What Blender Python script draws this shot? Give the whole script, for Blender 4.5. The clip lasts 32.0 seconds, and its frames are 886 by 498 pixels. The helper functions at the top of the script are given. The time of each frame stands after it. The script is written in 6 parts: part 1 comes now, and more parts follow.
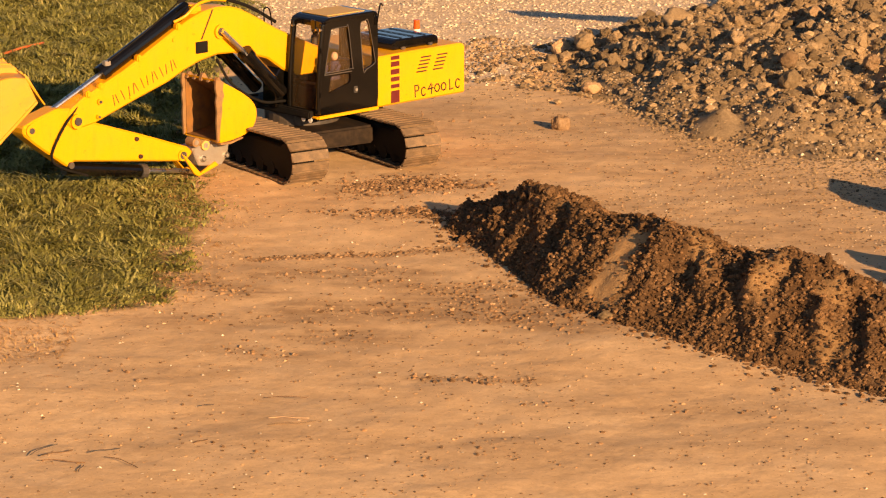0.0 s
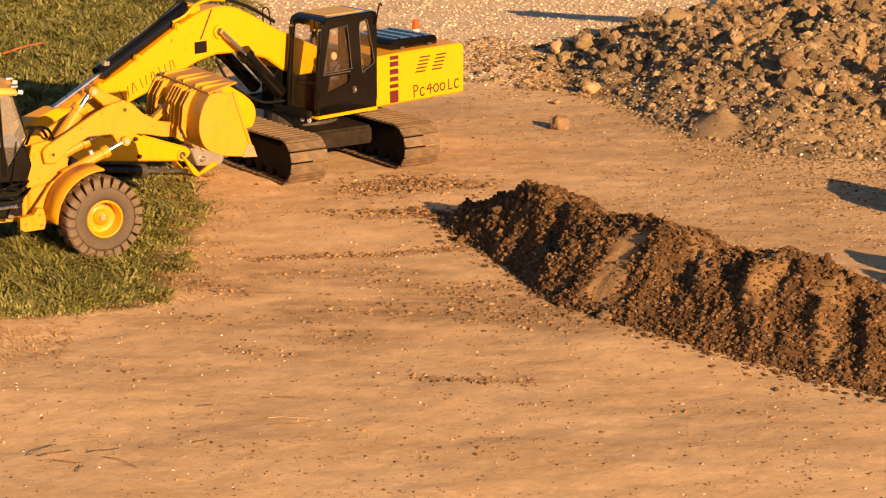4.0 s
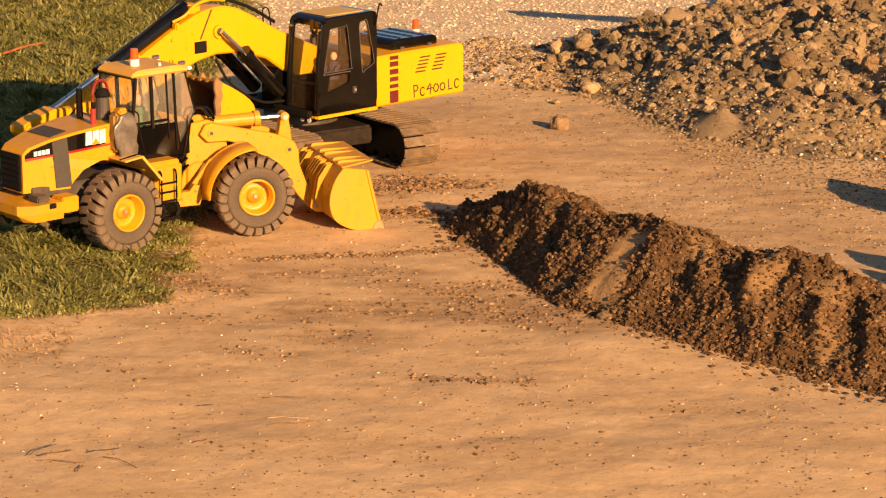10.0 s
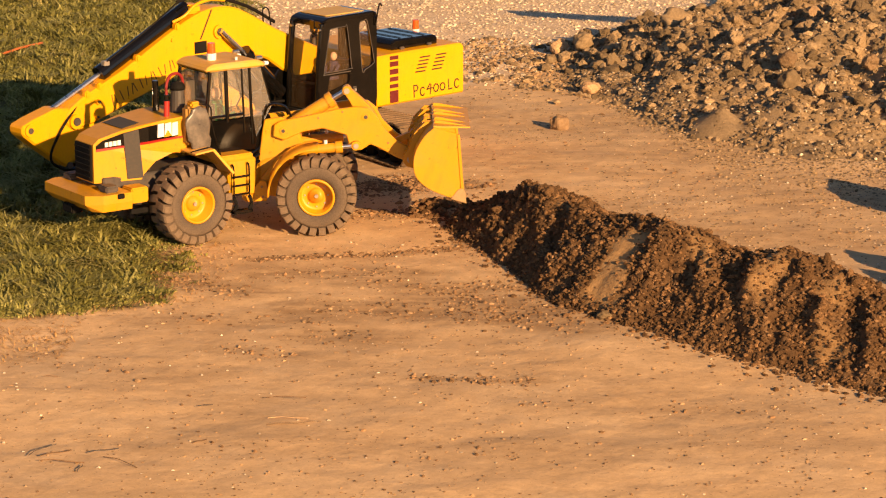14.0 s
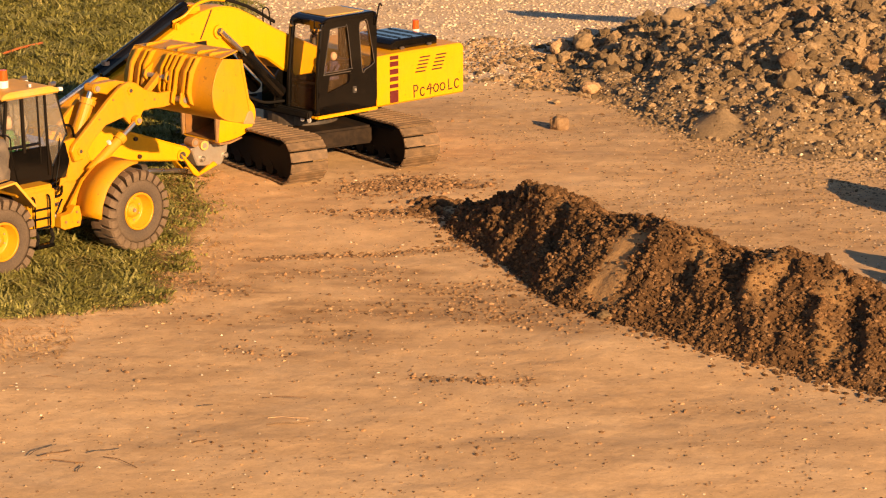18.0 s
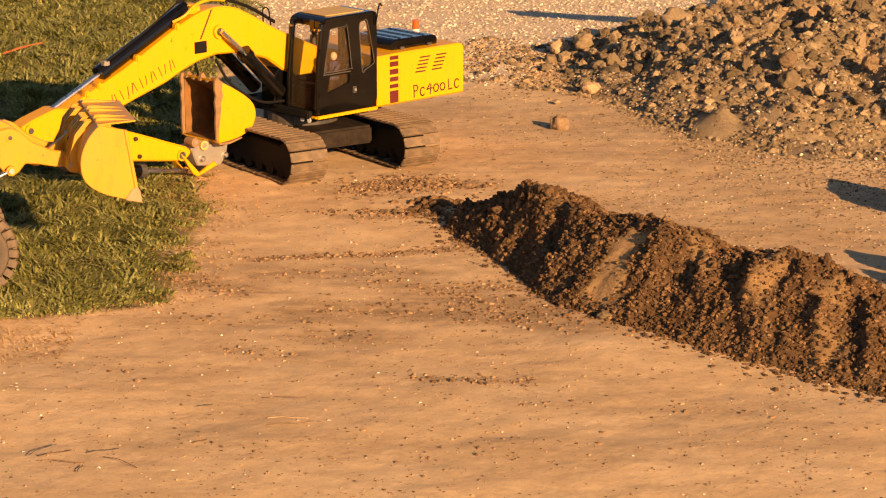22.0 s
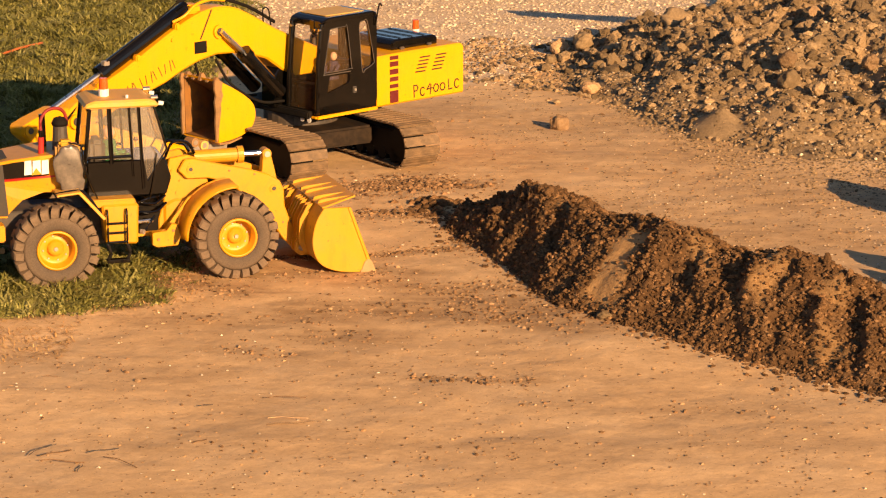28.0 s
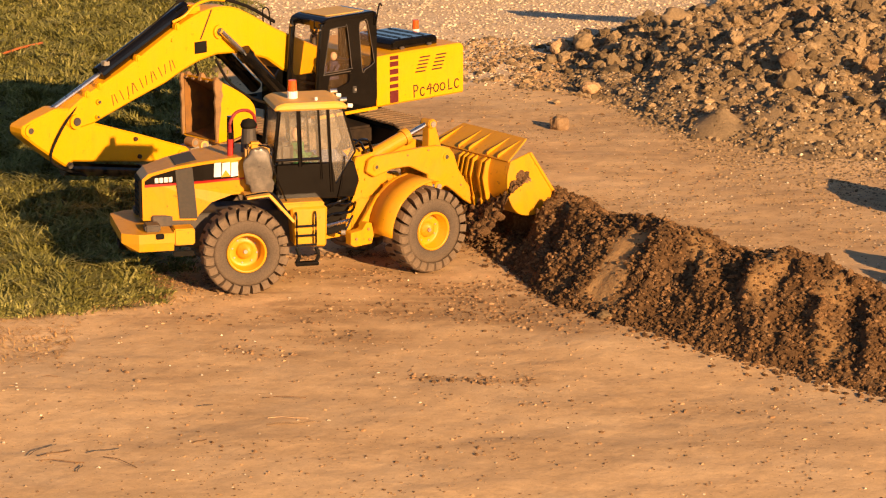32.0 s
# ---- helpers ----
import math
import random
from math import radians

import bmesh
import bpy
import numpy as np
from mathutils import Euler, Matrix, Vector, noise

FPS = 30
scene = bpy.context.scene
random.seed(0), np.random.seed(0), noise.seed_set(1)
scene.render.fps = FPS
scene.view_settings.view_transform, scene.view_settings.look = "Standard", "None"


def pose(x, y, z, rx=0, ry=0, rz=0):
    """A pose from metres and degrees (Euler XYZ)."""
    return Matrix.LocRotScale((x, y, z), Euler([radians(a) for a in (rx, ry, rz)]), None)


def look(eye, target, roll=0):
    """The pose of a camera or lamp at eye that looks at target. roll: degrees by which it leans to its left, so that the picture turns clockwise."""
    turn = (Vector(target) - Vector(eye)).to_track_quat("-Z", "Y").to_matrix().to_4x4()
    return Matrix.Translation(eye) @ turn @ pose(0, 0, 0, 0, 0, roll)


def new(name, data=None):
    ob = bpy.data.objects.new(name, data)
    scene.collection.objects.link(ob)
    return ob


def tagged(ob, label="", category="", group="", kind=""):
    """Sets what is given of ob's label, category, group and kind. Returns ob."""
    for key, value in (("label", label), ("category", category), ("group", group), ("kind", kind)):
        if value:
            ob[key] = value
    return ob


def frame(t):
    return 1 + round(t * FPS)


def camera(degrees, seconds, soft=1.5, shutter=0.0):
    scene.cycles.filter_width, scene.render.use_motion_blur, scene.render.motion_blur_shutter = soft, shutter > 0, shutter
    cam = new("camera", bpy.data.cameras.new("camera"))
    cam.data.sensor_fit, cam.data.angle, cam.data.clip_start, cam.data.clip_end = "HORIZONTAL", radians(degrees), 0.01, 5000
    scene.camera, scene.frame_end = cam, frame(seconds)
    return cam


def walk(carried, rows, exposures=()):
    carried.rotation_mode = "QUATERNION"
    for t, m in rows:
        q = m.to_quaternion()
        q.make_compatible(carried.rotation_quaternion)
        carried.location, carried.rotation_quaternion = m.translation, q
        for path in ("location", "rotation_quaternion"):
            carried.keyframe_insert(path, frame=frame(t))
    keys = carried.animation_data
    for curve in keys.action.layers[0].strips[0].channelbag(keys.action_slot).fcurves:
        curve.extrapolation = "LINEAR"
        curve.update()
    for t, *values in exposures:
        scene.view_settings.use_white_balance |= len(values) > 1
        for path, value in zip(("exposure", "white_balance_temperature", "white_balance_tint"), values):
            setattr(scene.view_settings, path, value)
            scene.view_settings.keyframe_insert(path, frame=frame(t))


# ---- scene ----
EYE = (0.0, -4.10, 1.0222)
cam = camera(18.2, 32.0, soft=1.15)


def aim(dx):
    return look(EYE, (dx, 0.0, 0.0))


# the tripod settles a hair's breadth in the first second and a half
walk(cam, [(0.0, aim(-0.0016)), (1.0, aim(-0.0016)), (1.5, aim(0.0)), (32.0, aim(0.0))])

# ---------------------------------------------------------------- light
SUN_TO = Vector((0.515, -0.857, 0.0)).normalized()
SUN_EL = radians(17.3)
world = bpy.data.worlds.new("world")
scene.world = world
world.use_nodes = True
wn = world.node_tree.nodes
sky = wn.new("ShaderNodeTexSky")
sky.sky_type = "NISHITA"
sky.sun_disc = False
sky.air_density, sky.dust_density = 0.7, 0.6
sky.sun_elevation = SUN_EL
sky.sun_rotation = math.atan2(SUN_TO.x, SUN_TO.y)
wn["Background"].inputs["Strength"].default_value = 0.05
world.node_tree.links.new(sky.outputs[0], wn["Background"].inputs[0])
sun = new("sun", bpy.data.lights.new("sun", "SUN"))
sun.data.energy = 5.0
sun.data.angle = radians(0.6)
sun.data.color = (1.0, 0.61, 0.29)
SUN_DIR = Vector((SUN_TO.x * math.cos(SUN_EL), SUN_TO.y * math.cos(SUN_EL), math.sin(SUN_EL)))
sun.matrix_basis = look(SUN_DIR * 20, (0, 0, 0))
scene.view_settings.exposure = 1.0


# ---------------------------------------------------------------- materials
def nodes(name):
    m = bpy.data.materials.new(name)
    m.use_nodes = True
    return m, m.node_tree.nodes, m.node_tree.links, m.node_tree.nodes["Principled BSDF"]


def noise_node(n, l, scale, detail=4.0, rough=0.6, vec=None):
    t = n.new("ShaderNodeTexNoise")
    t.inputs["Scale"].default_value = scale
    t.inputs["Detail"].default_value = detail
    t.inputs["Roughness"].default_value = rough
    if vec is not None:
        l.new(vec, t.inputs["Vector"])
    return t.outputs["Fac"]


def ramp(n, l, fac, stops):
    r = n.new("ShaderNodeValToRGB")
    e = r.color_ramp.elements
    while len(e) < len(stops):
        e.new(0.5)
    for el, (p, c) in zip(e, stops):
        el.position, el.color = p, (*c, 1.0)
    l.new(fac, r.inputs["Fac"])
    return r.outputs["Color"]


def mix(n, l, fac, a, b, mode="MIX"):
    m = n.new("ShaderNodeMix")
    m.data_type, m.blend_type = "RGBA", mode
    for sock, v in ((m.inputs[0], fac), (m.inputs[6], a), (m.inputs[7], b)):
        if isinstance(v, (int, float)):
            sock.default_value = v
        elif isinstance(v, tuple):
            sock.default_value = (*v, 1.0)
        else:
            l.new(v, sock)
    return m.outputs[2]


def maths(n, l, op, a, b=0.0, clamp=False):
    m = n.new("ShaderNodeMath")
    m.operation, m.use_clamp = op, clamp
    for sock, v in zip(m.inputs, (a, b)):
        if isinstance(v, (int, float)):
            sock.default_value = v
        else:
            l.new(v, sock)
    return m.outputs[0]


def coords(n, kind="Object"):
    return n.new("ShaderNodeTexCoord").outputs[kind]


def bump(n, l, p, height, strength=0.4, dist=0.002):
    b = n.new("ShaderNodeBump")
    b.inputs["Strength"].default_value = strength
    b.inputs["Distance"].default_value = dist
    l.new(height, b.inputs["Height"])
    l.new(b.outputs["Normal"], p.inputs["Normal"])


def surface(name, base, dirt=(0.30, 0.19, 0.10), amount=0.35, rough=0.45, metal=0.0, scale=40.0, grain=0.15, spec=0.5, relief=0.15, chips=0.0):
    """Paint, plastic or metal with blotches of dust and fine scuffs."""
    m, n, l, p = nodes(name)
    v = coords(n)
    big = noise_node(n, l, scale, 5.0, 0.65, v)
    fine = noise_node(n, l, scale * 9, 3.0, 0.6, v)
    mask = ramp(n, l, big, [(0.42, (0, 0, 0)), (0.75, (amount,) * 3)])
    tone = mix(n, l, grain, base, ramp(n, l, fine, [(0.3, tuple(c * 0.72 for c in base)), (0.7, tuple(min(1, c * 1.18) for c in base))]))
    col = mix(n, l, mask, tone, dirt)
    if chips:
        spots = noise_node(n, l, 120.0, 3.0, 0.6, v)
        col = mix(n, l, ramp(n, l, spots, [(0.66, (0, 0, 0)), (0.72, (chips,) * 3)]), col, (0.16, 0.075, 0.02))
        streaks = n.new("ShaderNodeMapping")
        streaks.inputs["Scale"].default_value = (1.0, 1.0, 0.18)
        l.new(v, streaks.inputs["Vector"])
        runs = noise_node(n, l, 90.0, 4.0, 0.6, streaks.outputs[0])
        col = mix(n, l, ramp(n, l, runs, [(0.52, (0, 0, 0)), (0.75, (chips * 0.6,) * 3)]), col, (0.40, 0.17, 0.02))
    l.new(col, p.inputs["Base Color"])
    l.new(maths(n, l, "ADD", rough, maths(n, l, "MULTIPLY", big, 0.25)), p.inputs["Roughness"])
    p.inputs["Metallic"].default_value = metal
    p.inputs["Specular IOR Level"].default_value = spec
    if relief:
        bump(n, l, p, fine, relief, 0.0006)
    return m


LOADER_YELLOW = surface("loader_yellow_paint", (0.605, 0.281, 0.004), (0.42, 0.22, 0.06), 0.32, 0.30, scale=28.0, spec=0.4, chips=0.6)
LOADER_ROOF = surface("dusty_loader_roof_paint", (0.70, 0.36, 0.035), (0.50, 0.32, 0.15), 0.6, 0.42, scale=30.0)
ROOF_YELLOW = surface("dusty_roof_paint", (0.62, 0.38, 0.10), (0.50, 0.33, 0.17), 0.65, 0.5)
BLADE = surface("worn_bucket_steel", (0.40, 0.25, 0.11), (0.27, 0.16, 0.08), 0.8, 0.5, 0.0, 60)
WORN = surface("worn_dirty_steel", (0.30, 0.165, 0.062), (0.14, 0.085, 0.045), 0.75, 0.5, 0.0, 70)
RUSTY = surface("soil_stained_paint", (0.26, 0.115, 0.022), (0.10, 0.055, 0.028), 0.95, 0.6, 0.0, 45)
GRIMY_YELLOW = surface("grimy_yellow_paint", (0.40, 0.21, 0.035), (0.10, 0.06, 0.028), 0.85, 0.4, scale=45.0)
DIGGER_YELLOW = surface("digger_yellow_paint", (0.76, 0.350, 0.0015), (0.50, 0.28, 0.06), 0.10, 0.28, spec=0.3, chips=0.25)
BLACK = surface("black_paint", (0.004, 0.0036, 0.0032), (0.03, 0.02, 0.013), 0.10, -0.03, spec=0.5, relief=0.0)
DUSTY_BLACK = surface("dusty_black_paint", (0.150, 0.104, 0.064), (0.30, 0.20, 0.115), 0.75, 0.6, spec=0.1)
DARK = surface("dark_dusty_metal", (0.05, 0.042, 0.036), (0.16, 0.11, 0.07), 0.6, 0.5)
GRILLE = surface("grille_black", (0.006, 0.005, 0.004), (0.03, 0.02, 0.012), 0.3, 0.7, spec=0.2)
VENT = surface("vent_mesh", (0.05, 0.043, 0.036), (0.11, 0.08, 0.055), 0.4, 0.7, 0.0, 200)


def tyre_material():
    m, n, l, p = nodes("dusty_tyre_rubber")
    v = coords(n)
    sep = n.new("ShaderNodeSeparateXYZ")
    l.new(v, sep.inputs[0])
    rad = maths(n, l, "SQRT", maths(n, l, "ADD", maths(n, l, "MULTIPLY", sep.outputs[0], sep.outputs[0]), maths(n, l, "MULTIPLY", sep.outputs[2], sep.outputs[2])))
    big, fine = noise_node(n, l, 45.0, 5.0, 0.65, v), noise_node(n, l, 420.0, 4.0, 0.65, v)
    wob = maths(n, l, "ADD", rad, maths(n, l, "MULTIPLY", maths(n, l, "SUBTRACT", big, 0.5), 0.010))
    dust = ramp(n, l, maths(n, l, "MULTIPLY", wob, 14.0), [(0.44, (0.10, 0.10, 0.10)), (0.64, (0.42, 0.42, 0.42)), (0.84, (0.78, 0.78, 0.78))])
    rub = ramp(n, l, fine, [(0.3, (0.056, 0.044, 0.035)), (0.7, (0.098, 0.077, 0.059))])
    mud = ramp(n, l, maths(n, l, "ADD", maths(n, l, "MULTIPLY", big, 0.5), maths(n, l, "MULTIPLY", fine, 0.5)), [(0.3, (0.125, 0.084, 0.052)), (0.7, (0.25, 0.175, 0.112))])
    l.new(mix(n, l, dust, rub, mud), p.inputs["Base Color"])
    p.inputs["Roughness"].default_value = 0.85
    p.inputs["Specular IOR Level"].default_value = 0.25
    bump(n, l, p, fine, 0.2, 0.0006)
    return m


RUBBER = tyre_material()
# tyre rubber again, with the shade between the lugs put into its colour
GROOVE = surface("groove_shade_rubber", (0.034, 0.026, 0.020), (0.11, 0.075, 0.047), 0.6, 0.7, scale=120.0, spec=0.15)
HOSE_RED = surface("faded_dark_red_hose", (0.24, 0.013, 0.010), (0.10, 0.03, 0.02), 0.5, 0.5)
MUD = surface("mud_blackened_steel", (0.020, 0.014, 0.010), (0.075, 0.048, 0.027), 0.6, 0.6, spec=0.12)
TRACK = surface("muddy_track_steel", (0.135, 0.088, 0.048), (0.31, 0.195, 0.10), 0.75, 0.6, 0.0, 70, 0.4)
CHROME = surface("bright_rod", (0.75, 0.74, 0.72), (0.4, 0.3, 0.2), 0.25, 0.16, 1.0)
STEEL = surface("dull_steel", (0.42, 0.38, 0.33), (0.30, 0.20, 0.12), 0.6, 0.4, 0.6)
RED = surface("red_plastic", (0.42, 0.018, 0.012), (0.3, 0.1, 0.05), 0.2, 0.35)
DEEP_RED = surface("dark_red_decal", (0.105, 0.007, 0.005), (0.3, 0.1, 0.05), 0.1, 0.4)
ORANGE = surface("orange_lens", (0.75, 0.10, 0.01), (0.5, 0.2, 0.1), 0.1, 0.15)
WHITE = surface("white_plastic", (0.82, 0.80, 0.75), (0.5, 0.4, 0.3), 0.25, 0.35)
INK = surface("marker_ink", (0.035, 0.011, 0.004), (0.2, 0.1, 0.03), 0.3, 0.5)
SMOKE = surface("scuffed_grey_plastic", (0.10, 0.085, 0.072), (0.30, 0.24, 0.18), 0.6, 0.18, scale=60.0)
SKIN = surface("doll_plastic", (0.62, 0.36, 0.22), (0.5, 0.3, 0.2), 0.1, 0.5)
GREEN = surface("green_cloth", (0.03, 0.16, 0.05), (0.1, 0.12, 0.05), 0.2, 0.8)
BLUE = surface("navy_cloth", (0.035, 0.03, 0.075), (0.1, 0.08, 0.08), 0.2, 0.8)
ROPE = surface("orange_rope", (0.62, 0.14, 0.03), (0.4, 0.15, 0.05), 0.4, 0.7)


def glass_material(name, tint, rough, alpha):
    m, n, l, p = nodes(name)
    v = coords(n)
    smear = noise_node(n, l, 35.0, 4.0, 0.6, v)
    p.inputs["Base Color"].default_value = (*tint, 1)
    p.inputs["Roughness"].default_value = rough
    l.new(maths(n, l, "ADD", alpha, maths(n, l, "MULTIPLY", smear, 0.12)), p.inputs["Alpha"])
    p.inputs["IOR"].default_value = 1.5
    return m


GLASS = glass_material("dusty_cab_glass", (0.30, 0.26, 0.21), 0.08, 0.14)
GLASS_GREY = glass_material("scuffed_windscreen", (0.36, 0.31, 0.25), 0.2, 0.16)
GLASS_DARK = glass_material("tinted_cab_glass", (0.16, 0.10, 0.05), 0.04, 0.09)


def earth(name, stops, scale, slumped=None, relief=0.5, dist=0.004):
    m, n, l, p = nodes(name)
    v = coords(n)
    a = noise_node(n, l, scale, 8.0, 0.7, v)
    b = noise_node(n, l, scale * 8, 5.0, 0.7, v)
    col = ramp(n, l, maths(n, l, "ADD", maths(n, l, "MULTIPLY", a, 0.55), maths(n, l, "MULTIPLY", b, 0.45)), stops)
    rnd = n.new("ShaderNodeObjectInfo").outputs["Random"]
    isl = n.new("ShaderNodeNewGeometry").outputs["Random Per Island"]
    vary = ramp(n, l, maths(n, l, "FRACT", maths(n, l, "ADD", rnd, isl)), [(0.0, (0.50, 0.49, 0.48)), (0.6, (0.98, 0.97, 0.96)), (1.0, (1.62, 1.58, 1.54))])
    col = mix(n, l, 1.0, col, vary, "MULTIPLY")
    if slumped:
        at = n.new("ShaderNodeAttribute")
        at.attribute_name = "slump"
        col = mix(n, l, at.outputs["Fac"], col, ramp(n, l, b, slumped))
    l.new(col, p.inputs["Base Color"])
    p.inputs["Roughness"].default_value = 0.95
    p.inputs["Specular IOR Level"].default_value = 0.2
    bump(n, l, p, maths(n, l, "ADD", a, maths(n, l, "MULTIPLY", b, 0.6)), relief, dist)
    return m


SOIL = earth("dark_moist_soil", [(0.28, (0.054, 0.028, 0.012)), (0.52, (0.150, 0.083, 0.037)), (0.74, (0.33, 0.212, 0.116))], 30.0, [(0.3, (0.34, 0.196, 0.080)), (0.7, (0.50, 0.308, 0.138))], relief=0.5, dist=0.003)
RUBBLE = earth("clayey_rubble", [(0.3, (0.150, 0.106, 0.059)), (0.55, (0.266, 0.190, 0.108)), (0.75, (0.40, 0.295, 0.180))], 22.0)
ROCK = earth("pale_clay_stone", [(0.3, (0.27, 0.170, 0.090)), (0.55, (0.41, 0.268, 0.148)), (0.8, (0.53, 0.37, 0.222))], 34.0, relief=0.8, dist=0.005)
GRAVEL = earth("pale_gravel", [(0.3, (0.36, 0.285, 0.20)), (0.55, (0.56, 0.465, 0.345)), (0.8, (0.78, 0.69, 0.57))], 60.0, relief=0.3, dist=0.001)
SOIL_CRUMB = earth("brown_crumbs", [(0.3, (0.150, 0.086, 0.041)), (0.6, (0.25, 0.150, 0.076)), (0.8, (0.36, 0.23, 0.126))], 60.0, relief=0.3, dist=0.001)
EARTH_CRUMB = earth("trodden_crumbs", [(0.3, (0.20, 0.125, 0.062)), (0.6, (0.29, 0.185, 0.095)), (0.8, (0.38, 0.25, 0.138))], 60.0, relief=0.3, dist=0.001)
CRUMB = earth("dry_crumbs", [(0.3, (0.25, 0.16, 0.085)), (0.6, (0.38, 0.25, 0.138)), (0.8, (0.52, 0.365, 0.215))], 60.0, relief=0.3, dist=0.001)


def grass_material(name, dark, mid, pale):
    m, n, l, p = nodes(name)
    isl = n.new("ShaderNodeNewGeometry").outputs["Random Per Island"]
    v = coords(n)
    patch = noise_node(n, l, 9.0, 4.0, 0.6, v)
    fac = maths(n, l, "ADD", maths(n, l, "MULTIPLY", isl, 0.7), maths(n, l, "MULTIPLY", maths(n, l, "SUBTRACT", patch, 0.35), 0.9), True)
    l.new(ramp(n, l, fac, [(0.0, dark), (0.45, mid), (0.85, pale), (1.0, (0.36, 0.27, 0.10))]), p.inputs["Base Color"])
    p.inputs["Roughness"].default_value = 0.8
    p.inputs["Specular IOR Level"].default_value = 0.12
    p.inputs["Subsurface Weight"].default_value = 0.0
    return m


GRASS = grass_material("lawn_blades", (0.120, 0.114, 0.028), (0.200, 0.190, 0.045), (0.34, 0.310, 0.108))
STRAW = grass_material("dead_straw", (0.34, 0.17, 0.06), (0.50, 0.29, 0.10), (0.58, 0.38, 0.16))


def ground_material():
    m, n, l, p = nodes("ground_earth")
    v = coords(n)
    sep = n.new("ShaderNodeSeparateXYZ")
    l.new(v, sep.inputs[0])
    comb = n.new("ShaderNodeCombineXYZ")
    # wheel-smeared streaks run across the yard
    l.new(maths(n, l, "MULTIPLY", maths(n, l, "ADD", sep.outputs[0], maths(n, l, "MULTIPLY", sep.outputs[1], 0.10)), 0.9), comb.inputs[0])
    l.new(maths(n, l, "MULTIPLY", sep.outputs[1], 4.2), comb.inputs[1])
    streak = noise_node(n, l, 2.0, 5.0, 0.55, comb.outputs[0])
    blot = noise_node(n, l, 5.0, 6.0, 0.62, v)
    mid = noise_node(n, l, 34.0, 7.0, 0.68, v)
    fine = noise_node(n, l, 260.0, 4.0, 0.7, v)
    dust = ramp(n, l, blot, [(0.30, (0.60, 0.392, 0.202)), (0.5, (0.67, 0.448, 0.238)), (0.7, (0.73, 0.508, 0.285))])
    grit = ramp(n, l, fine, [(0.30, (0.62, 0.58, 0.55)), (0.52, (1.0, 1.0, 1.0)), (0.75, (1.12, 1.12, 1.12))])
    dust = mix(n, l, 0.3, dust, grit, "MULTIPLY")
    dust = mix(n, l, 0.6, dust, ramp(n, l, mid, [(0.3, (0.72, 0.70, 0.68)), (0.6, (1.05, 1.05, 1.05))]), "MULTIPLY")

    pits = noise_node(n, l, 150.0, 2.0, 0.5, v)
    dust = mix(n, l, ramp(n, l, pits, [(0.68, (0, 0, 0)), (0.74, (0.6, 0.6, 0.6))]), dust, (0.24, 0.135, 0.066))
    dust = mix(n, l, ramp(n, l, pits, [(0.24, (0.5, 0.5, 0.5)), (0.29, (0, 0, 0))]), dust, (0.78, 0.60, 0.40))

    def attr(name):
        a = n.new("ShaderNodeAttribute")
        a.attribute_name = name
        return a.outputs["Fac"]

    damp = maths(n, l, "MULTIPLY", attr("damp"), ramp(n, l, streak, [(0.42, (0, 0, 0)), (0.60, (1, 1, 1))]), True)
    col = mix(n, l, maths(n, l, "MULTIPLY", damp, 0.20), dust, mix(n, l, 0.5, (0.34, 0.20, 0.098), grit, "MULTIPLY"))
    rows = noise_node(n, l, 11.0, 6.0, 0.65, comb.outputs[0])
    smear = maths(n, l, "MULTIPLY", attr("smear"), ramp(n, l, rows, [(0.36, (0.35, 0.35, 0.35)), (0.56, (1, 1, 1))]), True)
    smear = maths(n, l, "MULTIPLY", smear, ramp(n, l, mid, [(0.30, (1, 1, 1)), (0.7, (0.5, 0.5, 0.5))]), True)
    col = mix(n, l, maths(n, l, "MULTIPLY", smear, 0.80), col, mix(n, l, 0.5, (0.235, 0.132, 0.060), grit, "MULTIPLY"))
    vor = n.new("ShaderNodeTexVoronoi")
    vor.inputs["Scale"].default_value = 130.0
    l.new(v, vor.inputs["Vector"])
    stone = mix(n, l, 0.6, ramp(n, l, blot, [(0.3, (0.60, 0.452, 0.305)), (0.7, (0.76, 0.605, 0.445))]), ramp(n, l, vor.outputs["Color"], [(0.1, (0.36, 0.33, 0.30)), (0.9, (0.64, 0.61, 0.57))]), "SOFT_LIGHT")
    stone = mix(n, l, 0.8, stone, ramp(n, l, vor.outputs["Distance"], [(0.2, (1.10, 1.10, 1.10)), (0.75, (0.80, 0.77, 0.73))]), "MULTIPLY")
    col = mix(n, l, attr("gravel"), col, stone)
    turf = ramp(n, l, mid, [(0.3, (0.055, 0.049, 0.017)), (0.55, (0.105, 0.092, 0.031)), (0.75, (0.19, 0.145, 0.053))])
    col = mix(n, l, attr("turf"), col, turf)
    l.new(col, p.inputs["Base Color"])
    p.inputs["Roughness"].default_value = 0.95
    p.inputs["Specular IOR Level"].default_value = 0.2
    lumps = noise_node(n, l, 75.0, 3.0, 0.5, v)
    h = maths(n, l, "ADD", maths(n, l, "MULTIPLY", mid, 0.6), maths(n, l, "ADD", maths(n, l, "MULTIPLY", lumps, 0.5), maths(n, l, "MULTIPLY", fine, 0.10)))
    bump(n, l, p, h, 0.32, 0.005)
    return m


GROUND = ground_material()


# ---------------------------------------------------------------- mesh helpers
def part(name, bm, material, parent=None, label="", smooth=False):
    me = bpy.data.meshes.new(name)
    bmesh.ops.recalc_face_normals(bm, faces=bm.faces)
    bm.to_mesh(me)
    bm.free()
    me.materials.append(material)
    if smooth:
        me.shade_smooth()
    ob = new(name, me)
    ob.parent = parent
    return tagged(ob, label) if label else ob


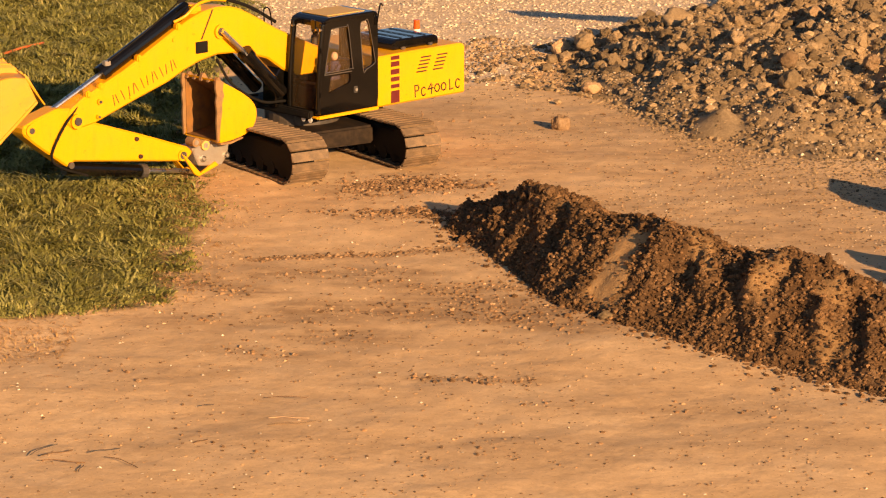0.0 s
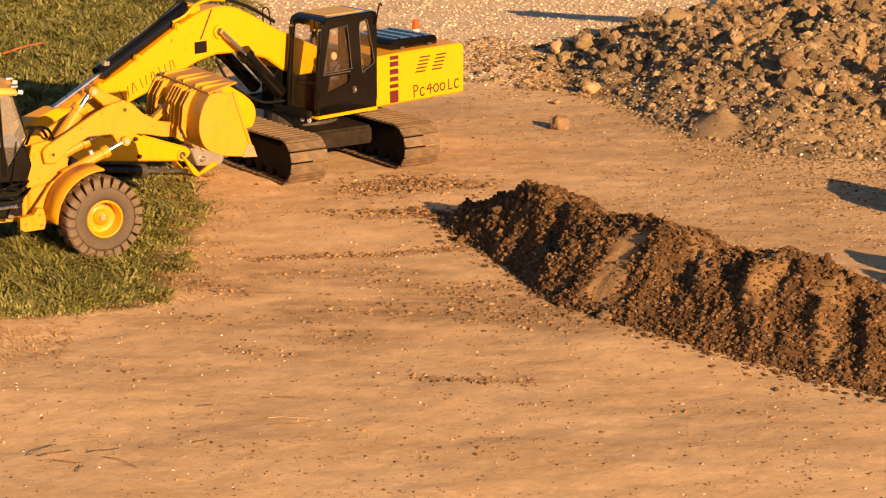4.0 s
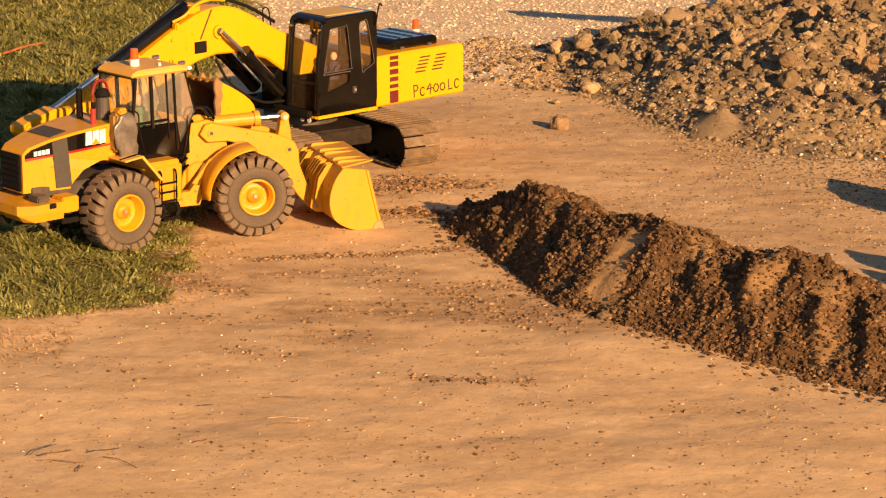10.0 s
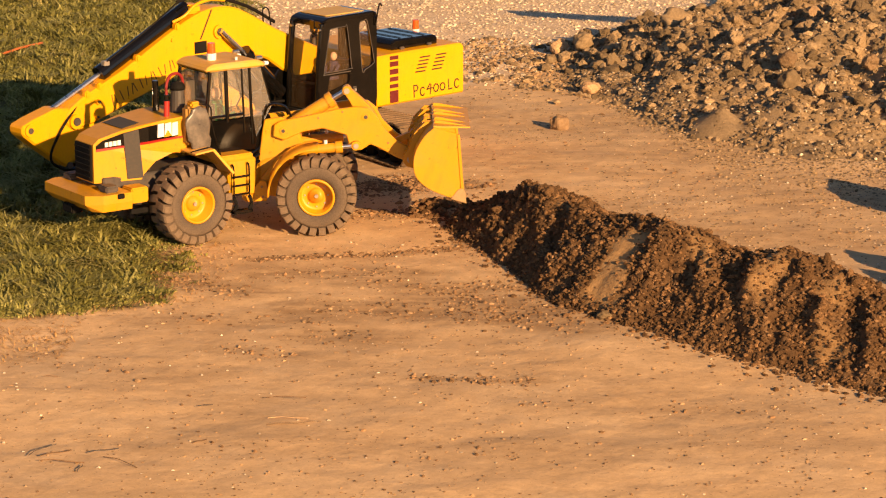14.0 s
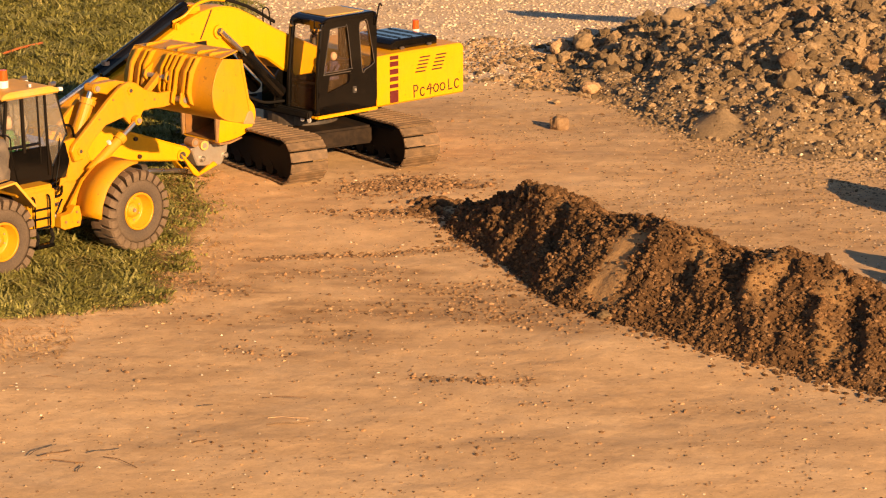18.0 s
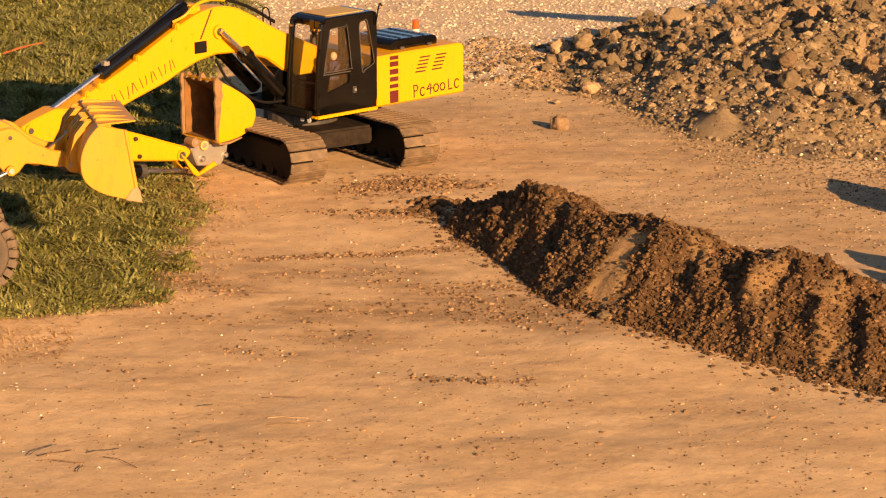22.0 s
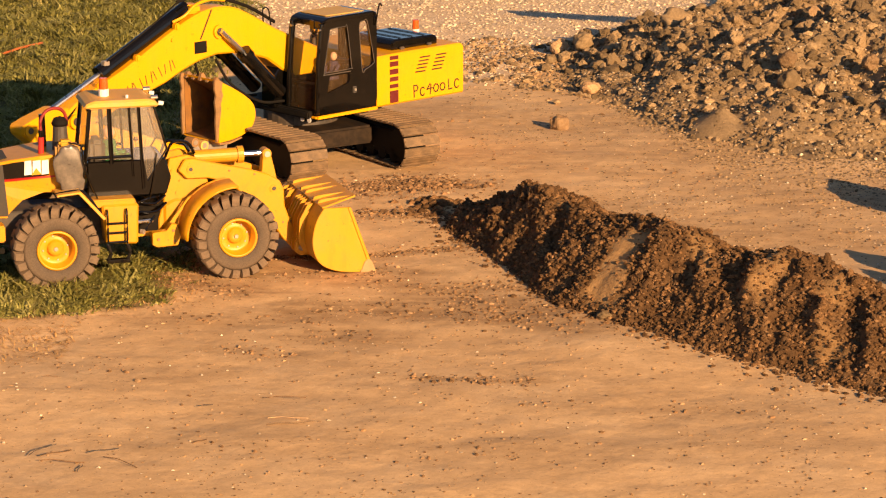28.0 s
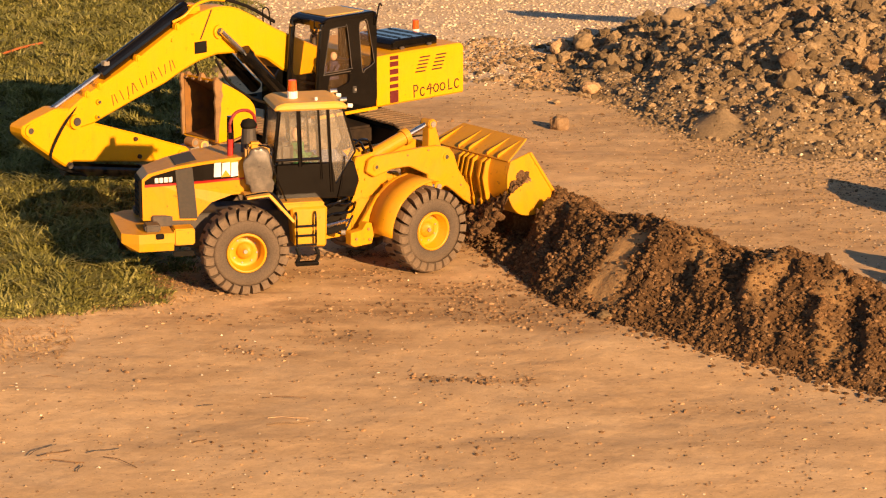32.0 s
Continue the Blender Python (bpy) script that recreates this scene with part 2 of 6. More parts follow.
def raw_mesh(name, verts, faces, material, parent=None, smooth=False):
    me = bpy.data.meshes.new(name)
    me.from_pydata(verts, [], faces)
    me.materials.append(material)
    if smooth:
        me.shade_smooth()
    ob = new(name, me)
    ob.parent = parent
    return ob


def thing(name, label, category, m=None, group="", kind=""):
    ob = new(name)
    if m is not None:
        ob.matrix_basis = m
    return tagged(ob, label, category, group, kind)


def prism(bm, profile, y0, y1, bevel=0.0, taper=None):
    """Extrudes an x-z outline from y0 to y1 (in metres); taper(x, z, y) may move a corner sideways."""
    t = taper or (lambda x, z, y: y)
    a = [bm.verts.new((x, t(x, z, y0), z)) for x, z in profile]
    b = [bm.verts.new((x, t(x, z, y1), z)) for x, z in profile]
    k = len(profile)
    fs = [bm.faces.new(a), bm.faces.new(b[::-1])]
    for i in range(k):
        fs.append(bm.faces.new((a[i], b[i], b[(i + 1) % k], a[(i + 1) % k])))
    if bevel:
        es = set(e for f in fs[:2] for e in f.edges) | set(e for f in fs[2:] for e in f.edges if e.calc_length() > bevel * 3)
        bmesh.ops.recalc_face_normals(bm, faces=fs)
        bmesh.ops.bevel(bm, geom=list(es), offset=bevel, segments=1, affect="EDGES", clamp_overlap=True)
    return bm


def block(bm, c, s, bevel=0.0, m=None):
    """A box with centre c and full sizes s, bevelled."""
    r = bmesh.ops.create_cube(bm, size=1.0, matrix=(m or Matrix()) @ Matrix.Translation(c) @ Matrix.Diagonal((*s, 1.0)))
    if bevel:
        es = list(set(e for v in r["verts"] for e in v.link_edges))
        bmesh.ops.bevel(bm, geom=es, offset=bevel, segments=2, affect="EDGES", clamp_overlap=True)
    return bm


def rod(bm, a, b, r, n=12, r2=None):
    a, b = Vector(a), Vector(b)
    d = b - a
    m = Matrix.Translation((a + b) / 2) @ d.to_track_quat("Z", "Y").to_matrix().to_4x4()
    bmesh.ops.create_cone(bm, cap_ends=True, segments=n, radius1=r, radius2=r if r2 is None else r2, depth=d.length, matrix=m)
    return bm


def hose(bm, pts, r, n=8):
    """A bent tube through the points, rounded by Catmull-Rom."""
    P = [Vector(p) for p in pts]
    Q = [P[0] * 2 - P[1]] + P + [P[-1] * 2 - P[-2]]
    path = []
    for i in range(1, len(Q) - 2):
        for k in range(6):
            t = k / 6
            a, b, c, d = Q[i - 1:i + 3]
            path.append(0.5 * ((2 * b) + (c - a) * t + (2 * a - 5 * b + 4 * c - d) * t * t + (3 * b - a - 3 * c + d) * t ** 3))
    path.append(P[-1])
    rings = []
    for i, p in enumerate(path):
        d = path[min(i + 1, len(path) - 1)] - path[max(i - 1, 0)]
        q = d.to_track_quat("Z", "Y").to_matrix()
        rings.append([bm.verts.new(p + q @ Vector((r * math.cos(2 * math.pi * k / n), r * math.sin(2 * math.pi * k / n), 0))) for k in range(n)])
    for a, b in zip(rings, rings[1:]):
        for k in range(n):
            bm.faces.new((a[k], a[(k + 1) % n], b[(k + 1) % n], b[k]))
    bm.faces.new(rings[0][::-1])
    bm.faces.new(rings[-1])
    return bm


def lathe(bm, profile, n=40, closed=True):
    """Turns an outline of (radius, y) round the y axis."""
    rings = [[bm.verts.new((r * math.cos(2 * math.pi * k / n), y, r * math.sin(2 * math.pi * k / n))) for k in range(n)] for r, y in profile]
    pairs = list(zip(rings, rings[1:] + rings[:1])) if closed else list(zip(rings, rings[1:]))
    for a, b in pairs:
        for k in range(n):
            bm.faces.new((a[k], b[k], b[(k + 1) % n], a[(k + 1) % n]))
    if not closed:
        bm.faces.new(rings[0])
        bm.faces.new(rings[-1][::-1])
    return bm


def curve(pts, k=4):
    """A smooth outline through the points."""
    q = [Vector(p) for p in pts]
    q = [q[0] * 2 - q[1]] + q + [q[-1] * 2 - q[-2]]
    out = []
    for i in range(1, len(q) - 2):
        a, b, c, d = q[i - 1:i + 3]
        for j in range(k):
            t = j / k
            out.append(tuple(0.5 * (2 * b + (c - a) * t + (2 * a - 5 * b + 4 * c - d) * t * t + (3 * b - a - 3 * c + d) * t ** 3)))
    return out + [tuple(pts[-1])]


def arc(cx, cz, r, a0, a1, n):
    return [(cx + r * math.cos(radians(a0 + (a1 - a0) * i / n)), cz + r * math.sin(radians(a0 + (a1 - a0) * i / n))) for i in range(n + 1)]


def B():
    return bmesh.new()


def stroke_bars(bm, strokes, place, w, lift):
    """Flat painted strokes; place maps (u, v) to a point and a normal."""
    for (u0, v0), (u1, v1) in strokes:
        a, nrm = place(u0, v0)
        b, _ = place(u1, v1)
        d = (b - a).normalized()
        s = nrm.cross(d).normalized() * w / 2
        off = nrm * lift
        vs = [bm.verts.new(p) for p in (a - s - d * w / 2 + off, a + s - d * w / 2 + off, b + s + d * w / 2 + off, b - s + d * w / 2 + off)]
        lo = [bm.verts.new(v.co - nrm * (lift + 0.0006)) for v in vs]
        bm.faces.new(vs)
        for i in range(4):
            bm.faces.new((vs[i], lo[i], lo[(i + 1) % 4], vs[(i + 1) % 4]))
    return bm


# ---------------------------------------------------------------- the yard
def smooth01(a, b, x):
    t = np.clip((x - a) / (b - a), 0, 1)
    return t * t * (3 - 2 * t)


_rng = np.random.default_rng(7)
_TAB = _rng.random((256, 256))


def vnoise(x, y):
    """Smooth value noise on arrays."""
    xi, yi = np.floor(x).astype(int), np.floor(y).astype(int)
    fx, fy = x - xi, y - yi
    fx, fy = fx * fx * (3 - 2 * fx), fy * fy * (3 - 2 * fy)
    g = lambda i, j: _TAB[i % 256, j % 256]
    return (g(xi, yi) * (1 - fx) + g(xi + 1, yi) * fx) * (1 - fy) + (g(xi, yi + 1) * (1 - fx) + g(xi + 1, yi + 1) * fx) * fy - 0.5


def fbm(x, y, octaves=4, gain=0.5):
    s, a = 0.0, 1.0
    for k in range(octaves):
        s = s + a * vnoise(x * 2 ** k + 17.3 * k, y * 2 ** k + 5.1 * k)
        a *= gain
    return s


def turf_edge(y):
    """Where the lawn ends and the bare yard begins, as x for each y."""
    e = np.interp(y, [-5, -0.46, -0.40, -0.33, -0.1, 0.23, 0.44, 0.8, 1.3, 2.3, 6], [-6, -1.2, -0.60, -0.435, -0.392, -0.395, -0.425, -0.46, -0.47, -0.45, -0.4])
    return e + 0.035 * fbm(y * 14.0, y * 3.0 + 3.0, 3)


def ground_height(x, y):
    near = np.exp(-((x / 3.0) ** 2 + ((y - 0.5) / 4.0) ** 2))
    return near * (0.006 * fbm(x * 4 + 50, y * 4 + 50, 3) + 0.0026 * fbm(x * 22 + 90, y * 40 + 20, 3))


def axis(lo, hi, step, far):
    core = np.arange(lo, hi + step / 2, step)
    out = step * 1.45 ** np.arange(1, 40)
    out = np.cumsum(out)
    out = out[out < far]
    return np.concatenate([lo - out[::-1], core, hi + out])


def grid_faces(nx, ny):
    i = np.arange(nx * ny).reshape(ny, nx)
    return np.stack([i[:-1, :-1], i[:-1, 1:], i[1:, 1:], i[1:, :-1]], -1).reshape(-1, 4)


# brown smears that the wheels have dragged over the yard, then six broad patches that darken its back and right: from,
# to, half width, strength, crumbs
SMEARS = [((-0.297, -0.06), (-0.064, -0.018), 0.010, 0.9, 430), ((-0.06, -0.02), (0.06, 0.03), 0.016, 0.7, 160), ((-0.412, -0.185), (-0.28, -0.26), 0.034, 1.0, 190), ((-0.253, -0.152), (-0.05, -0.145), 0.034, 0.85, 150), ((-0.20, -0.345), (0.10, -0.372), 0.040, 1.0, 260), ((0.0, -0.36), (0.192, -0.43), 0.050, 1.0, 260), ((-0.02, -0.233), (0.10, -0.215), 0.030, 0.9, 140), ((0.00, -0.30), (0.15, -0.35), 0.050, 1.0, 220), ((-0.12, -0.20), (0.05, -0.24), 0.030, 0.8, 80), ((-0.18, -0.47), (-0.09, -0.50), 0.034, 0.8, 70), ((-0.40, -0.40), (-0.17, -0.40), 0.034, 0.7, 70), ((-0.04, -0.68), (0.12, -0.70), 0.014, 0.8, 150), ((-0.29, -0.55), (-0.20, -0.575), 0.030, 0.55, 80), ((-0.15, 0.20), (0.00, 0.24), 0.020, 0.7, 190), ((-0.17, 0.40), (0.02, 0.46), 0.050, 0.8, 800), ((-0.52, -0.60), (-0.38, -0.66), 0.05, 0.35, 60), ((-0.33, -0.95), (0.25, -0.98), 0.05, 0.35, 60), ((0.10, -0.80), (0.42, -0.83), 0.03, 0.4, 60), ((0.05, 0.62), (0.45, 0.72), 0.12, 0.6, 60), ((0.0, 1.02), (0.34, 0.98), 0.17, 0.55, 80), ((0.33, 0.55), (0.62, 0.50), 0.06, 0.5, 60), ((0.42, 0.10), (0.80, 0.08), 0.13, 0.55, 60), ((0.55, 0.36), (0.85, 0.40), 0.10, 0.6, 60), ((0.20, 0.30), (0.50, 0.28), 0.07, 0.4, 40)]


def smear_field(x, y):
    wx, wy = x + 0.02 * fbm(x * 9, y * 9 + 31, 3), y + 0.018 * fbm(x * 9 + 11, y * 12, 3)
    s = np.zeros(np.shape(x))
    for (x0, y0), (x1, y1), w, k, m in SMEARS:
        dx, dy = x1 - x0, y1 - y0
        t = np.clip(((wx - x0) * dx + (wy - y0) * dy) / (dx * dx + dy * dy), 0, 1)
        d = np.hypot((wx - x0 - t * dx) * 0.7, wy - y0 - t * dy)
        s = np.maximum(s, k * smooth01(w * 1.7, w * 0.25, d))
    return s


def build_ground():
    xs, ys = axis(-1.25, 1.25, 0.011, 400.0), axis(-1.3, 2.7, 0.014, 400.0)
    X, Y = np.meshgrid(xs, ys)
    x, y = X.ravel(), Y.ravel()
    z = ground_height(x, y)
    ob = raw_mesh("ground", np.stack([x, y, z], 1).tolist(), grid_faces(len(xs), len(ys)).tolist(), GROUND, smooth=True)
    tagged(ob, "bare sandy dirt yard with gravel and turf", "ground", kind="structure")
    turf = smooth01(0.02, -0.05, x - turf_edge(y) + 0.06 * fbm(x * 30, y * 30, 3))
    gravel = smooth01(-0.10, 0.14, y - np.interp(x, [-0.5, 0.0, 0.1, 0.3, 0.6, 2.0], [1.85, 1.45, 1.38, 1.75, 2.0, 1.9]) + 0.25 * fbm(x * 7, y * 5, 4))
    side = smooth01(0.0, 0.25, x - np.interp(y, [-0.3, 0.0, 0.5, 0.9], [0.62, 0.55, 0.50, 0.62]) + 0.2 * fbm(x * 8, y * 6, 4)) * smooth01(-0.45, -0.1, y) * 0.12
    damp = smooth01(-0.48, -0.30, x) * smooth01(-0.95, -0.45, y) * (0.12 + 0.88 * smooth01(0.6, 0.0, y)) * smooth01(1.3, 0.9, x)
    for name, val in (("turf", turf), ("gravel", np.maximum(gravel, side) * (1 - turf)), ("damp", damp), ("smear", smear_field(x, y))):
        a = ob.data.attributes.new(name, "FLOAT", "POINT")
        a.data.foreach_set("value", np.ascontiguousarray(val, dtype=np.float32))
    return ob


build_ground()


# --- heaps: a long windrow of dark soil and a broad bank of rubble
RIDGE = [(-0.01, 0.25), (0.04, 0.19), (0.09, 0.11), (0.14, 0.04), (0.19, -0.06), (0.24, -0.15), (0.29, -0.24), (0.34, -0.31), (0.40, -0.38), (0.46, -0.45), (0.52, -0.52), (0.58, -0.58), (0.68, -0.68), (0.82, -0.82)]
RIDGE_S = np.concatenate([[0.0], np.cumsum([math.hypot(b[0] - a[0], b[1] - a[1]) for a, b in zip(RIDGE, RIDGE[1:])])])
# the crest's height and the foot's distance along the windrow
CREST = np.array([(0.0, 0.026), (0.05, 0.032), (0.09, 0.037), (0.13, 0.046), (0.17, 0.060), (0.21, 0.078), (0.245, 0.093), (0.285, 0.098), (0.33, 0.099), (0.37, 0.093), (0.41, 0.087), (0.45, 0.087), (0.53, 0.103), (0.60, 0.114), (0.635, 0.118), (0.665, 0.116), (0.693, 0.106), (0.717, 0.093), (0.745, 0.088), (0.772, 0.092), (0.803, 0.097), (0.834, 0.102), (0.861, 0.118), (0.885, 0.115), (0.916, 0.109), (0.946, 0.105), (0.974, 0.099), (1.0, 0.090), (1.03, 0.082), (1.4, 0.09)])
FOOT = np.array([(0.0, 0.030), (0.10, 0.052), (0.236, 0.090), (0.37, 0.097), (0.50, 0.132), (0.58, 0.148), (0.70, 0.152), (0.90, 0.150), (1.1, 0.150)])
# where one tipped load ends against the next: the line's place along the windrow at three distances from the crest,
# its step, its run-out, and the middle and half width of the lump down the flank
LOADS = (((0.40, 0.452, 0.485), 0.019, 0.09, 0.065, 0.062), ((0.38, 0.400, 0.445), 0.014, 0.04, 0.090, 0.020), ((0.345, 0.362, 0.38), 0.022, 0.05, 0.034, 0.022), ((0.262, 0.285, 0.30), 0.014, 0.06, 0.022, 0.016), ((0.70, 0.755, 0.82), 0.019, 0.05, 0.058, 0.040), ((0.79, 0.838, 0.90), 0.016, 0.06, 0.070, 0.060), ((0.92, 0.958, 0.99), 0.024, 0.04, 0.085, 0.026), ((0.90, 0.925, 0.95), 0.013, 0.05, 0.040, 0.022), ((1.0, 1.046, 1.09), 0.019, 0.05, 0.085, 0.060), ((0.60, 0.655, 0.69), 0.011, 0.05, 0.075, 0.060))


def ridge_field(x, y):
    """Distance to the windrow's crest, the place along it, and the side."""
    best, along, side = np.full(np.shape(x), 9.0), np.zeros(np.shape(x)), np.zeros(np.shape(x))
    for a, b, s0 in zip(RIDGE, RIDGE[1:], RIDGE_S):
        dx, dy = b[0] - a[0], b[1] - a[1]
        L = math.hypot(dx, dy)
        t = np.clip(((x - a[0]) * dx + (y - a[1]) * dy) / L ** 2, 0, 1)
        d = np.hypot(x - a[0] - t * dx, y - a[1] - t * dy)
        s = np.sign((x - a[0]) * -dy + (y - a[1]) * dx)
        m = d < best
        best, along, side = np.where(m, d, best), np.where(m, s0 + t * L, along), np.where(m, s, side)
    return best, along, side


def slump(x, y):
    """Fans of finer, paler soil that have run down the windrow's flank."""
    d, s, side = ridge_field(x, y)
    d, s = d + 0.014 * fbm(x * 30, y * 30, 3), s + 0.022 * fbm(x * 34 + 5, y * 34 + 9, 3)
    out = np.zeros(np.shape(x))
    for s0, s1, skew, d0, d1, k in ((0.574, 0.622, 0.33, 0.030, 0.135, 1.0), (0.676, 0.722, 1.0, 0.004, 0.062, 0.6), (0.845, 0.885, 0.15, 0.020, 0.085, 0.62), (0.345, 0.400, 0.0, 0.0, 0.014, 0.8), (0.94, 0.985, 0.3, 0.015, 0.055, 0.6), (0.985, 1.03, 0.4, 0.09, 0.13, 0.6)):
        u = s - skew * (d - d0)
        out = np.maximum(out, k * smooth01(s0 - 0.010, s0 + 0.008, u) * smooth01(s1 + 0.012, s1 - 0.008, u) * smooth01(d0 - 0.012, d0 + 0.012, d) * smooth01(d1 + 0.012, d1 - 0.012, d))
    return out * (side < 0)


def windrow_whole(x, y):
    """Barrow-loads tipped side by side along a crest, each running out over the last."""
    wx, wy = x + 0.016 * fbm(x * 11 + 3, y * 11 + 8, 3), y + 0.016 * fbm(x * 11 + 31, y * 11 + 2, 3)
    d, s, side = ridge_field(wx, wy)
    h = np.interp(s, CREST[:, 0], CREST[:, 1])
    foot = np.where(side < 0, np.interp(s, FOOT[:, 0], FOOT[:, 1]), h / 0.66 + 0.012)
    fall = np.sqrt((d / foot) ** 2 + 0.006) - 0.077
    z = h * (1 - fall) - 0.35 * np.maximum(0, d - foot)
    for (s0, s1, s2), step, run, mid, wide in LOADS:
        edge = np.interp(d, [0.0, 0.065, 0.13], [s0, s1, s2]) + 0.022 * fbm(x * 24 + 60, y * 24 + 40, 3)
        u = s - edge
        z = z + step * smooth01(-0.012, 0.006, u) * np.exp(-np.maximum(0, u) / run) * np.exp(-((d - mid) / wide) ** 4) * smooth01(-0.01, 0.02, z) * (side < 0)
    z = z - 0.05 * smooth01(0.016, -0.022, x - 0.355 * (y - 0.153) + 0.010 * fbm(x * 30, y * 30, 2))
    fine = 1 - 0.8 * slump(x, y)
    rough = (0.009 * fbm(x * 18, y * 18, 3) + 0.008 * fbm(x * 48 + 7, y * 48, 3, 0.6) + 0.006 * fbm(x * 130, y * 130, 2)) * fine
    rough = rough * (1 + 0.5 * smooth01(0.48, 0.38, s))
    return z + rough * smooth01(-0.01, 0.03, z) - 0.004


def bite_floor(x, y):
    """The face that the bucket leaves behind: a ramp in its track, steep walls around it."""
    u = (x - 0.1513) * 0.80 + (y + 0.0347) * 0.60
    v = (y + 0.0347) * 0.80 - (x - 0.1513) * 0.60
    out = np.maximum(np.maximum(u, -v), np.maximum(v - 0.19, 0))
    return 0.024 + 0.22 * np.minimum(u, 0) + 0.010 * fbm(x * 40, y * 40 + 5, 3) + 4.0 * out


def windrow_height(x, y):
    """All but the bite at the near end."""
    return np.minimum(windrow_whole(x, y), bite_floor(x, y))


def toe_height(x, y):
    z = windrow_whole(x, y)
    return np.where(bite_floor(x, y) < z, z, -0.05)


def rubble_front(x):
    return np.interp(x, [0.1, 0.20, 0.26, 0.33, 0.43, 0.55, 0.66, 0.77, 1.2, 2.4], [2.2, 1.72, 1.36, 1.14, 0.88, 0.73, 0.61, 0.60, 0.5, 0.3])


def rubble_height(x, y):
    front = rubble_front(x)
    back = np.interp(x, [0.1, 0.35, 0.6, 0.9, 2.4], [1.78, 1.88, 2.05, 2.35, 2.6])
    top = np.interp(x, [0.18, 0.3, 0.5, 0.8, 1.2, 2.4], [0.0, 0.050, 0.095, 0.140, 0.18, 0.2])
    a = y - front + 0.10 * fbm(x * 7 + 1, y * 7, 3)
    b = back - y + 0.10 * fbm(x * 6, y * 6 + 4, 3)
    z = top * np.clip(np.minimum(np.minimum(a / 0.62, b / 0.30), (x - 0.17) / 0.12), -0.2, 1.0)
    lumps = (0.030 + 0.016 * smooth01(0.5, 0.75, x)) * fbm(x * 10 + 9, y * 10, 3) + 0.012 * fbm(x * 42, y * 42, 3, 0.6)
    z = z + lumps * smooth01(-0.005, 0.05, z) - 0.006
    # a fan of slumped clay in front of the bank
    fan = 0.045 - np.hypot(x - 0.512, (y - 0.90) * 0.8) * 0.62
    return np.maximum(z, fan + 0.006 * fbm(x * 30, y * 30, 2))


def heap(name, label, fn, x0, x1, y0, y1, step, material, field=None, under=None):
    xs, ys = np.arange(x0, x1, step), np.arange(y0, y1, step)
    X, Y = np.meshgrid(xs, ys)
    z = fn(X.ravel(), Y.ravel())
    f = grid_faces(len(xs), len(ys))
    f = f[(z[f] > -0.012).any(1)]
    if under is not None:
        z = np.maximum(z, np.minimum(windrow_whole(X.ravel(), Y.ravel()), under(X.ravel(), Y.ravel())))
    used = np.unique(f)
    remap = np.full(len(z), -1)
    remap[used] = np.arange(len(used))
    v = np.stack([X.ravel(), Y.ravel(), z], 1)[used]
    ob = raw_mesh(name, v.tolist(), remap[f].tolist(), material, smooth=True)
    if field is not None:
        a = ob.data.attributes.new("slump", "FLOAT", "POINT")
        a.data.foreach_set("value", np.ascontiguousarray(field(v[:, 0], v[:, 1]), dtype=np.float32))
    return tagged(ob, label, "heap")


windrow = heap("soil_windrow", "long low heap of dark moist crumbly soil", windrow_height, -0.12, 0.95, -1.05, 0.52, 0.0045, SOIL, slump)
toe = heap("soil_toe", "crumbling dark toe of the soil windrow, bitten off by the bucket", toe_height, -0.12, 0.36, -0.32, 0.42, 0.0045, SOIL, slump, bite_floor)
rubble = heap("rubble_bank", "broad bank of dry clay rubble and stones", rubble_height, 0.05, 2.3, 0.25, 2.75, 0.009, RUBBLE)


def lump_data(seed, level, jag, squash, chip=0.4):
    """Corners and faces of one irregular clod of radius about one, knocked flat on a few sides."""
    bm = B()
    bmesh.ops.create_icosphere(bm, subdivisions=level, radius=1.0)
    r = random.Random(seed)
    off = Vector((r.random() * 9, r.random() * 9, r.random() * 9))
    cuts = [(Vector((r.uniform(-1, 1), r.uniform(-1, 1), r.uniform(-1, 1))).normalized(), r.uniform(0.55, 0.8)) for _ in range(5)]
    for v in bm.verts:
        p = v.co * (1 + jag * noise.noise(v.co * 1.3 + off) + 0.3 * jag * noise.noise(v.co * 4.0 + off) + chip * (r.random() - 0.5))
        for c, lim in cuts:
            over = p.dot(c) - lim
            if over > 0:
                p -= c * over * 0.8
        v.co = Vector((p.x * 1.2, p.y, p.z * squash)) * 1.12
    out = np.array([v.co[:] for v in bm.verts]), np.array([[v.index for v in f.verts] for f in bm.faces])
    bm.free()
    return out


LUMPS = [lump_data(s, 1, 0.45, 0.85) for s in range(12)]
CLODS = [lump_data(s + 50, 3, 0.45, 0.85, 0.17) for s in range(12)]


def clod_meshes(material, tag):
    res = []
    for k, (v, f) in enumerate(CLODS):
        me = bpy.data.meshes.new(tag)
        me.from_pydata(v.tolist(), [], f.tolist())
        me.materials.append(material)
        res.append(me)
    return res


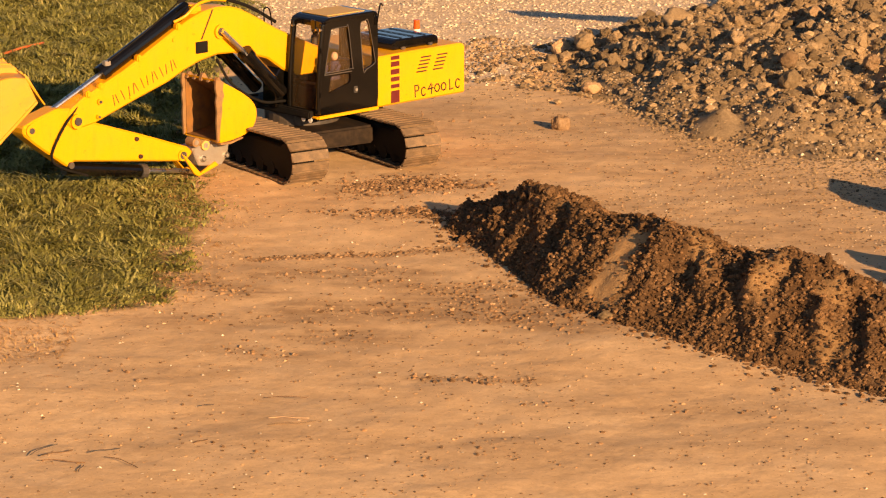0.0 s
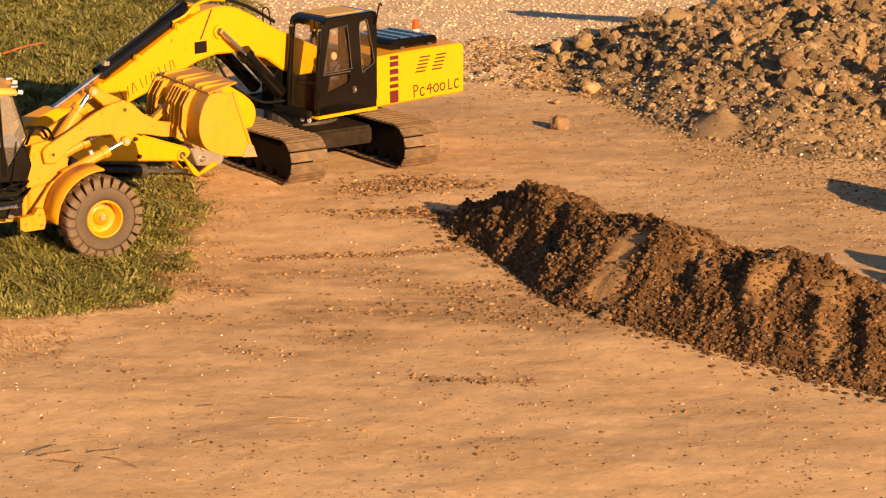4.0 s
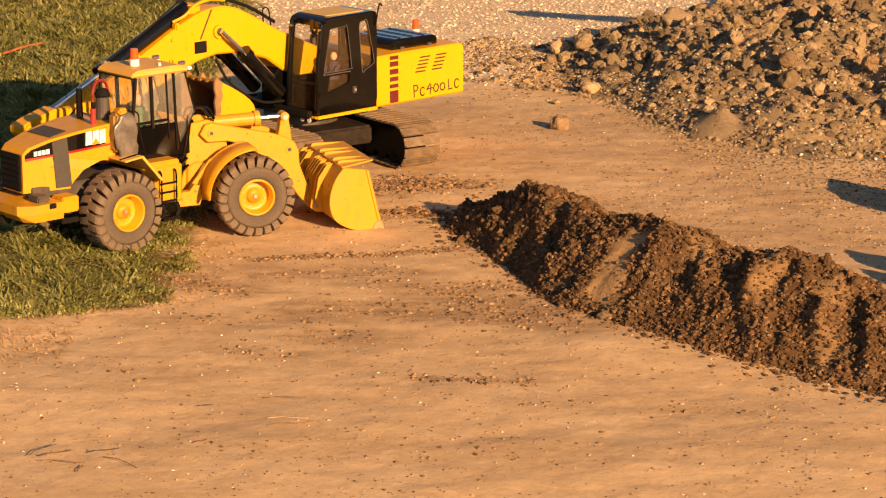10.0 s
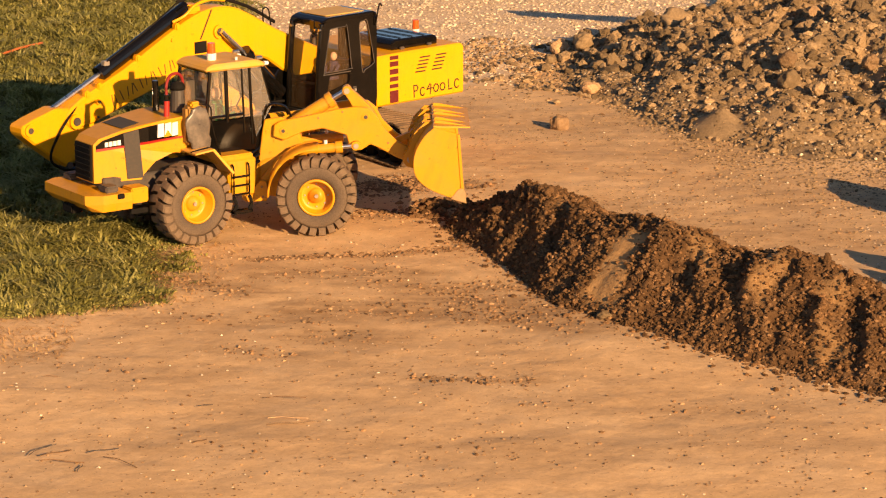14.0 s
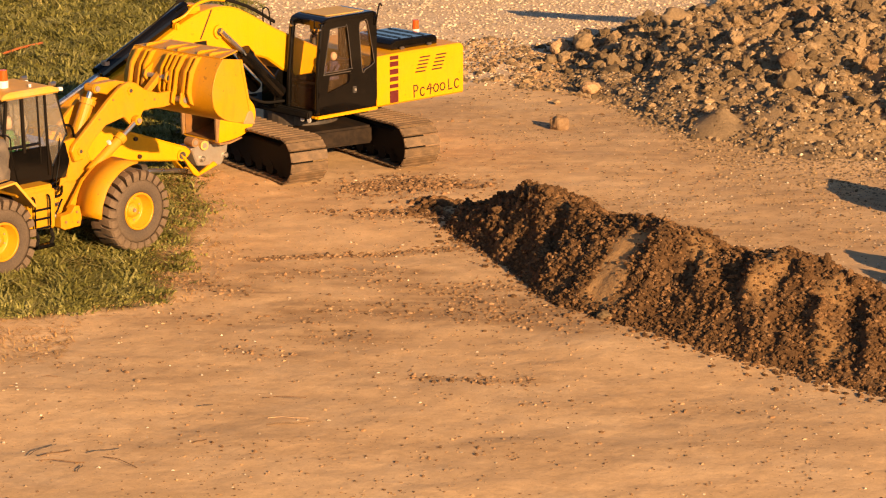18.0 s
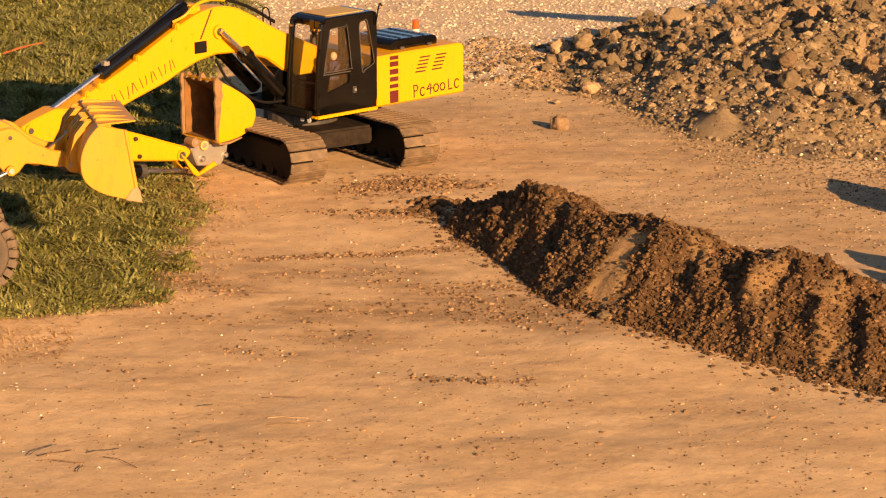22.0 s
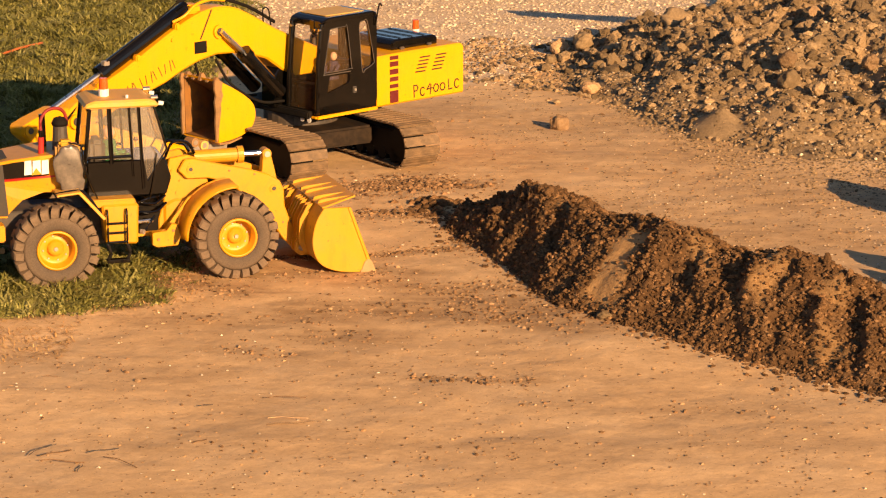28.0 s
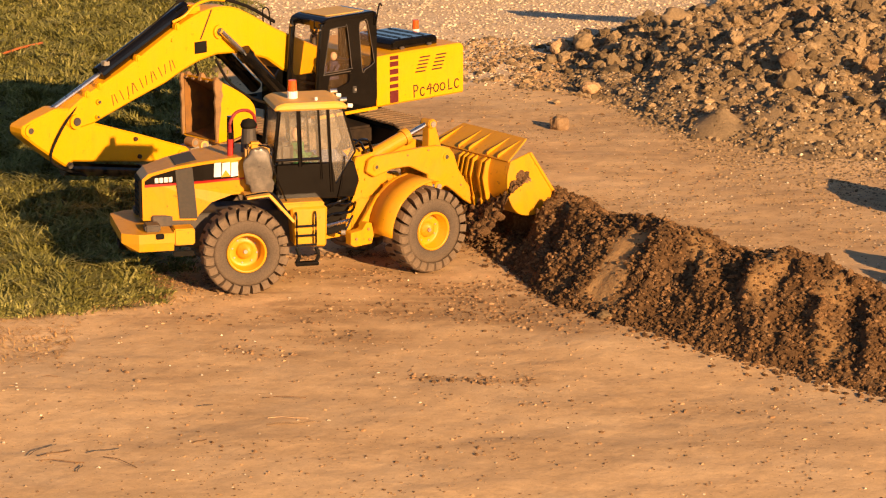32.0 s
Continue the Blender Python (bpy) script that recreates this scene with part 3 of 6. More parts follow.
def scatter_joined(name, material, pts, sizes, rng, parent=None):
    """Many small lumps in one mesh."""
    V, F, base = [], [], 0
    for p, s in zip(pts, sizes):
        v, f = LUMPS[rng.integers(len(LUMPS))]
        a = rng.random() * 6.283
        c, d = math.cos(a), math.sin(a)
        q = v * s * (0.75 + 0.5 * rng.random(3))
        V.append(np.stack([q[:, 0] * c - q[:, 1] * d, q[:, 0] * d + q[:, 1] * c, q[:, 2]], 1) + p)
        F.append(f + base)
        base += len(v)
    ob = raw_mesh(name, np.concatenate(V).tolist(), np.concatenate(F).tolist(), material, parent)
    return tagged(ob, kind="stuff")


def on_heap(fn, rng, n, x0, x1, y0, y1, zmin):
    x, y = rng.uniform(x0, x1, n), rng.uniform(y0, y1, n)
    z = fn(x, y)
    k = z > zmin
    return np.stack([x, y, z], 1)[k]


# --- lawn: thin bent blades in one mesh, most of them lying half over
def build_lawn():
    rng = np.random.default_rng(21)
    n = 240000
    y = -0.50 + 3.25 * rng.random(n) ** 1.3
    x = -1.45 + 1.12 * rng.random(n)
    half = 0.175 * (y + 4.1) + 0.10
    edge = turf_edge(y) + 0.04 * fbm(x * 30, y * 30, 3)
    keep = (x > -half) & (x < edge + 0.016 * rng.standard_normal(n)) & (fbm(x * 24, y * 24, 3) > -0.30 - 0.25 * rng.random(n))
    x, y, edge = x[keep], y[keep], edge[keep]
    n = len(x)
    inner = smooth01(0.0, 0.10, edge - x)
    tuft = np.clip(1 + 1.3 * fbm(x * 26 + 7, y * 26, 2), 0.45, 1.6)
    h = (0.007 + 0.015 * rng.random(n)) * (0.5 + 0.5 * inner) * tuft
    w = 0.0010 + 0.0014 * rng.random(n)
    az = 6.283 * (1.6 * fbm(x * 15, y * 15 + 9, 2) + 0.55 * rng.random(n))
    lean = h * (0.5 + 2.0 * rng.random(n) ** 1.5)
    bx, by = np.cos(az), np.sin(az)
    sx, sy = -by * w, bx * w
    z = ground_height(x, y) - 0.002
    at = lambda f, g: np.stack([x + bx * lean * f, y + by * lean * f, z + h * g], 1)
    side = np.stack([sx, sy, 0 * sx], 1)
    low, mid, tip = at(0.0, 0.0), at(0.28, 0.62), at(1.0, 0.75 + 0.3 * rng.random(n))
    V = np.stack([low - side, low + side, mid + side * 0.9, mid - side * 0.9, tip], 1).reshape(-1, 3)
    i = np.arange(n)[:, None] * 5
    quads, tris = (i + np.array([0, 1, 2, 3])).tolist(), (i + np.array([3, 2, 4])).tolist()
    ob = raw_mesh("lawn_grass", V.tolist(), quads + tris, GRASS)
    tagged(ob, "short uneven green and straw coloured lawn grass", "grass", kind="stuff")
    # dead straw lying at the lawn's edge
    m = 5200
    y = rng.uniform(-0.62, 1.3, m)
    x = turf_edge(y) + 0.05 * rng.standard_normal(m) - 0.005
    x[:900], y[:900] = rng.uniform(-0.70, -0.50, 900), -0.50 + 0.07 * rng.standard_normal(900)
    az, L, w = rng.random(m) * 6.283, 0.003 + 0.007 * rng.random(m), 0.0003 + 0.0003 * rng.random(m)
    bx, by = np.cos(az) * L, np.sin(az) * L
    sx, sy = -np.sin(az) * w, np.cos(az) * w
    z = ground_height(x, y) + 0.0006
    lift = 0.004 * rng.random(m)
    V = np.stack([np.stack([x - bx - sx, y - by - sy, z], 1), np.stack([x - bx + sx, y - by + sy, z], 1), np.stack([x + sx, y + sy, z + lift], 1), np.stack([x - sx, y - sy, z + lift], 1), np.stack([x + bx, y + by, z + lift * 0.4], 1)], 1).reshape(-1, 3)
    i = np.arange(m)[:, None] * 5
    ob = raw_mesh("dry_straw", V.tolist(), (i + np.array([0, 1, 2, 3])).tolist() + (i + np.array([3, 2, 4])).tolist(), STRAW)
    tagged(ob, "dry reddish straw along the edge of the lawn", "straw", kind="stuff")


build_lawn()


# ---------------------------------------------------------------- tracked digger
DIGGER = pose(-0.251, 0.698, 0.0, 0, 0, 223.6)
digger = thing("tracked_excavator", "yellow and black scale-model tracked excavator parked on dirt", "excavator", DIGGER)


def plate(name, prof, y0, y1, mat, parent, bevel=0.0012, label=""):
    return part(name, prism(B(), prof, y0, y1, bevel), mat, parent, label)


def build_tracks():
    R2 = 0.036
    half = 0.150
    path_len = 4 * half + 2 * math.pi * R2

    def at(s):
        s %= path_len
        if s < 2 * half:
            return -half + s, 0.0, 0.0
        s -= 2 * half
        if s < math.pi * R2:
            a = s / R2
            return half + R2 * math.sin(a), R2 - R2 * math.cos(a), a
        s -= math.pi * R2
        if s < 2 * half:
            return half - s, 2 * R2 - 0.003 * math.sin(math.pi * s / (2 * half)), math.pi
        s -= 2 * half
        a = math.pi + s / R2
        return -half + R2 * math.sin(a), R2 - R2 * math.cos(a), a

    shoe_bm = B()
    block(shoe_bm, (0, 0.006, -0.0010), (0.0160, 0.072, 0.0030), 0.0006)
    for gx, gw, gh in ((-0.0066, 0.0034, 0.0018), (0.0012, 0.0030, 0.0010)):
        block(shoe_bm, (gx, 0.006, -0.0025 - gh / 2), (gw, 0.070, gh), 0.0004)
    shoe_me = bpy.data.meshes.new("track_shoe")
    shoe_bm.to_mesh(shoe_me)
    shoe_bm.free()
    shoe_me.materials.append(TRACK)
    base = pose(0.022, 0.0417, 0, 0, 0, 80.0)
    under = part("undercarriage", block(B(), (0, 0, 0.048), (0.15, 0.18, 0.032), 0.004), MUD, digger)
    under.matrix_basis = base
    part("slew_ring", rod(B(), (0, 0, 0.062), (0, 0, 0.090), 0.066, 28), DARK, digger)
    for sgn in (-1, 1):
        y = 0.113 * sgn
        tr = part("track_frame", prism(B(), [(-0.155, 0.016), (0.153, 0.016), (0.167, 0.036), (0.149, 0.062), (-0.149, 0.062), (-0.167, 0.036)], y - 0.016, y + 0.024, 0.003), GRILLE, digger, "mud-dulled track with ribbed steel shoes")
        tr.matrix_basis = base
        for x in (-half, half):
            part("idler_wheel", rod(B(), (x, y - 0.017, R2 + 0.003), (x, y + 0.017, R2 + 0.003), 0.0305, 24), GRILLE, tr)
        for k in range(8):
            x = -0.13 + k * 0.037
            part("track_roller", rod(B(), (x, y - 0.017, 0.018), (x, y + 0.017, 0.018), 0.0125, 14), GRILLE, tr)
        n = 45
        for k in range(n):
            x, z, a = at(k * path_len / n)
            s = new("track_shoe", shoe_me)
            s.parent = tr
            s.matrix_basis = Matrix.Translation((x, y, z + 0.0045)) @ Matrix.Rotation(-a, 4, "Y")


build_tracks()


def build_house():
    Z0 = 0.088
    body = plate("engine_housing", [(-0.293, Z0), (-0.078, Z0), (-0.078, 0.178), (-0.15, 0.1795), (-0.286, 0.1795), (-0.293, 0.174)], -0.112, 0.112, DIGGER_YELLOW, digger, 0.003)
    part("floor_frame", block(B(), (-0.03, 0.0, 0.0925), (0.20, 0.20, 0.013), 0.002), GRILLE, digger)
    part("side_sill", block(B(), (-0.010, 0.1125, 0.0885), (0.139, 0.005, 0.0055), 0.001), DIGGER_YELLOW, digger)
    part("far_side_housing", block(B(), (-0.045, -0.075, 0.120), (0.064, 0.07, 0.045), 0.004), DIGGER_YELLOW, digger)
    hood = part("engine_hood", prism(B(), [(-0.250, 0.1785), (-0.138, 0.1785), (-0.138, 0.1935), (-0.146, 0.1985), (-0.243, 0.1965), (-0.250, 0.1915)], -0.022, 0.088, 0.003), BLACK, digger, "raised glossy black engine hood with dusty top")
    part("dust_film", block(B(), (-0.194, 0.033, 0.1980), (0.088, 0.098, 0.0014), 0.0004, Matrix.Rotation(radians(-1.2), 4, "Y") @ Matrix.Translation((0.0041, 0, -0.0042))), DUSTY_BLACK, hood, "dusty upper face of the hood")
    for k in range(3):
        part("hood_seam", block(B(), (-0.165 - 0.029 * k, 0.033, 0.1990 - 0.0006 * k), (0.0016, 0.096, 0.0010)), GRILLE, hood)
    for x in (-0.160, -0.226):
        part("hinge", block(B(), (x, 0.0905, 0.182), (0.010, 0.005, 0.005), 0.001), DARK, hood)
    part("exhaust_pipe", hose(B(), [(-0.085, -0.06, 0.17), (-0.085, -0.06, 0.215), (-0.082, -0.064, 0.228)], 0.008, 10), DARK, digger)
    be = part("beacon", rod(B(), (-0.286, -0.009, 0.178), (-0.286, -0.009, 0.190), 0.0070, 14), WHITE, digger)
    part("lens", rod(B(), (-0.286, -0.009, 0.190), (-0.286, -0.009, 0.2065), 0.0062, 14, 0.0056), ORANGE, be, "orange beacon lens")
    # on the flank: a red dashed stripe, slots and lettering
    for z0, z1 in ((0.092, 0.1135), (0.1185, 0.125), (0.1305, 0.138), (0.143, 0.152), (0.157, 0.1655), (0.1690, 0.1755)):
        part("red_decal", block(B(), (-0.1205, 0.1125, (z0 + z1) / 2), (0.0195, 0.0015, z1 - z0)), DEEP_RED, body)
    for g in range(2):
        for k in range(5):
            part("vent_slot", block(B(), (-0.184 - 0.040 * g - 0.0028 * k, 0.1125, 0.140 + 0.0063 * k), (0.024, 0.0015, 0.0022)), INK, body)
    return body


house = build_house()


def build_lettering():
    """Hand-painted characters on the left flank, reading towards the rear: PC400LC."""
    ring = [(0.5 + 0.5 * math.cos(radians(20 + 40 * i)), 0.5 + 0.5 * math.sin(radians(20 + 40 * i))) for i in range(10)]
    cee = [(0.5 + 0.5 * math.cos(radians(45 + 30 * i)), 0.5 + 0.5 * math.sin(radians(45 + 30 * i))) for i in range(10)]
    glyphs = {"P": [[(0.1, -0.05), (0.0, 1.0), (0.6, 0.98), (0.8, 0.75), (0.6, 0.5), (0.1, 0.48)]], "C": [cee], "4": [[(0.55, 1.0), (0.0, 0.42), (0.95, 0.50)], [(0.72, 0.85), (0.62, -0.12)]], "0": [ring + ring[:1]], "L": [[(0.0, 1.05), (0.1, 0.0), (0.85, 0.06)]]}
    for ch, x0, z0, w, h in (("P", -0.168, 0.0965, 0.0125, 0.0195), ("C", -0.184, 0.0955, 0.0110, 0.0150), ("4", -0.2005, 0.0985, 0.0130, 0.0165), ("0", -0.2165, 0.0985, 0.0120, 0.0140), ("0", -0.2325, 0.0990, 0.0120, 0.0135), ("L", -0.2530, 0.0985, 0.0100, 0.0175), ("C", -0.2680, 0.0990, 0.0115, 0.0160)):
        segs = [(p, q) for line in glyphs[ch] for p, q in zip(line, line[1:])]
        bm = stroke_bars(B(), segs, lambda u, v: (Vector((x0 - u * w, 0.1121, z0 + v * h)), Vector((0, 1, 0))), 0.0023, 0.0004)
        part("painted_character", bm, INK, house)


build_lettering()


def rounded(poly, r, n=5):
    """A polygon with its corners rounded off."""
    out, k = [], len(poly)
    for i in range(k):
        p, a, c = Vector(poly[i]), Vector(poly[i - 1]), Vector(poly[(i + 1) % k])
        u, w = (a - p), (c - p)
        q0, q1 = p + u.normalized() * min(r, u.length * 0.45), p + w.normalized() * min(r, w.length * 0.45)
        for j in range(n + 1):
            t = j / n
            out.append(tuple(q0 * (1 - t) ** 2 + p * 2 * t * (1 - t) + q1 * t * t))
    return out


def pierced(outer, holes, at, thick):
    """A sheet with openings; at(u, v) gives the place of a plan point, thick the way inwards."""
    bm = B()
    edges = []
    for loop in [outer] + holes:
        vs = [bm.verts.new(at(u, v)) for u, v in loop]
        edges += [bm.edges.new((vs[i], vs[(i + 1) % len(vs)])) for i in range(len(vs))]
    res = bmesh.ops.triangle_fill(bm, use_beauty=True, use_dissolve=False, edges=edges)
    faces = [g for g in res["geom"] if isinstance(g, bmesh.types.BMFace)]
    ex = bmesh.ops.extrude_face_region(bm, geom=faces, use_keep_orig=True)
    bmesh.ops.translate(bm, verts=[g for g in ex["geom"] if isinstance(g, bmesh.types.BMVert)], vec=thick)
    return bm


def build_cab():
    Z0, Z1 = 0.092, 0.254
    xr = -0.079
    y0, y1 = 0.0300, 0.112
    front = lambda z: 0.060 - 0.013 * ((z - Z0) / (Z1 - Z0)) ** 1.6
    shell = part("cab_floor", block(B(), (-0.009, (y0 + y1) / 2, Z0 + 0.004), (0.128, y1 - y0 - 0.006, 0.008), 0.002), BLACK, digger, "glossy black operator cab")
    outer = rounded([(front(Z0), Z0), (xr, Z0), (xr, Z1), (front(Z1), Z1)], 0.018)
    door_win = rounded([(0.029, 0.241), (-0.011, 0.241), (-0.020, 0.165), (0.045, 0.165)], 0.007)
    low_win = rounded([(0.030, 0.159), (-0.016, 0.158), (-0.015, 0.142), (0.037, 0.128)], 0.005)
    rear_win = rounded([(-0.037, 0.246), (-0.058, 0.246), (-0.0735, 0.168), (-0.043, 0.157)], 0.010)
    part("door_frame", pierced(outer, [door_win, low_win, rear_win], lambda u, v: (u, y1 + 0.0015, v), (0, -0.005, 0)), BLACK, shell, "black cab side with rounded window openings")
    far_win = rounded([(0.040, 0.243), (-0.064, 0.243), (-0.064, 0.150), (0.046, 0.150)], 0.012)
    part("far_side_frame", pierced(outer, [far_win], lambda u, v: (u, y0 + 0.003, v), (0, -0.005, 0)), BLACK, shell)
    sides = rounded([(y0, Z0), (y1, Z0), (y1, Z1), (y0, Z1)], 0.008)
    part("front_frame", pierced(sides, [rounded([(y0 + 0.004, Z0 + 0.007), (y1 - 0.007, Z0 + 0.007), (y1 - 0.007, Z1 - 0.009), (y0 + 0.004, Z1 - 0.009)], 0.010)], lambda u, v: (front(v), u, v), (-0.005, 0, 0)), BLACK, shell)
    part("rear_frame", pierced(sides, [rounded([(y0 + 0.01, 0.16), (y1 - 0.01, 0.16), (y1 - 0.01, Z1 - 0.012), (y0 + 0.01, Z1 - 0.012)], 0.010)], lambda u, v: (xr + 0.005, u, v), (-0.005, 0, 0)), BLACK, shell)
    # rounded corner pillars
    for y in (y0 + 0.004, y1 - 0.003):
        part("front_pillar", hose(B(), [(front(z) - 0.003, y, z) for z in (Z0 + 0.002, 0.15, 0.20, 0.235, 0.250)], 0.0052, 10), BLACK, shell, "", True)
        part("rear_pillar", rod(B(), (xr + 0.003, y, Z0), (xr + 0.003, y, Z1), 0.0045, 10), BLACK, shell, "", True)
    roof = part("roof", prism(B(), [(xr - 0.001, Z1 - 0.003), (0.048, Z1 - 0.003), (0.045, Z1 + 0.001), (0.032, Z1 + 0.006), (xr + 0.006, Z1 + 0.007), (xr - 0.001, Z1 + 0.003)], y0 - 0.002, y1 + 0.002, 0.0025), BLACK, shell)
    part("roof_panel", block(B(), (-0.016, (y0 + y1) / 2 - 0.004, Z1 + 0.0072), (0.088, 0.068, 0.0014), 0.0005), ROOF_YELLOW, roof, "sun-bleached tan roof panel")
    part("window_bar", prism(B(), [(-0.018, 0.1605), (0.046, 0.1605), (0.046, 0.1625), (-0.018, 0.1625)], y1 - 0.002, y1 + 0.0024, 0.0006), DARK, shell)
    part("window_trim", hose(B(), [(*p[:1], y1 + 0.0016, p[1]) for p in door_win[::3] + door_win[:1]], 0.0008, 5), DARK, shell)
    part("window_trim", hose(B(), [(*p[:1], y1 + 0.0016, p[1]) for p in rear_win[::3] + rear_win[:1]], 0.0007, 5), DARK, shell)
    latch = part("door_latch", block(B(), (-0.026, y1 + 0.002, 0.128), (0.009, 0.003, 0.012), 0.001), DARK, shell)
    part("lock", rod(B(), (-0.026, y1 + 0.003, 0.128), (-0.026, y1 + 0.005, 0.128), 0.0025, 10), STEEL, latch)
    for x, z in ((0.052, 0.205), (0.055, 0.128)):
        part("door_hinge", block(B(), (x, y1 + 0.002, z), (0.005, 0.003, 0.010), 0.001), BLACK, shell)
    pane = plate("side_window", [(0.050, 0.122), (xr + 0.004, 0.122), (xr + 0.004, 0.248), (0.040, 0.248)], y1 - 0.006, y1 - 0.005, GLASS_DARK, shell, 0.0)
    pane.visible_shadow = False
    pane = part("windscreen", pierced([(y0 + 0.004, Z0 + 0.006), (y1 - 0.008, Z0 + 0.006), (y1 - 0.008, 0.17), (y1 - 0.008, Z1 - 0.009), (y0 + 0.004, Z1 - 0.009), (y0 + 0.004, 0.17)], [], lambda u, v: (front(v) - 0.0055, u, v), (-0.001, 0, 0)), GLASS_DARK, shell)
    pane.visible_shadow = False
    part("front_sill", block(B(), (0.0595, (y0 + y1) / 2, Z0 - 0.0035), (0.006, y1 - y0, 0.004), 0.001), DIGGER_YELLOW, shell)
    for y in (0.078, 0.096):
        lamp = part("work_light", rod(B(), (0.052, y, 0.0835), (0.063, y, 0.0835), 0.0055, 14), BLACK, shell)
        # a white disc paints in the bright glint of the lamp's face
        part("lamp_glint", rod(B(), (0.063, y, 0.0835), (0.0642, y, 0.0835), 0.0050, 14), WHITE, lamp)
    for y in (y0 + 0.008, y1 - 0.012, y1 - 0.001):
        part("screen_clip", rod(B(), (0.0485, y, 0.2405), (0.0530, y, 0.2405), 0.0021, 10), CHROME, shell)
    part("seat", block(B(), (-0.040, 0.065, 0.135), (0.025, 0.045, 0.08), 0.006), DARK, shell)
    part("control_console", block(B(), (0.025, 0.055, 0.118), (0.03, 0.05, 0.04), 0.006), GRILLE, shell)
    part("grab_rail", hose(B(), [(-0.074, y1 + 0.004, 0.236), (-0.079, y1 + 0.008, 0.272), (-0.089, y1 + 0.004, 0.268)], 0.0015, 6), BLACK, shell)
    part("mirror", block(B(), (0.066, y1 - 0.002, 0.252), (0.003, 0.012, 0.016), 0.001), BLACK, shell)


build_cab()


def build_boom():
    boom = plate("boom", [(-0.040, 0.120), (-0.040, 0.185), (0.02, 0.212), (0.070, 0.2345), (0.102, 0.2525), (0.134, 0.2695), (0.158, 0.2805), (0.180, 0.2862), (0.205, 0.2872), (0.230, 0.2835), (0.265, 0.272), (0.300, 0.2555), (0.366, 0.2215), (0.404, 0.2025), (0.452, 0.1830), (0.490, 0.1665), (0.516, 0.150), (0.523, 0.130), (0.508, 0.1165), (0.466, 0.1225), (0.422, 0.1370), (0.379, 0.1512), (0.313, 0.1712), (0.2785, 0.1868), (0.244, 0.1985), (0.205, 0.2058), (0.170, 0.2040), (0.130, 0.196), (0.094, 0.1852), (0.058, 0.160)], -0.022, 0.022, DIGGER_YELLOW, digger, 0.003, "cranked yellow boom")
    part("boom_foot", prism(B(), [(0.020, 0.095), (0.075, 0.095), (0.075, 0.150), (0.055, 0.175), (0.020, 0.175)], -0.018, 0.018, 0.002), BLACK, boom)
    for x, z, r in ((0.504, 0.1316, 0.0125), (0.201, 0.245, 0.012), (0.4575, 0.158, 0.0045), (0.461, 0.1335, 0.0035)):
        part("pin", rod(B(), (x, -0.029, z), (x, 0.029, z), r * 0.55, 14), DARK, boom)
        part("boss", rod(B(), (x, -0.0265, z), (x, 0.0265, z), r, 18), DIGGER_YELLOW, boom)
    part("cut_out", block(B(), (0.240, 0.0222, 0.2225), (0.026, 0.0012, 0.020), 0.0), GRILLE, boom)
    for x, z in ((0.288, 0.262), (0.372, 0.2185), (0.452, 0.182), (0.478, 0.172)):
        part("hose_clip", block(B(), (x, 0.018, z + 0.001), (0.010, 0.012, 0.012), 0.002), DIGGER_YELLOW, boom)
    part("weld_seam", prism(B(), [(0.214, 0.284), (0.2165, 0.284), (0.2415, 0.236), (0.239, 0.236)], 0.0215, 0.0232, 0.0), INK, boom)
    for x, z in ((0.300, 0.250), (0.392, 0.165)):
        part("bolt", rod(B(), (x, 0.021, z - 0.008), (x, 0.0245, z - 0.008), 0.0035, 8), DIGGER_YELLOW, boom)
    # slanting strokes of marker ink along the flank
    def place(u, v):
        d = Vector((-0.9435, 0, 0.3314))
        return Vector((0.4255, 0.0226, 0.1474)) + d * u + Vector((0.30, 0, 0.954)) * v, Vector((0, 1, 0))

    strokes, hgt = [], 0.0175
    for k, (w, lean) in enumerate(((0.009, 0.002), (0.011, -0.003), (0.010, 0.004), (0.009, -0.002), (0.010, 0.003), (0.008, -0.003), (0.009, 0.002))):
        o = 0.0215 * k + 0.001 * (k % 2)
        strokes += [((o, 0), (o + lean, hgt)), ((o + w, 0.001), (o + w - lean, hgt - 0.001))]
    part("lettering_bars", stroke_bars(B(), strokes, place, 0.0011, 0.0003), INK, boom, "thin dark hand-drawn marks")

    stick = plate("stick", [(0.6066, 0.1351), (0.606, 0.121), (0.583, 0.102), (0.5326, 0.0645), (0.5194, 0.0555), (0.508, 0.0640), (0.2863, 0.0316), (0.2692, 0.0345), (0.260, 0.0440), (0.270, 0.0545), (0.2855, 0.0599), (0.369, 0.0905), (0.4608, 0.1223), (0.4750, 0.1330), (0.488, 0.150), (0.5377, 0.1565), (0.5831, 0.144)], -0.0185, 0.0185, DIGGER_YELLOW, digger, 0.003, "yellow dipper stick folded inwards")
    for x, z, r in ((0.5915, 0.1274, 0.0050), (0.5158, 0.0592, 0.0055), (0.2836, 0.042, 0.0065), (0.3806, 0.0842, 0.0036), (0.3733, 0.0533, 0.0036)):
        part("pin", rod(B(), (x, -0.0225, z), (x, 0.0225, z), r, 16), DARK if r > 0.004 else INK, stick)
    part("boss", rod(B(), (0.5915, -0.0215, 0.1274), (0.5915, 0.0215, 0.1274), 0.0105, 18), DIGGER_YELLOW, stick)
    part("boss", rod(B(), (0.2836, -0.0212, 0.042), (0.2836, 0.0212, 0.042), 0.0098, 18), DIGGER_YELLOW, stick)
    cyl = part("stick_cylinder", rod(B(), (0.252, 0, 0.2890), (0.4337, 0, 0.1994), 0.0125, 16), BLACK, digger)
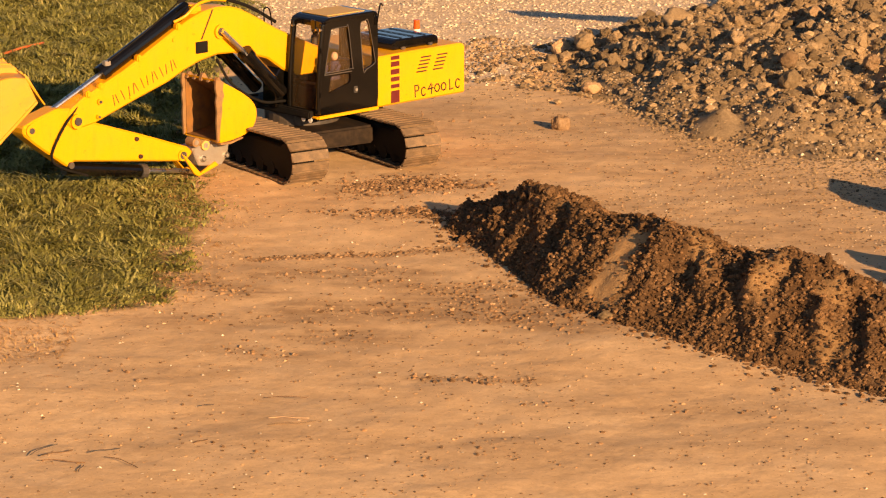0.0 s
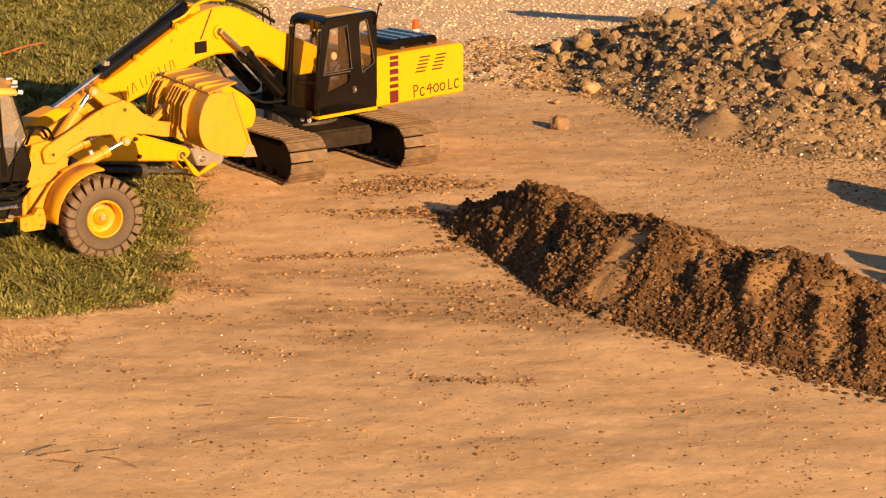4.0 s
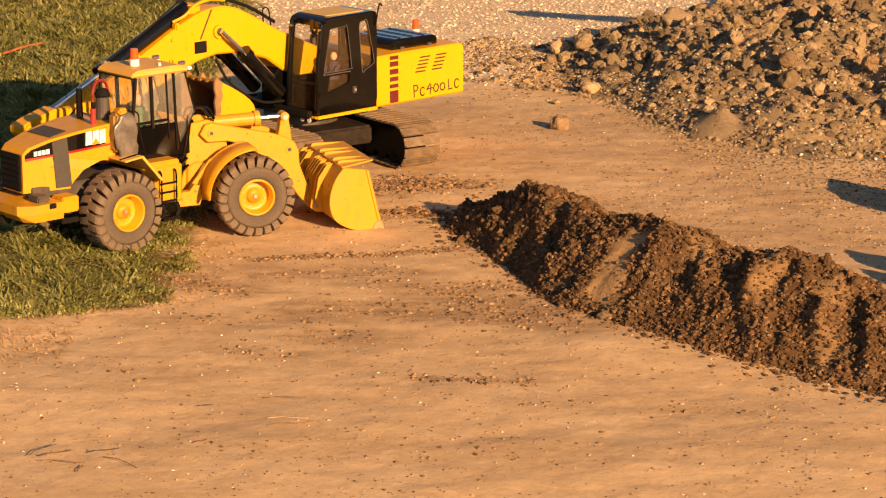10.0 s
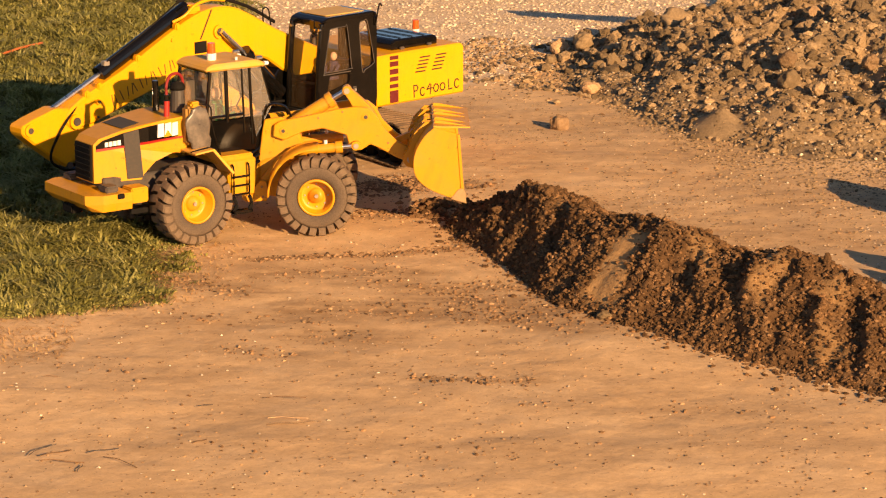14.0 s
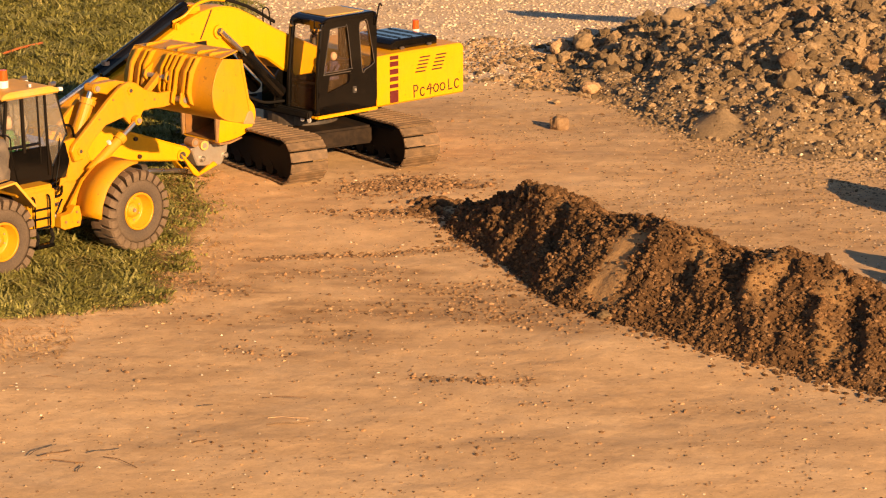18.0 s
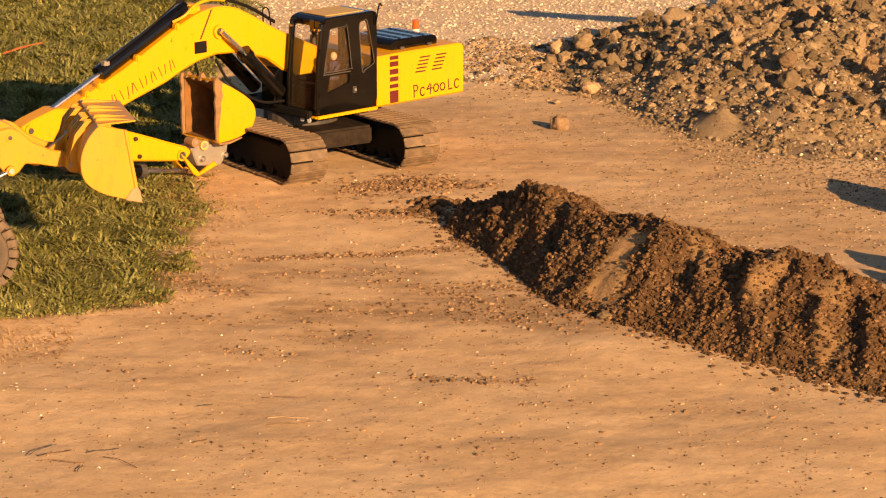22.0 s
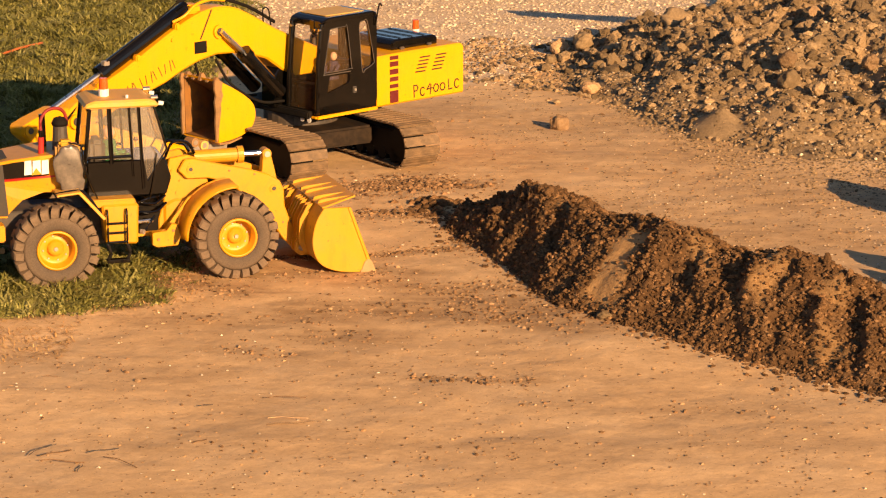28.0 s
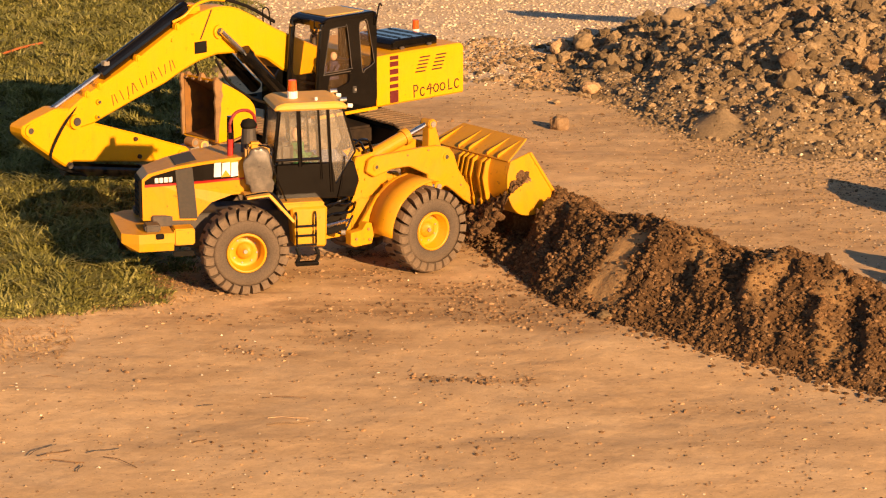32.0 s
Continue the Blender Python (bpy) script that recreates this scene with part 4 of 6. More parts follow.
    part("piston_rod", rod(B(), (0.4337, 0, 0.1994), (0.588, 0, 0.1275), 0.0045, 12), CHROME, cyl)
    part("gland", rod(B(), (0.425, 0, 0.2037), (0.438, 0, 0.1973), 0.0142, 16), BLACK, cyl)
    part("port_block", block(B(), (0.428, 0.006, 0.2165), (0.012, 0.010, 0.008), 0.001), STEEL, cyl)
    part("eye_lug", block(B(), (0.246, 0, 0.287), (0.030, 0.030, 0.016), 0.004), DIGGER_YELLOW, cyl)
    part("hose_loop", hose(B(), [(0.292, 0.014, 0.270), (0.272, 0.022, 0.2800), (0.250, 0.022, 0.2950), (0.215, 0.018, 0.3005), (0.180, 0.014, 0.2955)], 0.0026), DIGGER_YELLOW, cyl)
    part("hose", hose(B(), [(0.280, 0.010, 0.302), (0.24, 0.014, 0.309), (0.19, 0.014, 0.300), (0.13, 0.016, 0.279), (0.07, 0.014, 0.246)], 0.0030), GRILLE, cyl)
    part("hose", hose(B(), [(0.428, 0.010, 0.2195), (0.36, 0.014, 0.2560), (0.31, 0.014, 0.2850), (0.28, 0.012, 0.302)], 0.0014), GRILLE, cyl)
    part("grab_handle", hose(B(), [(0.100, 0.020, 0.250), (0.100, 0.020, 0.272), (0.088, 0.020, 0.270), (0.083, 0.020, 0.242)], 0.0013, 6), BLACK, boom)
    cyl = part("bucket_cylinder", rod(B(), (0.5158, 0, 0.0500), (0.352, 0, 0.0215), 0.0108, 14), BLACK, digger)
    part("piston_rod", rod(B(), (0.352, 0, 0.0215), (0.258, 0, 0.0085), 0.0040, 12), CHROME, cyl)
    part("gland", rod(B(), (0.362, 0, 0.0232), (0.350, 0, 0.0212), 0.0128, 14), DARK, cyl)
    part("hose", hose(B(), [(0.50, 0.020, 0.155), (0.535, 0.024, 0.120), (0.555, 0.022, 0.080), (0.535, 0.02, 0.058), (0.48, 0.016, 0.036)], 0.0022), GRILLE, cyl)
    for y in (-0.034, 0.034):
        cyl = part("boom_cylinder", rod(B(), (0.075, y, 0.125), (0.155, y, 0.204), 0.0118, 14), BLACK, digger)
        part("piston_rod", rod(B(), (0.155, y, 0.204), (0.204, y, 0.247), 0.0043, 12), CHROME, cyl)
        part("gland", rod(B(), (0.147, y, 0.196), (0.157, y, 0.206), 0.0142, 14), BLACK, cyl)
        part("hose", hose(B(), [(0.215, y * 0.9, 0.20), (0.19, y * 1.2, 0.155), (0.13, y * 1.3, 0.118), (0.07, y * 1.1, 0.11)], 0.0024), GRILLE, cyl)
    for y in (-0.021, 0.021):
        part("rocker_link", prism(B(), [(0.289, 0.046), (0.280, 0.040), (0.246, 0.004), (0.252, 0.0005), (0.262, 0.006)], y - 0.003, y + 0.003, 0.001), DIGGER_YELLOW, digger)
        part("rocker_link", prism(B(), [(0.252, 0.001), (0.246, 0.008), (0.216, 0.022), (0.209, 0.015)], y - 0.003, y + 0.003, 0.001), DIGGER_YELLOW, digger)
    part("bucket_bracket", prism(B(), [(0.264, 0.050), (0.250, 0.018), (0.200, 0.012), (0.184, 0.030), (0.194, 0.052), (0.230, 0.056)], -0.020, 0.020, 0.002), STEEL, digger)
    for x, z, r, mat in ((0.2423, 0.0302, 0.0052, CHROME), (0.1914, 0.0296, 0.0056, CHROME), (0.238, 0.0532, 0.0085, ROOF_YELLOW), (0.258, 0.0610, 0.0080, WORN)):
        part("pin", rod(B(), (x, 0.004, z), (x, 0.0250, z), r, 14), mat, digger)
        part("pin_end", rod(B(), (x, 0.0245, z), (x, 0.0262, z), r * 0.55, 10), STEEL, digger)


build_boom()


def build_dig_bucket():
    W = 0.046
    back = [(0.226, 0.167), (0.213, 0.161), (0.190, 0.1485), (0.164, 0.132), (0.148, 0.1165), (0.1430, 0.099), (0.150, 0.079), (0.168, 0.0670), (0.195, 0.0608), (0.225, 0.0585)]
    back = curve(back)
    inner = [(x + (0.215 - x) * 0.06, z + (0.110 - z) * 0.06) for x, z in back]
    shell = part("digging_bucket", prism(B(), back + inner[::-1], -W, W, 0.0), DIGGER_YELLOW, digger, "curled yellow digging bucket with worn edges")
    for y in (-W, W):
        part("side_plate", prism(B(), back, y - 0.0022, y + 0.0022, 0.0008), DIGGER_YELLOW, shell)
        part("side_cutter", prism(B(), [(0.226, 0.169), (0.214, 0.163), (0.217, 0.150), (0.214, 0.140), (0.219, 0.126), (0.2185, 0.114), (0.223, 0.09), (0.226, 0.064), (0.230, 0.060), (0.2315, 0.098), (0.230, 0.112), (0.2325, 0.130), (0.2295, 0.140), (0.2325, 0.152), (0.2315, 0.168)], y - 0.0028, y + 0.0028, 0.001), WORN, shell)
    lining = [(x + (0.222 - x) * 0.09, z + (0.110 - z) * 0.09) for x, z in back]
    deep = [(x + 0.0012, z) for x, z in lining]
    part("soil_lining", prism(B(), lining + deep[::-1], -W + 0.003, W - 0.003, 0.0), RUSTY, shell, "dark soil caked inside")
    part("soil_lining", prism(B(), lining, -W + 0.0024, -W + 0.0040, 0.0), RUSTY, shell)
    for k, top in enumerate((0.171, 0.168, 0.173, 0.167, 0.170)):
        y = -0.038 + 0.019 * k
        part("tooth", prism(B(), [(0.210, 0.160), (0.228, 0.160), (0.224, top), (0.219, top + 0.001)], y - 0.0045, y + 0.0040, 0.0012), WORN, shell)
    part("wear_strip", prism(B(), [(0.222, 0.0545), (0.200, 0.0535), (0.172, 0.060), (0.174, 0.0625), (0.200, 0.0575), (0.222, 0.0580)], -W, W, 0.0), WORN, shell)
    for y in (-0.016, 0.016):
        part("ear", prism(B(), [(0.225, 0.058), (0.180, 0.062), (0.186, 0.028), (0.205, 0.022), (0.245, 0.030), (0.243, 0.050)], y - 0.003, y + 0.003, 0.001), STEEL, shell)


build_dig_bucket()


def figure(name, label, m, shirt, size=1.0):
    """A small moulded toy driver in one plain mesh: seat, torso, arms and head."""
    bm = B()
    bmesh.ops.create_uvsphere(bm, u_segments=14, v_segments=10, radius=0.0095, matrix=Matrix.Translation((0, 0, 0.058)) @ Matrix.Diagonal((1, 0.92, 1.2, 1)))
    k = len(bm.faces)
    rod(bm, (0, 0, 0.0), (0, 0, 0.045), 0.015, 12, 0.011)
    block(bm, (0, 0, 0.036), (0.016, 0.040, 0.014), 0.005)
    for y in (-0.019, 0.019):
        rod(bm, (0.0, y, 0.038), (0.014, y, 0.018), 0.0045, 8)
        rod(bm, (0.014, y, 0.018), (0.030, y * 0.7, 0.021), 0.004, 8)
        rod(bm, (0.0, y * 0.5, 0.004), (0.034, y * 0.6, 0.006), 0.0065, 8)
    bmesh.ops.scale(bm, vec=(size, size, size), verts=bm.verts)
    bm.faces.ensure_lookup_table()
    for i, f in enumerate(bm.faces):
        f.material_index = 0 if i < k else 1
        f.smooth = True
    ob = part(name, bm, SKIN)
    ob.data.materials.append(shirt)
    ob.matrix_basis = m
    return tagged(ob, label, "toy figure")


figure("toy_driver", "small moulded toy driver in navy on excavator seat", DIGGER @ pose(-0.004, 0.084, 0.146), BLUE, 0.68)


# ---------------------------------------------------------------- wheel loader
WR = 0.0625                      # wheel radius
HINGE = 0.1183                   # rear axle to centre joint
REACH = 0.1413                   # centre joint to front axle
loader = thing("wheel_loader", "dusty yellow scale-model articulated wheel loader at work", "wheel loader")


def lug_mesh(h):
    """One tread bar from the middle of the tread out over the shoulder."""
    prof = [(0.0560, -0.001), (0.0622, -0.001), (0.0626, 0.012), (0.0618, 0.0205), (0.0595, 0.0238), (0.0545, 0.0246), (0.0478, 0.0240), (0.0485, 0.0180)]
    bm = B()
    rings = []
    for w in (-1, 1):
        rings.append([bm.verts.new((r, y * h, w * (0.0061 - 0.0008 * y / 0.025) + 0.0055 * (y / 0.025) ** 2)) for r, y in prof])
    n = len(prof)
    fs = [bm.faces.new(rings[0]), bm.faces.new(rings[1][::-1])]
    fs += [bm.faces.new((rings[0][i], rings[1][i], rings[1][(i + 1) % n], rings[0][(i + 1) % n])) for i in range(n)]
    bmesh.ops.recalc_face_normals(bm, faces=fs)
    me = bpy.data.meshes.new("tread_lug")
    bm.to_mesh(me)
    bm.free()
    me.materials.append(RUBBER)
    return me


LUG = {h: lug_mesh(h) for h in (-1, 1)}


def build_wheel(side):
    """A wheel round the y axis; side is -1 for the right-hand one, whose face looks to -y."""
    s = side
    rim = part("wheel", lathe(B(), [(0.0290, 0.023 * s), (0.0268, 0.0238 * s), (0.0252, 0.0225 * s), (0.0244, 0.004 * s), (0.0225, 0.0025 * s), (0.0130, 0.0030 * s), (0.0112, 0.0050 * s), (0.0105, 0.0100 * s), (0.0, 0.0105 * s), (0.0, -0.018 * s), (0.029, -0.020 * s)], 36, True), LOADER_YELLOW, loader, "yellow rim with a black lugged tyre", True)
    tyre = part("tyre", lathe(B(), [(0.0283, 0.0205 * s), (0.034, 0.0235 * s), (0.044, 0.0240 * s), (0.0482, 0.0226 * s), (0.0470, 0.015 * s), (0.0470, -0.015 * s), (0.0482, -0.0226 * s), (0.044, -0.0240 * s), (0.034, -0.0235 * s), (0.0283, -0.0205 * s)], 48), RUBBER, rim, "dust-coated deep-lugged black rubber tyre", True)
    # the tread floor is darkened by colour, as the shaded grooves look
    part("tread_base", lathe(B(), [(0.0478, 0.0220), (0.0510, 0.0186), (0.0540, 0.0130), (0.0555, 0.006), (0.0555, -0.006), (0.0540, -0.0130), (0.0510, -0.0186), (0.0478, -0.0220)], 48), GROOVE, rim, "tyre rubber between the lugs, coloured dark for groove shade", True)
    n = 23
    for k in range(n):
        for h in (-1, 1):
            a = 2 * math.pi * (k + (0.25 if h > 0 else -0.25)) / n
            lug = new("tread_lug", LUG[h])
            lug.parent = rim
            lug.matrix_basis = Matrix.Rotation(-a, 4, "Y")
    part("hub_cap", rod(B(), (0, 0.0103 * s, 0), (0, 0.0130 * s, 0), 0.0030, 10), STEEL, rim)
    for k in range(8):
        a = 2 * math.pi * k / 8
        c = Vector((0.0180 * math.cos(a), 0.0025 * s, 0.0180 * math.sin(a)))
        part("wheel_nut", rod(B(), c, c + Vector((0, 0.0016 * s, 0)), 0.0014, 6), STEEL, rim)
    return rim


rear_wheels = [(build_wheel(-1), -0.0835), (build_wheel(1), 0.0835)]
front_wheels = [(build_wheel(-1), -0.0835), (build_wheel(1), 0.0835)]


def build_rear():
    chassis = part("rear_frame", prism(B(), [(-0.125, 0.062), (0.10, 0.050), (0.125, 0.060), (0.125, 0.108), (-0.125, 0.108)], -0.036, 0.036, 0.002), DARK, loader)
    part("rear_axle", rod(B(), (0, -0.068, WR), (0, 0.068, WR), 0.014, 14), LOADER_YELLOW, chassis)

    def flare(x, z, y):
        w = 0.028 + 0.021 * min(1.0, max(0.0, (x + 0.137) / 0.11))
        return math.copysign(w, y)

    hood_prof = [(-0.137, 0.100), (-0.137, 0.160), (-0.128, 0.1685), (-0.095, 0.178), (-0.055, 0.1855), (-0.015, 0.190), (0.028, 0.192), (0.028, 0.130), (0.040, 0.1345), (0.018, 0.1370), (-0.010, 0.1365), (-0.040, 0.126), (-0.058, 0.108), (-0.062, 0.100)]
    hood = part("engine_hood", prism(B(), hood_prof, -1, 1, 0.0, flare), LOADER_YELLOW, loader, "yellow sloping engine hood with black side stripe")

    def side_quad(bm, pts, s, lift):
        vs = [bm.verts.new((x, math.copysign(abs(flare(x, z, s)) + lift, s), z)) for x, z in pts]
        lo = [bm.verts.new((x, math.copysign(abs(flare(x, z, s)) - 0.0006, s), z)) for x, z in pts]
        bm.faces.new(vs)
        for i in range(len(pts)):
            bm.faces.new((vs[i], lo[i], lo[(i + 1) % len(pts)], vs[(i + 1) % len(pts)]))
        return bm

    for s in (-1, 1):
        part("side_stripe", side_quad(B(), [(-0.133, 0.1525), (-0.133, 0.158), (-0.122, 0.1655), (-0.090, 0.1745), (-0.050, 0.1815), (0.0, 0.1865), (0.027, 0.1875), (0.027, 0.1625), (-0.05, 0.1585)], s, 0.0008), BLACK, hood)
        part("red_line", side_quad(B(), [(-0.133, 0.1490), (-0.133, 0.1530), (-0.05, 0.1592), (0.027, 0.1632), (0.027, 0.1592), (-0.05, 0.1550)], s, 0.0012), RED, hood)
        part("side_vent", side_quad(B(), [(-0.085, 0.103), (-0.090, 0.1740), (-0.066, 0.1785), (-0.060, 0.103)], s, 0.0016), VENT, hood)
        # plain white and yellow blocks on the stripe
        bm = B()
        for x0, x1 in ((-0.036, -0.0255), (-0.0245, -0.0125), (-0.0115, -0.001)):
            side_quad(bm, [(x0, 0.1630), (x0 + 0.001, 0.1835), (x1, 0.1845), (x1, 0.1640)], s, 0.0014)
        part("white_mark", bm, WHITE, hood)
        part("yellow_mark", side_quad(B(), [(-0.0260, 0.1630), (-0.0190, 0.1735), (-0.0120, 0.1638)], s, 0.0019), LOADER_YELLOW, hood)
        bm = B()
        for k in range(4):
            x0 = -0.119 + 0.0065 * k
            side_quad(bm, [(x0, 0.1555 + 0.0004 * k), (x0, 0.1625 + 0.0006 * k), (x0 + 0.0052, 0.1628 + 0.0006 * k), (x0 + 0.0052, 0.1558 + 0.0004 * k)], s, 0.0014)
        part("white_mark", bm, WHITE, hood)
    part("top_vent", prism(B(), [(-0.088, 0.1800), (-0.058, 0.1856), (-0.058, 0.1862), (-0.088, 0.1807)], -0.030, 0.030), VENT, hood)
    gr = part("rear_grille", block(B(), (-0.1385, 0, 0.131), (0.004, 0.050, 0.056), 0.001), GRILLE, hood)
    for k in range(6):
        part("grille_slat", block(B(), (-0.1412, 0, 0.109 + 0.0088 * k), (0.0016, 0.045, 0.0016)), GRILLE, gr)
    # counterweight bumper with clipped corners
    bm = B()
    outline = [(-0.100, -0.080), (-0.150, -0.080), (-0.173, -0.064), (-0.173, 0.064), (-0.150, 0.080), (-0.100, 0.080)]
    lo = [bm.verts.new((x + (0.012 if x < -0.16 else 0.0), y * 0.97, 0.066)) for x, y in outline]
    mid = [bm.verts.new((x, y, 0.078)) for x, y in outline]
    hi = [bm.verts.new((x, y, 0.092)) for x, y in outline]
    bm.faces.new(lo)
    bm.faces.new(hi[::-1])
    for a, b in ((lo, mid), (mid, hi)):
        for i in range(6):
            bm.faces.new((a[i], a[(i + 1) % 6], b[(i + 1) % 6], b[i]))
    cw = part("counterweight", bm, LOADER_YELLOW, loader, "broad yellow rear counterweight")
    for s in (-1, 1):
        part("tail_lamp_box", block(B(), (-0.128, 0.056 * s, 0.097), (0.022, 0.026, 0.010), 0.002), DARK, cw)
        part("side_box", block(B(), (-0.084, 0.060 * s, 0.084), (0.030, 0.030, 0.024), 0.002), LOADER_YELLOW, cw)
        part("tail_light", block(B(), (-0.120, 0.0805 * s, 0.088), (0.012, 0.003, 0.008), 0.001), GRILLE, cw)
        part("hanger", block(B(), (-0.086, 0.074 * s, 0.060), (0.030, 0.004, 0.008), 0.001), GRILLE, cw)
    part("tow_hitch", block(B(), (-0.160, 0, 0.062), (0.020, 0.030, 0.014), 0.002), GRILLE, cw)
    # exhaust stack with its red hose
    st = part("exhaust_stack", rod(B(), (0.000, 0.018, 0.188), (0.000, 0.018, 0.238), 0.0055, 12, 0.0046), BLACK, loader)
    part("red_hose", hose(B(), [(-0.008, -0.030, 0.220), (-0.008, -0.030, 0.238), (0.002, -0.024, 0.2510), (0.018, -0.018, 0.2525), (0.029, -0.014, 0.244), (0.032, -0.012, 0.225)], 0.0024), HOSE_RED, st, "loop of dark red hose")
    part("red_canister", rod(B(), (-0.009, -0.030, 0.190), (-0.008, -0.030, 0.214), 0.0044, 12), RED, st)
    part("hose_clamp", rod(B(), (-0.008, -0.030, 0.213), (-0.008, -0.030, 0.224), 0.0036, 10), BLACK, st)
    part("air_cleaner", rod(B(), (0.022, -0.012, 0.19), (0.022, -0.012, 0.226), 0.0125, 14, 0.0100), DARK, st)
    part("air_cleaner_cap", lathe(B(), [(0.0, 0.0), (0.0110, 0.0), (0.0125, 0.004), (0.0090, 0.011), (0.0, 0.014)], 18, True), GRILLE, st, "", True).matrix_basis = pose(0.022, -0.012, 0.226, 90, 0, 0)


build_rear()


def build_loader_cab():
    x0, x1, xw = 0.055, 0.160, 0.170
    W, zb, zm, zt = 0.0450, 0.122, 0.182, 0.2535
    base = part("cab_base", prism(B(), [(x0, zb), (xw, zb), (xw + 0.008, zb + 0.025), (xw, zm - 0.006), (x0, zm - 0.006)], -W, W, 0.002), BLACK, loader, "black-framed glazed operator cab")
    part("cab_deck", block(B(), (0.0865, 0, 0.1195), (0.067, 0.146, 0.011), 0.002), LOADER_YELLOW, base)

    def post(name, a, b, r=0.0030):
        part(name, rod(B(), a, b, r, 8), BLACK, base)

    for s in (-1, 1):
        y = W * s
        post("post", (x0 - 0.003, y, zm - 0.01), (x0 + 0.006, y, zt))
        post("post", (0.091, y, zm - 0.01), (0.089, y, zt), 0.0034)
        post("post", (0.122, y, zm - 0.03), (0.118, y, zt), 0.0018)
        post("post", (0.137, y, zm - 0.05), (0.132, y, zt), 0.0026)
        post("post", (xw + 0.002, y, zm + 0.008), (x1 - 0.006, y, zt), 0.0016)
        post("post", (xw + 0.002, y, zm + 0.008), (0.143, y, zm - 0.038), 0.0014)
        post("rail", (x0, y, zm), (0.121, y, zm), 0.0024)
        a = plate("side_window", [(x0, zm - 0.002), (0.135, zm - 0.006), (0.131, zt), (x0 + 0.007, zt)], y - 0.0005, y + 0.0005, GLASS, base, 0.0)
        b = plate("side_window", [(0.137, zm - 0.002), (0.143, zm - 0.038), (xw + 0.002, zm + 0.008), (x1 - 0.006, zt), (0.131, zt)], y - 0.0005, y + 0.0005, GLASS_GREY, base, 0.0)
        a.visible_shadow = b.visible_shadow = False
        part("hand_rail", hose(B(), [(0.145, y * 1.10, 0.118), (0.152, y * 1.12, 0.150), (0.156, y * 1.08, 0.185)], 0.0008, 6), BLACK, base)
    for x, z in ((x0 + 0.004, zt), (x1 - 0.008, zt), (x0, zm)):
        post("rail", (x, -W, z), (x, W, z))
    bm = B()
    q = [(xw + 0.002, -W, zm + 0.006), (xw + 0.002, W, zm + 0.006), (x1 - 0.006, W, zt), (x1 - 0.006, -W, zt)]
    vs = [bm.verts.new(p) for p in q]
    lo = [bm.verts.new((p[0] - 0.001, p[1], p[2])) for p in q]
    bm.faces.new(vs)
    bm.faces.new(lo[::-1])
    for i in range(4):
        bm.faces.new((vs[i], lo[i], lo[(i + 1) % 4], vs[(i + 1) % 4]))
    ws = part("windscreen", bm, GLASS_GREY, base)
    bw = plate("rear_window", [(x0, zm), (x0 + 0.001, zm), (x0 + 0.005, zt), (x0 + 0.004, zt)], -W, W, GLASS, base, 0.0)
    ws.visible_shadow = bw.visible_shadow = False
    roof = part("roof", prism(B(), [(x0 - 0.002, zt), (x1 + 0.002, zt - 0.001), (x1 + 0.001, zt + 0.006), (x1 - 0.014, zt + 0.0115), (x0 + 0.012, zt + 0.0115), (x0 - 0.001, zt + 0.006)], -W - 0.002, W + 0.002, 0.003), LOADER_ROOF, base, "dusty pale yellow cab roof")
    be = part("beacon", rod(B(), (0.088, -0.0057, zt + 0.010), (0.088, -0.0057, zt + 0.022), 0.0075, 14), WHITE, base)
    part("lens", rod(B(), (0.088, -0.0057, zt + 0.022), (0.088, -0.0057, zt + 0.038), 0.0068, 14, 0.006), ORANGE, be, "orange beacon lens")
    for y in (-0.034, 0.034):
        part("roof_lamp", rod(B(), (x1 - 0.008, y, zt + 0.0115), (x1 + 0.002, y, zt + 0.0115), 0.0034, 10), CHROME, roof)
        part("roof_lamp", rod(B(), (x1 + 0.002, y * 1.2, zt + 0.004), (x1 + 0.009, y * 1.2, zt + 0.003), 0.0032, 10), WHITE, roof)
    part("antenna_stub", rod(B(), (0.118, -0.030, zt + 0.010), (0.118, -0.030, zt + 0.016), 0.0022, 8), WHITE, roof)
    part("seat", block(B(), (0.075, 0, 0.165), (0.022, 0.046, 0.075), 0.006), DARK, base)
    # a lumpy scuffed grey side panel stands by the rear corner of the cab
    bm = B()
    bmesh.ops.create_icosphere(bm, subdivisions=4, radius=1.0)
    for v in bm.verts:
        p = v.co
        k = 1 + 0.30 * noise.noise(Vector((p.x * 1.6, 3.0, p.z * 2.6))) + 0.14 * noise.noise(Vector((p.x * 5, 9.0, p.z * 6)))
        q = abs(p.z) ** 0.7 * (1 if p.z > 0 else -1)
        v.co = Vector((0.0285 + 0.0205 * k * p.x - 0.002 * q, -0.066 + 0.0042 * p.y, 0.170 + 0.037 * q * (1 + 0.1 * noise.noise(p * 3))))
    part("scuffed_side_panel", bm, SMOKE, loader, "lumpy scuffed grey plastic side panel", True)
    part("panel_box", block(B(), (0.026, -0.0540, 0.178), (0.036, 0.018, 0.060), 0.004), GRIMY_YELLOW, loader)
    part("panel_cap", block(B(), (0.022, -0.060, 0.2105), (0.018, 0.016, 0.009), 0.003), LOADER_YELLOW, loader)
    part("panel_cable", hose(B(), [(0.026, -0.070, 0.212), (0.043, -0.074, 0.206), (0.046, -0.073, 0.182), (0.056, -0.069, 0.150), (0.066, -0.064, 0.126)], 0.0012, 6), BLACK, loader)
